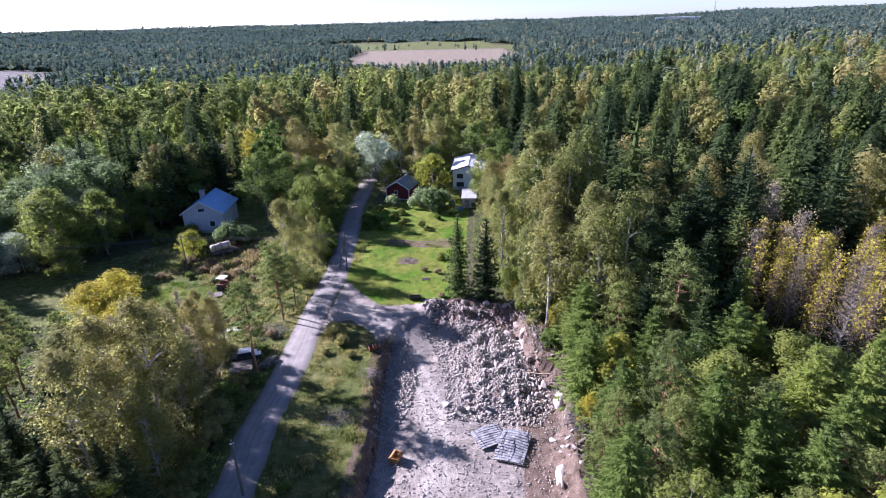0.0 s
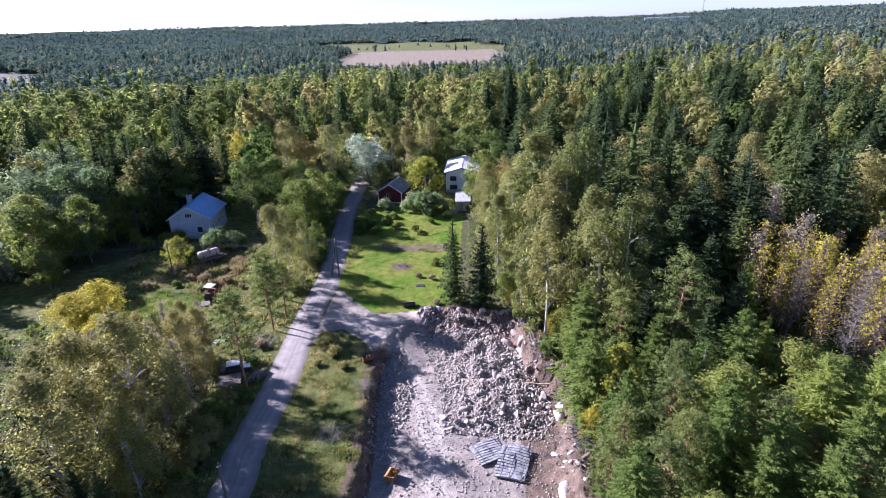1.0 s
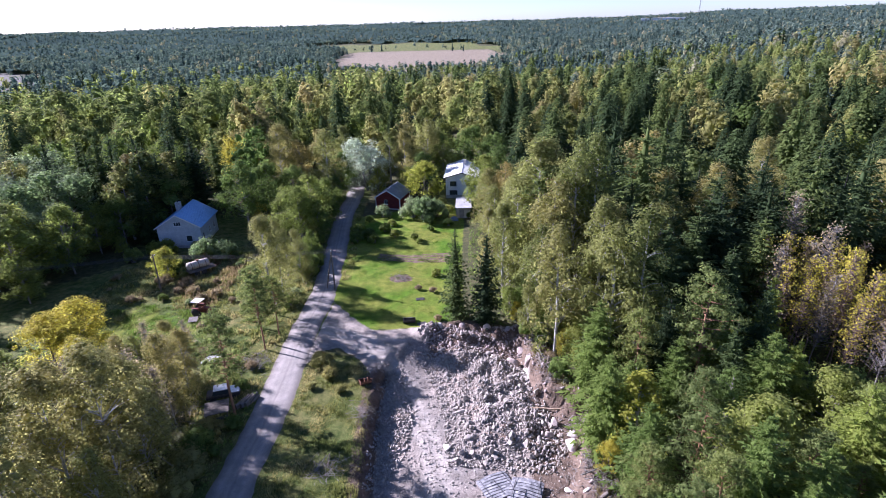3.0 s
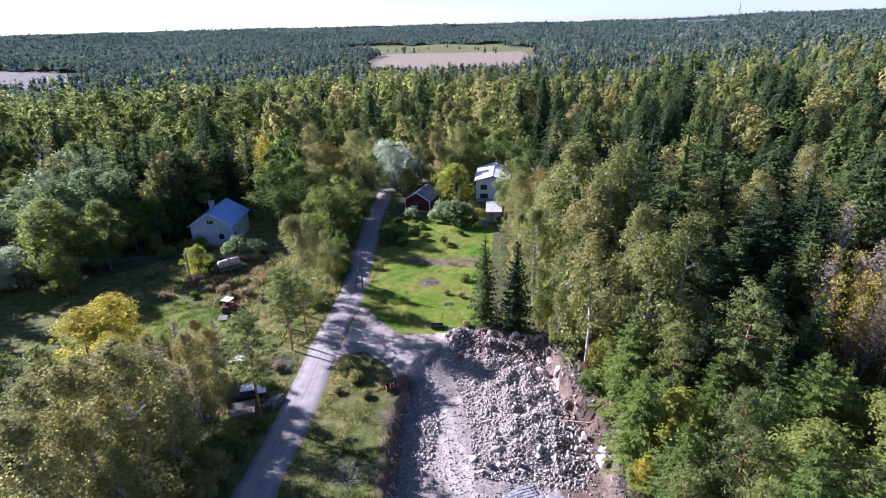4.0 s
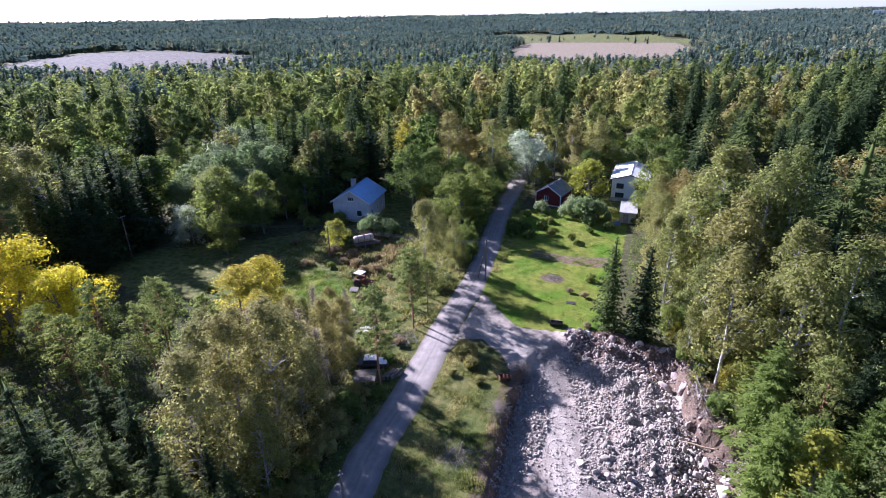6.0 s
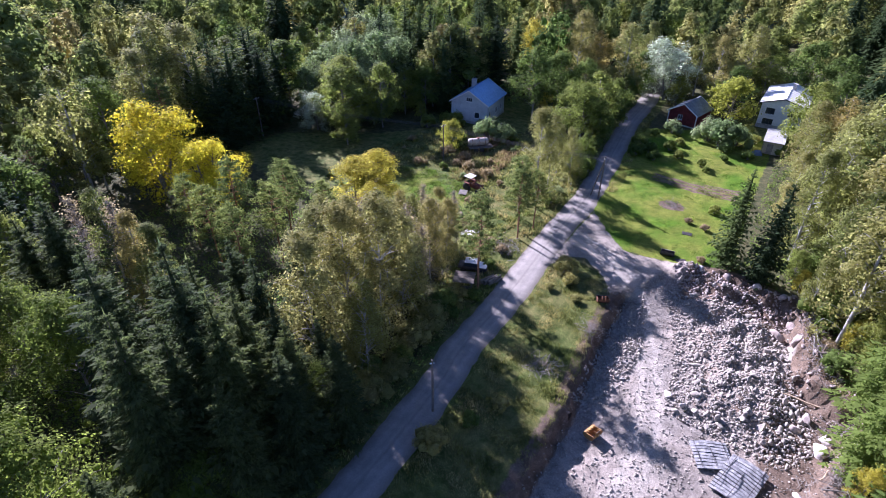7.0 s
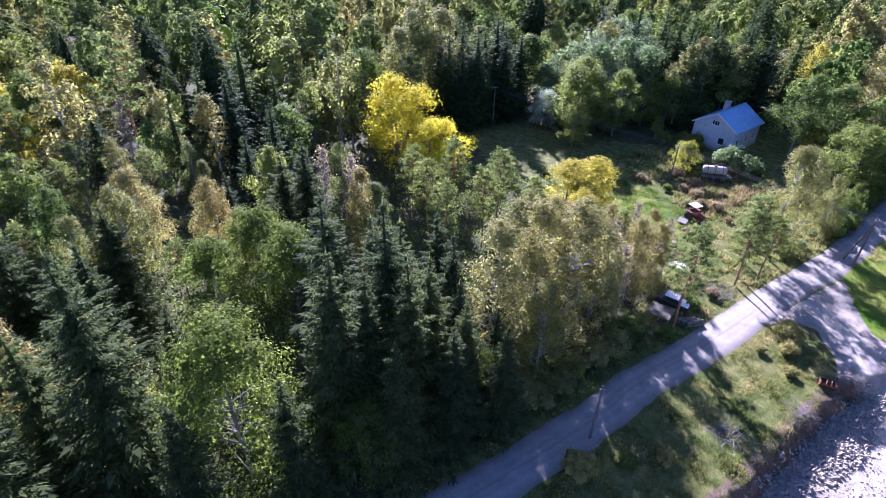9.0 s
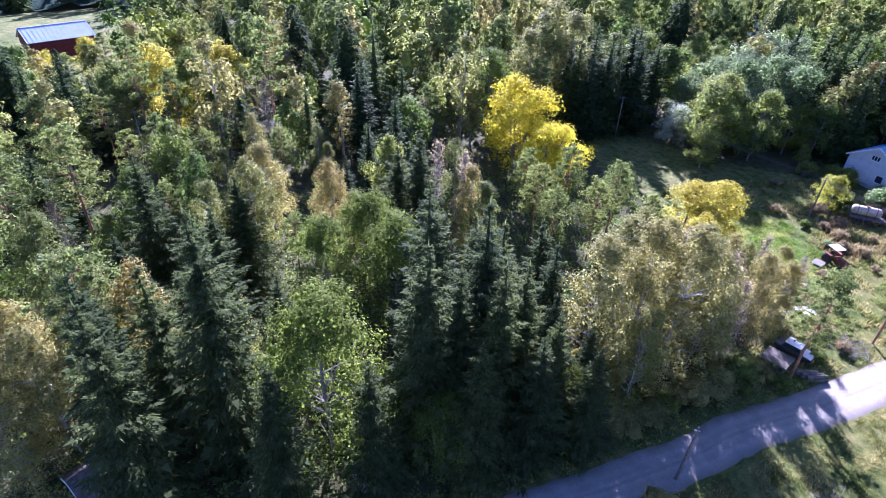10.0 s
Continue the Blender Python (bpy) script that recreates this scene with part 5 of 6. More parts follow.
def add_slope(ob, m, run, length, rise, thick, seam, over, material):
    """One slope from the ridge (x 0) down to the eave (x run), along y, with its raised seams as pieces."""
    a = math.atan2(rise, run)
    s = math.hypot(run, rise) * (1 + over / run)
    sl = part("roof_slope", boxes(((s, length, thick), (s / 2, 0, -thick / 2)), bevel=0.015), material, ob)
    sl.matrix_local = m @ pose(0, 0, 0, 0, math.degrees(a), 0)
    n = int(length / seam) if seam else 0
    if n:
        bm = boxes(((s, 0.035, 0.05), (s / 2, 0, 0.02)))
        me = bpy.data.meshes.new("seam")
        bm.to_mesh(me)
        bm.free()
        me.materials.append(material)
        for k in range(n):
            new_seam = part("seam", me, None, sl)
            new_seam.matrix_local = pose(0, -length / 2 + (k + 0.5) * length / n, 0)


def gable_house(name, m, W, L, eave, rise, wall_mat, roof_mat, label, front=(), right=(), left=(), base=0.5, seam=0.6, over=0.45, trim=None, base_mat=None, category="house", corner=None):
    """A house with gables at both ends of its length (y), middle at 0, front gable towards -y. Openings: (x0, x1, z0, z1, bars)."""
    ob = thing(name, m, label, category)
    t = 0.25
    part("foundation", boxes(((W + 0.1, L + 0.1, base + 0.6), (0, 0, base / 2 - 0.3)), bevel=0.03), base_mat or CONCRETE, ob, "grey concrete foundation")
    cuts = {"front": front, "right": right, "left": left, "back": ()}
    place = {"front": (pose(-W / 2, -L / 2, base), W, rise), "back": (pose(W / 2, L / 2, base, 0, 0, 180), W, rise),
             "right": (pose(W / 2, -L / 2 + t, base, 0, 0, 90), L - 2 * t, 0), "left": (pose(-W / 2, L / 2 - t, base, 0, 0, -90), L - 2 * t, 0)}
    for side, (pm, ln, g) in place.items():
        w = part("wall", wall_bm(ln, eave - base, t, [c[:4] for c in cuts[side]], g), wall_mat, ob)
        w.matrix_local = pm
        for x0, x1, z0, z1, bars in cuts[side]:
            window(w, pose(x0, 0.04, z0), x1 - x0, z1 - z0, bars, trim)
    part("ceiling", boxes(((W - 2 * t, L - 2 * t, 0.1), (0, 0, eave - 0.1))), WOOD_GREY, ob)
    for sg in (1, -1):
        add_slope(ob, pose(0, 0, eave + rise + 0.14, 0, 0, 0 if sg > 0 else 180), W / 2, L + 2 * over, rise, 0.14, seam, over, roof_mat)
    part("ridge_cap", boxes(((0.3, L + 2 * over, 0.06), (0, 0, eave + rise + 0.16)), bevel=0.02), roof_mat, ob)
    a, s = math.degrees(math.atan2(rise, W / 2)), math.hypot(W / 2, rise)
    for y in (-L / 2 - over, L / 2 + over):
        for sg in (1, -1):
            part("bargeboard", boxes(((s + over, 0.04, 0.2), (sg * (W / 4 + over * 0.4), y, eave + rise / 2 - 0.1 * over), turned(a * sg, "Y"))), trim or TRIM_DARK, ob)
    if corner:
        for x in (-W / 2, W / 2):
            for y in (-L / 2, L / 2):
                part("corner_board", boxes(((0.16, 0.16, eave - base), (x, y, (eave + base) / 2))), corner, ob, "white corner board")
    return ob


# ---- the pale house with the blue-grey roof ----
house = gable_house("house", pose(-59.3, 100.0, 0, 0, 0, 8), 8.2, 9.4, 4.3, 2.45, WALL_GREY, ROOF_BLUE, "pale rendered house with a blue-grey sheet-metal gable roof",
                    front=((5.2, 6.4, 0.7, 2.0, 0), (3.3, 4.7, 3.95, 4.85, 2)), right=((0.8, 1.7, 0.6, 2.0, 0), (4.2, 5.2, 0.9, 2.1, 1), (6.8, 7.8, 0.9, 2.1, 1)), left=((3, 4.2, 0.9, 2.1, 1),), base=0.5, seam=0.45, trim=TRIM_WHITE)
chim = part("chimney", boxes(((0.9, 0.9, 2.2), (-1.5, 1.0, 6.5)), ((1.05, 1.05, 0.12), (-1.5, 1.0, 7.6)), bevel=0.02), BRICK_PALE, house, "pale masonry chimney")
part("chimney_pot", lathe([(0.13, 0), (0.13, 0.35), (0.11, 0.35)], 10), STEEL_DARK, chim).matrix_local = pose(-1.5, 1.0, 7.65)
part("roof_ladder", boxes(*[((0.04, 3.8, 0.04), (0, y, 0), turned(0)) for y in ()], ((0.06, 0.05, 1.2), (-2.9, -1.6, 5.7)), ((0.35, 0.05, 0.05), (-2.9, -1.6, 6.2))), STEEL_DARK, house)
part("entrance_step", boxes(((1.8, 1.2, 0.45), (4.6, -2.6, 0.2)), ((1.8, 0.4, 0.22), (5.6, -2.6, 0.1)), bevel=0.02), CONCRETE, house)

# ---- the red shed ----
shed = gable_house("shed", pose(-21.0, 122.3, 0, 0, 0, -12), 5.9, 6.6, 2.7, 1.75, WALL_RED, ROOF_DARK, "dark red board shed with a weathered grey roof and white corners",
                   front=((2.0, 3.0, 0.9, 2.0, 1),), base=0.2, seam=0.9, over=0.35, trim=TRIM_WHITE, category="shed", corner=TRIM_WHITE)

# ---- the white house ----
white = gable_house("house", pose(-5.0, 133.5, 0, 0, 0, 0), 7.6, 12.5, 5.2, 1.15, WALL_WHITE, ROOF_WHITE, "white two-storey house with a low pale gable roof",
                    front=((1.0, 2.6, 2.2, 3.4, 1), (5.0, 6.8, 2.2, 3.4, 1), (0.9, 2.8, 0.05, 1.2, 2)), base=0.8, seam=1.2, over=0.5, trim=TRIM_DARK)
part("chimney", boxes(((0.6, 0.6, 1.2), (0.6, 2.0, 6.8)), ((0.7, 0.7, 0.1), (0.6, 2.0, 7.4))), BRICK_PALE, white)
part("porch_hedge_wall", boxes(((5.5, 0.3, 0.9), (3.0, -7.6, 0.4)), bevel=0.03), CONCRETE, white)

# ---- the outbuilding with the flat pale roof ----
store = thing("outbuilding", pose(-4.1, 116.3, 0, 0, 0, 2), "beige board outbuilding with a flat pale corrugated roof", "outbuilding")
for sx, sy, px, py in ((3.0, 0.15, 0, -3.4), (3.0, 0.15, 0, 3.4), (0.15, 6.65, -1.42, 0), (0.15, 6.65, 1.42, 0)):
    part("wall", boxes(((sx, sy, 2.3), (px, py, 1.15))), WALL_BEIGE, store)
rf = bmesh.new()
for k in range(18):
    box(rf, (3.5, 0.21, 0.05), (0, -3.75 + 0.435 * k, 2.42 + 0.0 * k), turned(2, "X"))
    box(rf, (3.5, 0.22, 0.05), (0, -3.54 + 0.435 * k, 2.45), turned(2, "X"))
part("roof", rf, CONCRETE, store, "pale grey corrugated sheet roof")
part("door", boxes(((1.0, 0.06, 1.95), (-0.4, -3.5, 1.0)), bevel=0.01), WOOD_GREY, store)
part("support_post", boxes(((0.12, 0.12, 2.3), (-1.6, -3.6, 1.15))), WOOD_GREY, store)


def cover(name, m, L, W, H, material, label, category):
    """A sheet drawn over a low heap: lumpy, with folds down to the ground."""
    n = 14
    i = np.arange(n * n).reshape(n, n)
    u, v = np.meshgrid(np.linspace(-1, 1, n), np.linspace(-1, 1, n))
    z = H * (1 - np.maximum(np.abs(u), np.abs(v)) ** 3) + 0.06 * waves(u * 3, v * 3, 1.4, 60)
    me = raw(name, np.column_stack([(u * L / 2).ravel(), (v * W / 2).ravel(), z.ravel()]), np.stack([i[:-1, :-1], i[:-1, 1:], i[1:, 1:], i[1:, :-1]], -1).reshape(-1, 4), material, True)
    ob = new(name, me)
    ob.matrix_world = m
    return tagged(ob, label, category)


cover("tarpaulin", pose(-6.0, 111.6, -0.02, 0, 0, 10), 1.8, 1.3, 0.8, worn("grey_blue_tarpaulin", (0.1, 0.13, 0.2), (0.16, 0.2, 0.28), 3.0, 0.6), "grey-blue tarpaulin over a small heap by the outbuilding", "tarpaulin")


# ---- vehicles and scrap ----
def wheel(parent, x, y, r, w, name="wheel"):
    t = part(name, lathe([(r * 0.55, -w / 2), (r * 0.93, -w / 2), (r, -w * 0.3), (r, w * 0.3), (r * 0.93, w / 2), (r * 0.55, w / 2)], 18, "Y"), TYRE, parent)
    t.matrix_local = pose(x, y, r)
    part("rim", lathe([(r * 0.5, -w * 0.35), (r * 0.56, -w * 0.3), (r * 0.56, w * 0.3), (r * 0.5, w * 0.35), (r * 0.15, w * 0.42)], 14, "Y"), RUST_RED, t)
    lug = bmesh.new()
    for k in range(14):
        a = 360 / 14 * k
        box(lug, (0.06, w * 0.9, 0.1), (math.sin(radians(a)) * r, 0, math.cos(radians(a)) * r), turned(a, "Y") @ turned(12, "Z"))
    part("tread", lug, TYRE, t)


tractor = thing("tractor", pose(-41.3, 69.4, 0.0, 0, 0, -8), "rusty old red tractor with a white cab roof", "tractor")
part("engine_hood", boxes(((1.5, 0.62, 0.6), (0.95, 0, 1.15)), ((0.12, 0.56, 0.62), (1.74, 0, 1.08)), bevel=0.06), RUST_RED, tractor, "faded red engine hood")
part("chassis", boxes(((3.0, 0.4, 0.35), (0.3, 0, 0.72)), ((0.3, 1.5, 0.14), (1.3, 0, 0.45)), ((0.3, 1.6, 0.2), (-0.75, 0, 0.72)), bevel=0.03), RUST, tractor)
cabin = part("cab", boxes(*[((0.07, 0.07, 1.25), (x, y, 1.75)) for x in (-1.25, -0.1) for y in (-0.6, 0.6)], ((1.2, 0.06, 0.35), (-0.68, -0.6, 1.2)), ((1.2, 0.06, 0.35), (-0.68, 0.6, 1.2)), ((0.06, 1.2, 0.4), (-0.1, 0, 1.2))), RUST, tractor)
part("cab_roof", boxes(((1.5, 1.45, 0.1), (-0.68, 0, 2.42)), bevel=0.04), PAINT_WHITE, cabin, "weathered white cab roof")
part("seat", boxes(((0.45, 0.5, 0.1), (-0.8, 0, 1.2)), ((0.1, 0.5, 0.45), (-1.02, 0, 1.45)), bevel=0.03), TYRE, tractor)
part("exhaust", rod([(1.0, 0.2, 1.4), (1.0, 0.2, 2.1)], 0.04), RUST, tractor)
for sg in (-1, 1):
    part("mudguard", boxes(((1.1, 0.35, 0.06), (-0.75, sg * 0.8, 1.5)), ((0.06, 0.35, 0.4), (-0.2, sg * 0.8, 1.3)), bevel=0.02), RUST_RED, tractor)
    wheel(tractor, -0.75, sg * 0.8, 0.7, 0.36)
    wheel(tractor, 1.35, sg * 0.72, 0.4, 0.2)
    part("headlight", lathe([(0.05, 0), (0.1, 0.1), (0.1, 0.13)], 10, "X"), STEEL_DARK, tractor).matrix_local = pose(1.7, sg * 0.3, 1.5)


trailer = thing("tank_trailer", pose(-49.2, 84.2, 0.0, 0, 0, 47), "weathered grey steel tank lying on an old flat trailer", "trailer")
tank = part("tank", lathe([(0.15, -1.95), (0.5, -1.88), (0.66, -1.7), (0.7, -1.5), (0.7, 1.5), (0.66, 1.7), (0.5, 1.88), (0.15, 1.95)], 26, "X"), TANK_GREY, trailer, "stained grey-brown tank")
tank.matrix_local = pose(-0.2, 0.45, 1.55)
part("hatch", lathe([(0.22, 0.6), (0.22, 0.78), (0.25, 0.78), (0.25, 0.83)], 14), RUST, tank)
for x in (-1.2, 0.0, 1.2):
    part("tank_band", lathe([(0.7, -0.04), (0.725, -0.04), (0.725, 0.04), (0.7, 0.04)], 26, "X"), RUST, tank).matrix_local = pose(x, 0, 0)
for k in range(9):
    part("deck_plank", boxes(((4.6, 0.22, 0.05), (0.1, -1.0 + 0.24 * k, 0.82)), bevel=0.008), WOOD_DARK, trailer)
part("frame", boxes(((4.4, 0.1, 0.14), (0, -0.55, 0.72)), ((4.4, 0.1, 0.14), (0, 0.55, 0.72)), ((0.1, 2.0, 0.12), (-1.9, 0, 0.7)), ((0.1, 2.0, 0.12), (1.9, 0, 0.7)), ((1.4, 0.1, 0.1), (2.9, 0, 0.62))), RUST, trailer)
for x in (-0.9, 0.2):
    for y in (-0.95, 0.95):
        wheel(trailer, x, y, 0.42, 0.22)

car = thing("old_car", pose(-29.6, 50.6, 0, 0, 0, 22), "abandoned old car with a white roof among bushes", "car")
bm = boxes(((3.7, 1.5, 0.5), (0, 0, 0.62)), bevel=0.12)
part("body", bm, STEEL_DARK, car, "dark rusted body")
top = boxes(((1.9, 1.4, 0.55), (-0.2, 0, 1.12)), bevel=0.05)
for v in top.verts:
    if v.co.z > 1.2:
        v.co.x, v.co.y = -0.2 + (v.co.x + 0.2) * 0.78, v.co.y * 0.86
cabin = part("cabin", top, GLASS, car, "dark glazed cabin")
part("roof", boxes(((1.6, 1.28, 0.06), (-0.2, 0, 1.42)), bevel=0.025), PAINT_WHITE, car, "dirty white roof panel")
part("bonnet", boxes(((1.1, 1.4, 0.05), (1.25, 0, 0.9), turned(4, "Y")), bevel=0.02), PAINT_WHITE, car)
for x in (-1.15, 1.2):
    for y in (-0.7, 0.7):
        wheel(car, x, y, 0.3, 0.18)

# a lean-to of grey boards
leanto = thing("lean_to", pose(-28.2, 46.4, 0, 0, 0, 24), "dark weathered lean-to with a flat board roof on posts", "shed")
for k in range(10):
    part("roof_board", boxes(((0.24, 2.7, 0.03), (-1.13 + 0.25 * k, 0, 1.95 + 0.006 * (k % 3)), turned(-5, "X")), bevel=0.004), WOOD_DARK, leanto)
for x in (-1.05, 1.05):
    for y in (-1.1, 1.1):
        part("post", boxes(((0.1, 0.1, 1.95), (x, y, 0.95))), WOOD_DARK, leanto)
for y in (-1.1, 1.1):
    part("beam", boxes(((2.4, 0.1, 0.1), (0, y, 1.88 - 0.09 * y))), WOOD_DARK, leanto)
for k in range(6):
    part("wall_board", boxes(((2.1, 0.03, 0.19), (0, -1.17, 0.3 + 0.22 * k))), WOOD_DARK, leanto)


def log(m, length, r, label, material=None, seed=0):
    q = np.random.default_rng(seed)
    n = 6
    p = np.column_stack([np.linspace(-length / 2, length / 2, n), q.normal(0, 0.012 * length, n), q.normal(0, 0.004 * length, n)])
    bm = rod(p, r * np.linspace(1.1, 0.8, n) * q.uniform(0.92, 1.08, n), 9)
    me = bpy.data.meshes.new("log")
    bm.to_mesh(me)
    bm.free()
    me.materials.append(material or BARK_SPRUCE)
    ob = new("log", me)
    ob.matrix_world = m
    return tagged(ob, label, "log", "logs")


for k in range(6):
    log(pose(-26.7 + 0.42 * (k % 3) - 0.1 * (k // 3), 49.4 + 0.2 * (k % 3), 0.2 + 0.33 * (k // 3), 0, 0, 62 + 3 * k), 2.2, 0.19, "dark weathered log stacked beside the road", WOOD_DARK, k)


def sheet(name, x, y, z, w, h, tilt, turn, material, label, category="scrap"):
    bm = boxes(((w, h, 0.03), (0, 0, 0)), bevel=0.006)
    for k in range(int(w / 0.2)):
        box(bm, (0.05, h, 0.03), (-w / 2 + 0.1 + 0.2 * k, 0, 0.02))
    me = bpy.data.meshes.new(name)
    bm.to_mesh(me)
    bm.free()
    me.materials.append(material)
    ob = new(name, me)
    ob.matrix_world = pose(x, y, float(ground_z(x, y)) + z, tilt, 0, turn)
    return tagged(ob, label, category, "scrap sheets")


sheet("scrap_sheet", -42.0, 67.4, 0.3, 1.3, 1.1, 14, 15, WOOD_GREY, "grey scrap sheet leaning in the grass by the tractor")
for k, (x, y, w, h, a) in enumerate(((-34.6, 58.6, 1.8, 0.7, 20), (-35.4, 57.6, 1.5, 0.6, 75), (-34.2, 57.4, 1.2, 0.5, -15), (-35.2, 59.4, 1.6, 0.5, 40))):
    sheet("scrap_sheet", x, y, 0.12 + 0.03 * k, w, h, 6, a, PAINT_WHITE, "white painted board lying in dry grass")
for x, y, a in ((-9.3, 75.1, 10), (-8.2, 67.6, 30)):
    sheet("steel_lid", x, y, 0.05, 1.3, 0.8, 2, a, STEEL_DARK, "dark steel plate lying flat on the lawn", "plate")


# ---- excavator buckets ----
def bucket(name, m, w, r, paint, edge, label, teeth=5, ears=True):
    """An open bucket: a curved shell between two cheeks, a cutting edge with teeth, and ears for the arm."""
    ob = thing(name, m, label, "excavator bucket", "excavator buckets")
    n, t = 12, 0.05
    arc = [(r * math.cos(radians(a)), r * math.sin(radians(a))) for a in np.linspace(200, 20, n)]
    arc = [(-x * 1.0, -z) for x, z in arc]
    arc = [(arc[0][0] - 0.0, arc[0][1] + 0.0), *arc[1:]] + [(arc[-1][0] + 0.3 * r, arc[-1][1] + 0.35 * r)]
    low = min(z for _, z in arc)
    arc = [(x, z - low) for x, z in arc]
    bm = bmesh.new()
    grid = [[bm.verts.new((x * k, y, z * (k if k < 1 else 1) + (0 if k == 1 else r * (1 - k)))) for x, z in arc] for k in (1.0, 0.93) for y in (-w / 2, w / 2)]
    for g0, g1 in ((grid[0], grid[1]), (grid[3], grid[2])):
        for k in range(len(arc) - 1):
            bm.faces.new((g0[k], g0[k + 1], g1[k + 1], g1[k]))
    part("shell", bm, paint, ob)
    for y in (-w / 2, w / 2):
        ch = bmesh.new()
        for yy in (y - t / 2, y + t / 2):
            ch.faces.new([ch.verts.new((x, yy, z)) for x, z in arc])
        ring = [list(f.verts) for f in ch.faces]
        for k in range(len(arc)):
            j = (k + 1) % len(arc)
            ch.faces.new((ring[0][k], ring[0][j], ring[1][j], ring[1][k]))
        part("cheek", ch, paint, ob)
    ex, ez = arc[-1]
    part("cutting_edge", boxes(((0.28, w + 0.1, 0.06), (ex, 0, ez), turned(-35, "Y")), bevel=0.01), edge, ob, "worn cutting edge")
    for k in range(teeth):
        y = -w / 2 + w * (k + 0.5) / teeth
        tb = boxes(((0.3, 0.1, 0.1), (ex + 0.2, y, ez + 0.12), turned(-35, "Y")))
        part("tooth", tb, edge, ob)
    if ears:
        for y in (-0.2, 0.2):
            part("ear", boxes(((0.4, 0.06, 0.5), (arc[0][0] - 0.02, y, arc[0][1] + 0.1), turned(-20, "Y")), bevel=0.03), paint, ob)
        part("pin", rod([(arc[0][0], -0.3, arc[0][1] + 0.25), (arc[0][0], 0.3, arc[0][1] + 0.25)], 0.05), STEEL_DARK, ob)
    return ob


zb = float(ground_z(-7.7, 36.7))
bucket("excavator_bucket", pose(-7.7, 36.7, zb - 0.03, 0, 0, -18), 1.25, 0.62, ORANGE, ORANGE, "orange-yellow excavator bucket lying on gravel", 4)
bucket("excavator_bucket", pose(-10.1, 68.3, -0.05, 0, 0, -82), 1.7, 0.55, STEEL_DARK, TANK_GREY, "dark excavator bucket with a bright edge on the lawn", 0)
bucket("excavator_bucket", pose(-13.6, 53.9, float(ground_z(-13.6, 53.9)) - 0.05, 0, 0, -60), 1.3, 0.6, RUST, STEEL_DARK, "rusty narrow bucket resting at the pit edge", 0)


# ---- rubber blasting mats ----
def blasting_mat(corner_m, w, l, strips, label, sag):
    ob = thing("blasting_mat", corner_m, label, "mat", "blasting mats")
    q = np.random.default_rng(int(w * 100))
    for k in range(strips):
        n = 10
        x0 = -w / 2 + w * k / strips
        bw = w / strips * 0.84
        bm = bmesh.new()
        rows = []
        for j in range(n + 1):
            y = -l / 2 + l * j / n
            z = 0.14 + sag * math.sin(3.1 * (y / l + 0.5)) + 0.1 * math.sin(1.3 * x0 + y * 0.9) + 0.02 * q.normal()
            rows.append([bm.verts.new((x0 + (0 if s in (0, 3) else bw), y, z + (0 if s < 2 else 0.12))) for s in range(4)])
        for a, b in zip(rows, rows[1:]):
            for s in range(4):
                bm.faces.new((a[s], a[(s + 1) % 4], b[(s + 1) % 4], b[s]))
        bm.faces.new(rows[0][::-1])
        bm.faces.new(rows[-1])
        part("strip", bm, RUBBER, ob)
    for y in (-l * 0.38, 0, l * 0.38):
        part("cable", rod([(-w / 2, y, 0.3 + sag), (0, y, 0.34 + sag * 1.1), (w / 2, y, 0.28 + sag)], 0.025, 5), STEEL_DARK, ob)
    return ob


blasting_mat(pose(4.5, 39.2, float(ground_z(4.5, 39.2)) + 0.16, 1, -2, 76), 4.6, 3.1, 13, "grey ribbed rubber blasting mat on gravel", 0.12)
blasting_mat(pose(2.0, 40.6, float(ground_z(2.0, 40.6)) + 0.05, -2, 4, 118), 3.0, 3.2, 9, "grey rubber blasting mat under the edge of another", 0.1)


# ---- poles and wires ----
def pole(x, y, h, label, arm=0.0, strut=None):
    ob = thing("utility_pole", pose(x, y, 0), label, "utility pole", "utility poles")
    part("post", rod([(0, 0, -0.5), (0.03, 0, h * 0.5), (0, 0.02, h)], [0.14, 0.12, 0.09], 10), WOOD_POLE, ob)
    if arm:
        part("crossarm", boxes(((0.09, arm, 0.09), (0, 0, h - 0.35)), bevel=0.01), WOOD_POLE, ob)
    for k in range(4):
        yy = (-0.45 + 0.3 * k) * (arm or 0.6)
        part("insulator", lathe([(0.02, 0), (0.05, 0.03), (0.045, 0.12), (0.02, 0.14)], 8), TRIM_WHITE, ob, "white insulator").matrix_local = pose(0, yy, h - 0.3 + (0 if arm else -0.12 * k))
    if strut:
        part("strut", rod([(*strut, -0.4), (0, 0, h * 0.9)], [0.12, 0.09], 10), WOOD_POLE, ob, "slanting strut pole")
    return ob


POLES = [(-23.6, 78.2, 7.2), (-52.4, 76.9, 6.6), (-88.0, 65.5, 8.0)]
pole(*POLES[0], "weathered wooden utility pole with a slanting strut beside the road", 0, (-1.5, 0.4))
pole(*POLES[1], "wooden utility pole standing in the meadow bushes", 1.3)
pole(*POLES[2], "wooden utility pole at the wood's edge", 1.3)
pole(-20.55, 29.2, 6.6, "thin leaning roadside utility pole", 0)
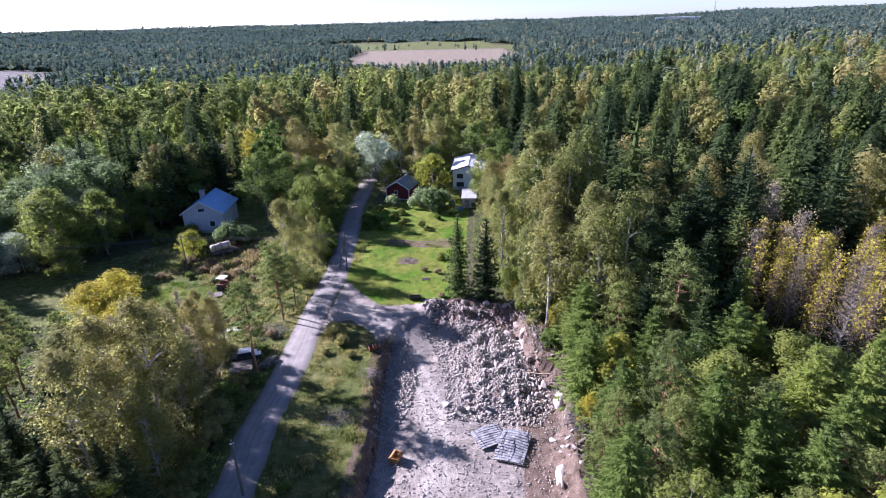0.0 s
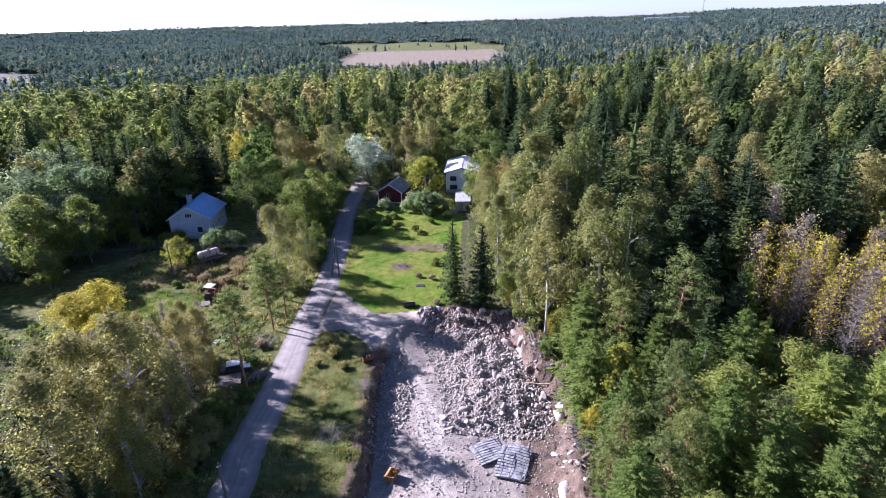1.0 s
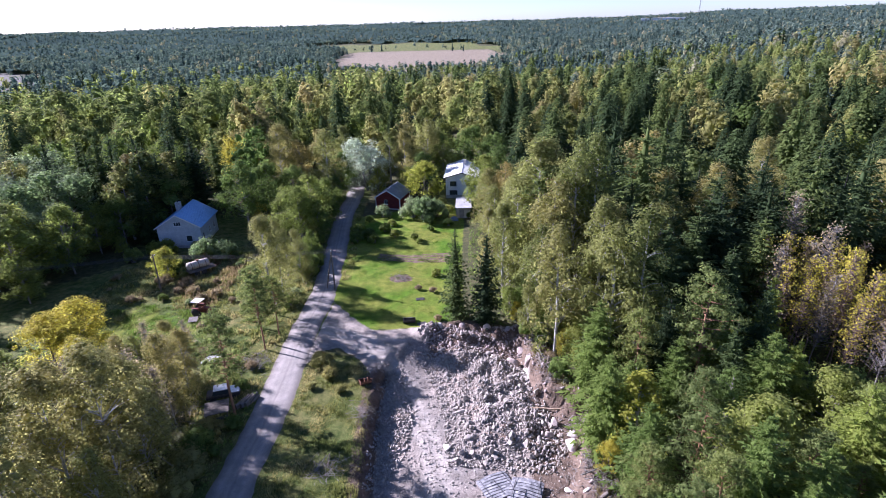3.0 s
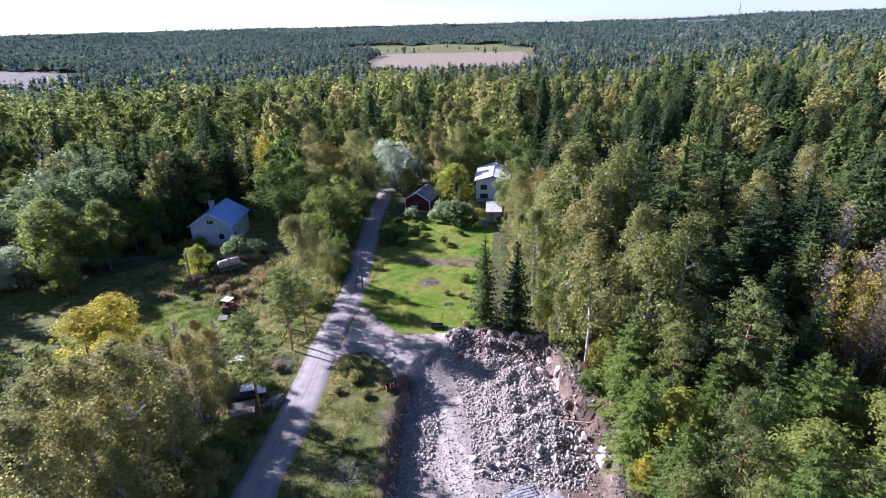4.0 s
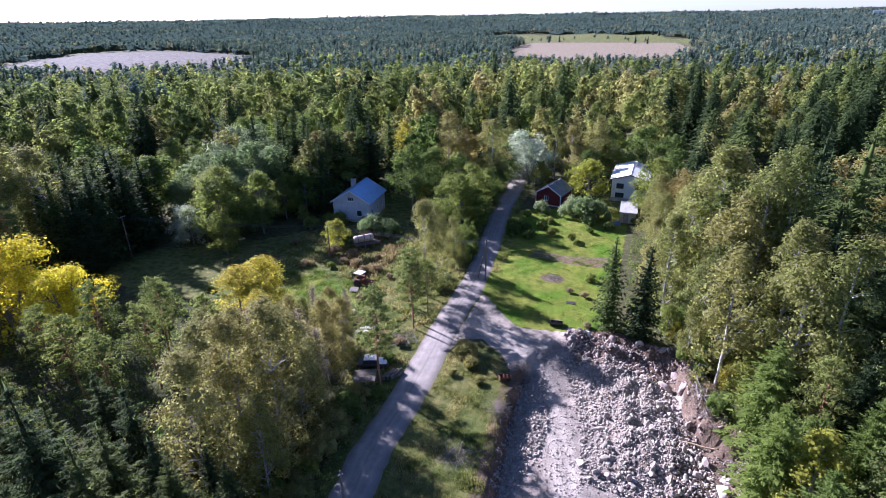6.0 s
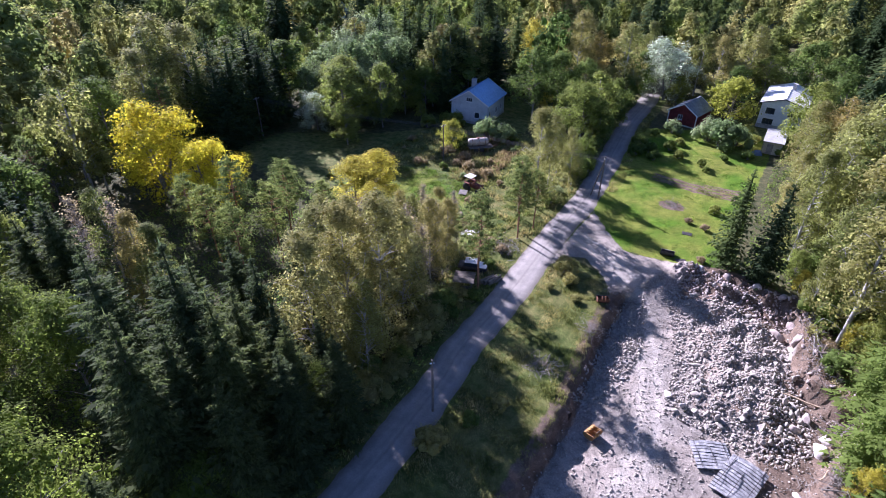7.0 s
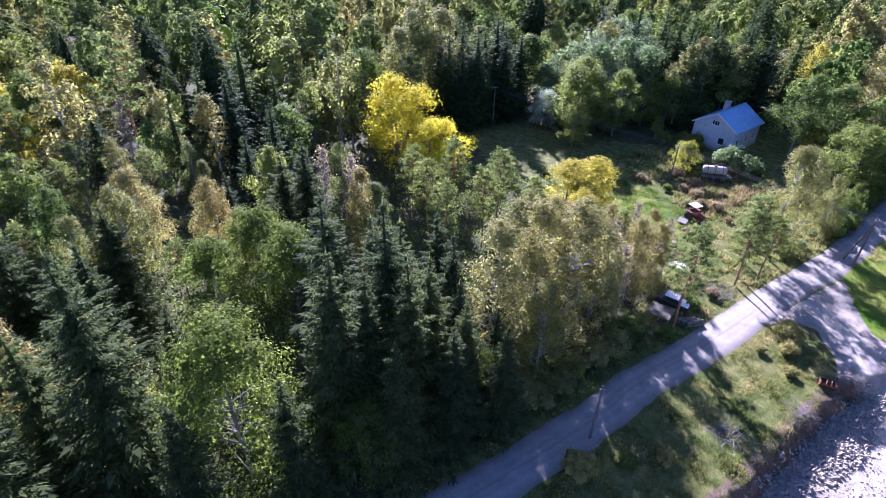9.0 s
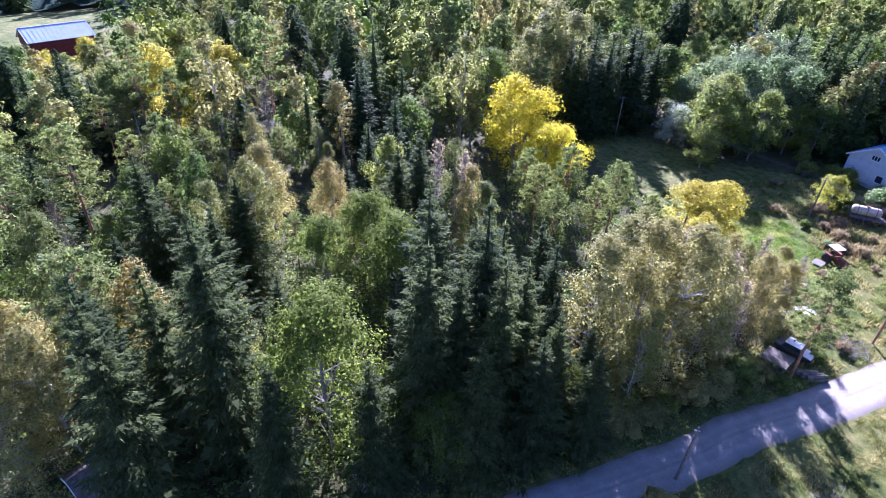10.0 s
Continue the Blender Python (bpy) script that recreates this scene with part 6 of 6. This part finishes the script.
for (ax, ay, az), (bx, by, bz) in zip(POLES, POLES[1:]):
    for k in range(4):
        o = -0.6 + 0.4 * k
        n = 14
        t = np.linspace(0, 1, n)
        p = np.column_stack([ax + (bx - ax) * t, ay + (by - ay) * t + o, az - 0.3 + (bz - az) * t - 0.9 * 4 * t * (1 - t) * 0.6])
        bm = rod(p, 0.018, 4)
        me = bpy.data.meshes.new("wire")
        bm.to_mesh(me)
        bm.free()
        me.materials.append(WIRE)
        tagged(new("overhead_wire", me), "thin dark overhead wire between poles", "wire", "overhead wires")


# ---- huts by the near road, and buildings farther off ----
hut = gable_house("hut", pose(-32.2, -14.4, 0, 0, 0, 35), 3.4, 4.0, 2.2, 1.1, WALL_RED, WOOD_DARK, "small red hut with a weathered board roof under spruces", base=0.2, seam=0.3, over=0.3, trim=TRIM_WHITE, category="hut")
hut2 = gable_house("hut", pose(-27.6, 5.0, 0, 0, 0, 20), 1.9, 2.0, 1.6, 0.7, WOOD_GREY, RUST, "tiny weathered hut with a rusty roof beside the road", base=0.15, seam=0.3, over=0.2, category="hut")
gable_house("house", pose(-174, -50.5, float(ground_z(-174, -50.5)), 0, 0, 30), 9, 15, 5.0, 2.6, WALL_RED, ROOF_PALE, "red house with a pale blue roof beyond the wood", base=0.4, seam=1.0, trim=TRIM_WHITE)
for x, y, a, l in ((-612, 302, 30, 30), (-604, 324, 28, 22), (-541, 322, 50, 10)):
    gable_house("barn", pose(x, y, float(ground_z(x, y)), 0, 0, a), 12 if l > 10 else 7, l, 5, 2.6, WALL_RED, ROOF_WHITE, "red farm barn with a pale metal roof", base=0.4, seam=0, category="barn")


def caravan(x, y, a):
    ob = thing("caravan", pose(x, y, float(ground_z(x, y)), 0, 0, a), "white caravan parked among trees", "caravan")
    part("body", boxes(((4.4, 2.1, 1.9), (0, 0, 1.45)), bevel=0.22), PAINT_WHITE, ob)
    for x0 in (-1.2, 0.9):
        part("window", boxes(((0.9, 0.05, 0.6), (x0, -1.06, 1.7)), bevel=0.01), GLASS, ob)
    for y0 in (-0.95, 0.95):
        part("wheel", lathe([(0.3, -0.1), (0.33, 0), (0.3, 0.1)], 14, "Y"), TYRE, ob).matrix_local = pose(0.1, y0, 0.33)
    part("drawbar", boxes(((1.2, 0.1, 0.08), (2.7, 0, 0.5)), ((0.08, 0.08, 0.5), (3.2, 0, 0.25))), STEEL_DARK, ob)


caravan(-103.5, 1.3, 40)
caravan(-95.5, 23.8, 70)

hall = thing("warehouse", pose(645, 2205, float(ground_z(645, 2205)), 0, 0, -15), "long white warehouse hall on the far hill", "warehouse")
part("wall", boxes(((150, 50, 16), (0, 0, 8)), bevel=0.3), WALL_WHITE, hall)
part("roof", boxes(((153, 53, 1.2), (0, 0, 16.6)), bevel=0.3), ROOF_WHITE, hall)
for k in range(8):
    part("loading_door", boxes(((6, 0.5, 6), (-63 + 18 * k, -25.2, 3.2))), TRIM_DARK, hall)
zm = float(ground_z(856, 2452))
mast = thing("radio_mast", pose(856, 2452, zm), "tall slender radio mast on the horizon", "mast")
for k in range(3):
    a = 2.094 * k
    part("leg", rod([(3 * math.cos(a), 3 * math.sin(a), 0), (0.8 * math.cos(a), 0.8 * math.sin(a), 60)], [0.35, 0.25], 6), STEEL_DARK, mast)
part("bracing", boxes(*[((5 - 0.6 * k, 0.3, 0.3), (0, 0, 6 + 8 * k), turned(60 * k)) for k in range(7)]), STEEL_DARK, mast)
for k, (x, y, a) in enumerate(((-416, 1760, 20), (-111, 1720, -10), (-292, 1960, 40), (-60, 1690, 70), (-330, 1700, 5), (-180, 1830, 0))):
    gable_house("farmhouse", pose(x, y, float(ground_z(x, y)), 0, 0, a), 10, 16, 5, 3, WALL_WHITE if k % 2 else WALL_RED, ROOF_DARK if k % 3 else ROOF_WHITE, "farmhouse beyond the stubble field", base=0.4, seam=0, category="house")


# ---- stones: large ones on their own, the rest as loose rubble ----
def stone_shape(seed, fine):
    """A broken stone: a coarse ball split along flat planes into a shard."""
    r = np.random.default_rng(seed)
    bm = bmesh.new()
    bmesh.ops.create_icosphere(bm, subdivisions=2 if fine else 1, radius=1)
    v = np.array([p.co for p in bm.verts])
    f = np.array([[p.index for p in q.verts] for q in bm.faces])
    bm.free()
    v = v * r.uniform(0.85, 1.2, (len(v), 1)) if not fine else v
    for k in range(11):
        n = units(r, 1)[0]
        over = np.maximum(v @ n - r.uniform(0.3, 0.7), 0)
        v = v - over[:, None] * n
    v = v * np.array([r.uniform(1.0, 1.7), r.uniform(0.8, 1.2), r.uniform(0.55, 0.95)])
    return v + r.normal(0, 0.02, v.shape), f


def chip_shape(seed):
    """A small chip of eight faces."""
    r = np.random.default_rng(seed)
    v = np.array([(1, 0, 0), (-1, 0, 0), (0, 1, 0), (0, -1, 0), (0, 0, 0.8), (0, 0, -0.8)]) * r.uniform(0.6, 1.3, (6, 1)) + r.normal(0, 0.15, (6, 3))
    return v, np.array([(0, 2, 4), (2, 1, 4), (1, 3, 4), (3, 0, 4), (2, 0, 5), (1, 2, 5), (3, 1, 5), (0, 3, 5)])


def places(poly, n, seed):
    r = np.random.default_rng(seed)
    xs, ys = [p[0] for p in poly], [p[1] for p in poly]
    x, y = r.uniform(min(xs), max(xs), n * 5), r.uniform(min(ys), max(ys), n * 5)
    k = np.flatnonzero(signed(poly, x, y) < 0)[:n]
    return x[k], y[k], r


def loose(name, label, rows, material, seed, category="rubble", chips=False):
    """Many stones as one heap: rows of x, y, size."""
    r = np.random.default_rng(seed)
    shapes = [chip_shape(seed + k) if chips else stone_shape(seed + k, False) for k in range(8)]
    pieces = []
    for k, (x, y, s) in enumerate(rows):
        v, f = shapes[k % 8]
        q = np.array(Euler(r.uniform(0, 6.28, 3)).to_matrix())
        pieces.append((v * s @ q.T + (x, y, float(ground_z(x, y)) + s * 0.25), f))
    tagged(new(name, raw(name, *joined(pieces), material)), label, category, kind="stuff")


pile = thing("rubble_pile", pose(1, 54, 0), "heap of blasted pale grey granite blocks in the pit", "rubble")
SHAPES = [raw("stone", *stone_shape(200 + k, True), STONE) for k in range(12)]


def block(x, y, s, r, mesh, parent, sink=0.2, name="stone"):
    ob = new(name, mesh)
    ob.parent = parent
    z = float(ground_z(x, y)) + s * sink
    ob.matrix_basis = (parent.matrix_basis.inverted() if parent else Matrix()) @ Matrix.LocRotScale((x, y, z), Euler(r.uniform(0, 6.28, 3)), (s, s, s))
    return ob


x, y, r = places(HEAP, 260, 71)
for k in np.flatnonzero(y < 62.3 + 0.4 * np.sin(x)):
    block(x[k], y[k], 0.22 + 0.36 * r.random() ** 2.2, r, SHAPES[k % 12], pile)
x, y, r = places([(-8, 63.5), (-7, 67), (5.6, 66.4), (6.4, 63.4)], 34, 72)
for k in range(len(x)):
    block(x[k], y[k], 0.2 + 0.3 * r.random() ** 2, r, SHAPES[k % 12], pile)
x, y, r = places([(-9, 61.6), (-3, 62.6), (5.0, 62), (6.6, 57), (8.2, 52), (9.6, 46), (7.5, 42.6), (-3.2, 43.2), (-3.8, 50), (-6, 57)], 5200, 73)
loose("rubble", "loose broken grey stones of the blasted heap", list(zip(x, y, 0.07 + 0.2 * r.random(len(x)) ** 2)), STONE, 300)
x, y, r = places(LEFT_STONES, 1300, 74)
loose("rubble", "broken grey stones along the pit edge", list(zip(x, y, 0.1 + 0.2 * r.random(len(x)) ** 1.6)), STONE, 320)
x, y, r = places(PIT, 13000, 75)
loose("gravel_stones", "small grey stones scattered over the gravel floor", list(zip(x, y, 0.03 + 0.12 * r.random(len(x)) ** 2.5)), STONE, 340, chips=True)
x, y, r = places(TRACK, 1200, 79)
loose("gravel_stones", "small stones along the gravel track", list(zip(x, y, 0.02 + 0.05 * r.random(len(x)) ** 2.5)), STONE, 350, chips=True)
x, y, r = places([(-9, 62.6), (-8, 67.4), (7, 67), (7, 62.6)], 900, 88)
loose("bank_stones", "brown earthy stones and clods on the spoil ridge", list(zip(x, y, 0.08 + 0.26 * r.random(len(x)) ** 2)), STONE_DARK, 365)
x, y, r = places([(5.5, 66), (8.5, 66), (9.5, 56), (14, 52), (13, 44), (11, 34), (9.5, 36), (11, 46), (7, 56)], 260, 76)
loose("bank_stones", "earthy stones along the dug bank", list(zip(x, y, 0.08 + 0.3 * r.random(len(x)) ** 2.5)), STONE_DARK, 360)
x, y, r = places([(-41.5, 58.2), (-38.5, 60), (-38, 62), (-41, 62)], 50, 77)
loose("stone_heap", "heap of field stones in the grass", list(zip(x, y, 0.15 + 0.3 * r.random(len(x)))), STONE_DARK, 380)

r = np.random.default_rng(78)
for x, y, s, sc in ((9.9, 46.2, 1.25, (0.55, 1.15, 1.3)), (9.2, 34.6, 1.35, (0.7, 1.75, 0.9)), (8.5, 31.2, 1.2, (0.7, 1.2, 0.8)), (10.2, 48.2, 0.7, (0.7, 1, 1)), (9.0, 40.5, 0.5, (1, 1, 0.8)), (7.6, 65.3, 0.6, (1, 1, 0.8)), (9.6, 38.2, 0.4, (1, 1, 0.8)), (10.1, 38.7, 0.34, (1.2, 1, 0.8)), (9.9, 37.5, 0.3, (1, 1.2, 0.8)), (9.3, 37.8, 0.26, (1, 1, 0.8))):
    me = raw("boulder", *stone_shape(int(x * 31), True), STONE_PALE)
    ob = new("boulder", me)
    ob.matrix_world = Matrix.LocRotScale((x, y, float(ground_z(x, y)) + 0.3 * s), Euler((0.2, 0.1, x)), (s * sc[0], s * sc[1], s * sc[2]))
    tagged(ob, "large pale boulder set in the dug earth bank", "boulder", "boulders")
for k, (x, y, s) in enumerate(((5.8, 63.5, 0.8), (4.6, 61.2, 0.9), (6.4, 60.2, 0.75), (-5.5, 66.6, 0.55), (-2.4, 67, 0.65), (1, 66.8, 0.55), (3.8, 66.6, 0.7), (8.6, 50, 0.8), (7.9, 48, 0.7), (-3.2, 45.6, 0.6), (-1.6, 44.8, 0.55))):
    me = raw("boulder", *stone_shape(500 + k, True), STONE_DARK if k < 9 and k not in (3, 5) else STONE_PALE)
    ob = new("boulder", me)
    ob.matrix_world = Matrix.LocRotScale((x, y, float(ground_z(x, y)) + 0.2 * s), Euler((k, 0.4 * k, k * 2.0)), (s, s, s))
    tagged(ob, "rough boulder on the edge of the pit", "boulder", "boulders")

log(pose(9.0, 52.3, float(ground_z(9.0, 52.3)) + 0.35, 0, 0, 1), 6.0, 0.09, "long thin felled stem across the bank", WOOD_FRESH, 91)
for k, (x, y, a, ln) in enumerate(((7.9, 60.2, 105, 4), (8.6, 58.6, 80, 4.5), (8.3, 57.0, 120, 3.5), (9.4, 59.6, 60, 3.8), (7.6, 58.2, 95, 3), (9.8, 57.4, 140, 3), (10.8, 40.4, 30, 2.5), (10.4, 43.5, 70, 2.8), (-15.2, 40.6, 70, 2.0), (-14.6, 41.2, 100, 1.6))):
    log(pose(x, y, float(ground_z(x, y)) + 0.18 + 0.05 * (k % 3), 0, -6 + 4 * (k % 4), a), ln, 0.06, "thin felled stem lying on the bank", WOOD_FRESH if k % 2 else BARK_GREY, 100 + k)


def stump(x, y, size, turn, label, seed):
    """A torn-up stump on its side: a short bole, a plate of earth and many broken roots."""
    r = np.random.default_rng(seed)
    ob = thing("tree_stump", pose(x, y, float(ground_z(x, y)) + 0.35 * size, 20, -8, turn), label, "stump", "torn-up stumps")
    part("bole", rod([(0, 0, 0), (0.5 * size, 0.05, 0.1), (1.1 * size, 0.0, 0.28)], [0.26 * size, 0.2 * size, 0.18 * size], 9), BARK_SPRUCE, ob)
    clod = [(v * (0.3, 0.62, 0.5) * size, f) for v, f in [stone_shape(seed, True)]]
    part("earth_clod", raw("earth_clod", *joined(clod), STONE_DARK), None, ob, "brown earth held by the roots")
    rows = []
    for k in range(26):
        a = r.uniform(0, 6.283)
        d = np.array([r.uniform(-0.5, 0.15), math.cos(a), math.sin(a)]) * size * r.uniform(0.6, 1.15)
        rows.append(tube([d * 0.15, d * 0.6 + r.normal(0, 0.09, 3) * size, d + r.normal(0, 0.14, 3) * size], [0.07 * size, 0.04 * size, 0.012], 5))
    part("roots", raw("roots", *joined(rows), BARK_BROWN), None, ob, "red-brown broken roots")


for k, (a, b, c, d) in enumerate(((10.6, 36.6, 1.1, 40), (11.5, 38.4, 0.9, 150), (11.0, 34.8, 0.8, 260), (8.0, 57.2, 0.8, 20), (11.4, 50.2, 0.9, 200))):
    stump(a, b, c, d, "torn-up tree stump with red-brown roots on the bank", 700 + k)


def twig_pile(x, y, w, n, seed, label):
    r = np.random.default_rng(seed)
    rows = []
    for k in range(n):
        c = np.array([x, y, 0]) + r.normal(0, 1, 3) * (w, w, 0)
        c[2] = float(ground_z(c[0], c[1])) + abs(r.normal(0, 0.25))
        d = units(r, 1)[0] * (1, 1, 0.35) * r.uniform(0.4, 1.1)
        rows.append(tube([c - d, c + r.normal(0, 0.06, 3), c + d], [0.025, 0.02, 0.01], 3))
    tagged(new("brush_pile", raw("brush_pile", *joined(rows), BARK_GREY)), label, "brushwood", kind="stuff")


for k, (a, b) in enumerate(((8.4, 55.2), (7.6, 62.0), (11.4, 49.6), (12.2, 44.8), (11.6, 39.2), (12.2, 36.4), (-12.2, 48.6), (-12.0, 57.0))):
    twig_pile(a, b, 0.9, 110, 150 + k, "roots and broken branches in the dug earth")
twig_pile(8.6, 58.5, 1.0, 160, 131, "tangle of cut branches on the bank")
twig_pile(-28.6, 57.4, 1.1, 180, 132, "dark tangle of brushwood under the pines")
twig_pile(-33.0, 47.8, 1.3, 160, 133, "tangle of bare twigs beside the lean-to")
twig_pile(10.6, 41.5, 1.0, 120, 134, "cut branches and roots on the bank")
twig_pile(-13.4, 82.6, 0.6, 50, 135, "small heap of dry branches on the burnt patch")
twig_pile(-14.4, 40.0, 0.9, 90, 136, "roots and twigs on the crumbling verge")


# ---- grass and weeds ----
def grass(name, label, poly, n, lo, hi, seed, stops, skip=()):
    """Tufts of blades over a stretch of ground."""
    x, y, r = places(poly, n, seed)
    keep = road_off(x, y) > 2.3
    for q in skip:
        keep &= signed(q, x, y) > 0.3
    x, y = x[keep], y[keep]
    blades = 5
    X, Y = np.repeat(x, blades), np.repeat(y, blades)
    X, Y = X + r.normal(0, 0.12, X.size), Y + r.normal(0, 0.12, X.size)
    h = r.uniform(lo, hi, X.size) * (0.7 + 0.5 * waves(X, Y, 5, seed))
    h = np.maximum(h, lo * 0.5)
    a = r.uniform(0, 6.283, X.size)
    z = ground_z(X, Y)
    lean = np.column_stack([np.cos(a), np.sin(a), 0 * a]) * (h * r.uniform(0.1, 0.6, X.size))[:, None]
    base = np.column_stack([X, Y, z - 0.03])
    side = np.column_stack([-np.sin(a), np.cos(a), 0 * a]) * (0.02 + 0.09 * h)[:, None]
    tip = base + lean + np.column_stack([0 * a, 0 * a, h])
    v = np.stack([base - side, base + side, tip], 1).reshape(-1, 3)
    me = raw(name, v, np.arange(len(v)).reshape(-1, 3), leafy(name + "_blades", stops, True, 0.3))
    t = me.attributes.new("tint", "FLOAT", "POINT")
    t.data.foreach_set("value", np.repeat(np.clip(0.5 + 0.45 * waves(X, Y, 7, seed + 1) + r.normal(0, 0.12, X.size), 0, 1), 3).astype(np.float32))
    tagged(new(name, me), label, "grass", kind="stuff")


BANK = [(0.0, (0.14, 0.105, 0.06)), (0.6, (0.25, 0.185, 0.1)), (1.0, (0.2, 0.2, 0.07))]
DRY = [(0.0, (0.105, 0.13, 0.035)), (0.45, (0.2, 0.2, 0.06)), (1.0, (0.36, 0.3, 0.14))]
LUSH = [(0.0, (0.075, 0.15, 0.008)), (0.6, (0.105, 0.18, 0.014)), (1.0, (0.17, 0.19, 0.035))]
grass("verge_grass", "tall uneven green and straw-coloured verge grass", VERGE, 12000, 0.08, 0.32, 141, DRY, [PIT, TRACK])
grass("bank_grass", "dead brown grass and roots on the dug bank", [(6.4, 66), (10.5, 66), (11, 57), (15, 52), (14, 44), (13, 33), (10.6, 35), (11.2, 45), (12.4, 51), (8.4, 54.5), (7, 58)], 2600, 0.1, 0.45, 146, BANK)
grass("weeds", "tall dead brown weeds round the old tractor and trailer", [(-47, 71), (-41, 71), (-41, 78), (-43, 90), (-50, 90), (-52, 84), (-51, 78)], 800, 0.4, 1.0, 147, BANK)
grass("meadow_grass", "tall rough meadow grass and weeds", [(-26.5, 40), (-26.5, 55), (-27.4, 80), (-30, 92), (-46, 96), (-62, 92), (-66, 70), (-56, 60), (-45, 60), (-37, 54), (-31, 44)], 11000, 0.2, 0.6, 142, DRY, [SUN_PATCH])
# greener blades where the sunlight on the meadow is coloured in
grass("meadow_grass", "meadow grass coloured brighter green for a patch of sunlight", SUN_PATCH, 3500, 0.15, 0.45, 148, [(0.0, (0.085, 0.14, 0.02)), (0.6, (0.14, 0.18, 0.04)), (1.0, (0.24, 0.22, 0.08))])
grass("lawn_grass", "short bright green lawn grass", LAWN, 9000, 0.05, 0.16, 143, LUSH, [TRACK, TILLED])
grass("tilled_weeds", "pale weeds in a tilled garden strip", TILLED, 700, 0.1, 0.25, 144, DRY)
edge = [(q[0] - 4.2, q[1]) for q in LINE[::6] if -10 < q[1] < 128]
edge = edge + [(q[0] - 1.6, q[1]) for q in LINE[::6] if -10 < q[1] < 128][::-1]
grass("roadside_grass", "dry grass along the road's edge", edge, 3200, 0.12, 0.4, 145, DRY)
edge = [(q[0] + 1.6, q[1]) for q in LINE[::6] if 76 < q[1] < 128]
edge = edge + [(q[0] + 4.0, q[1]) for q in LINE[::6] if 76 < q[1] < 128][::-1]
grass("roadside_grass", "rough grass between road and lawn", edge, 1800, 0.12, 0.4, 146, DRY)
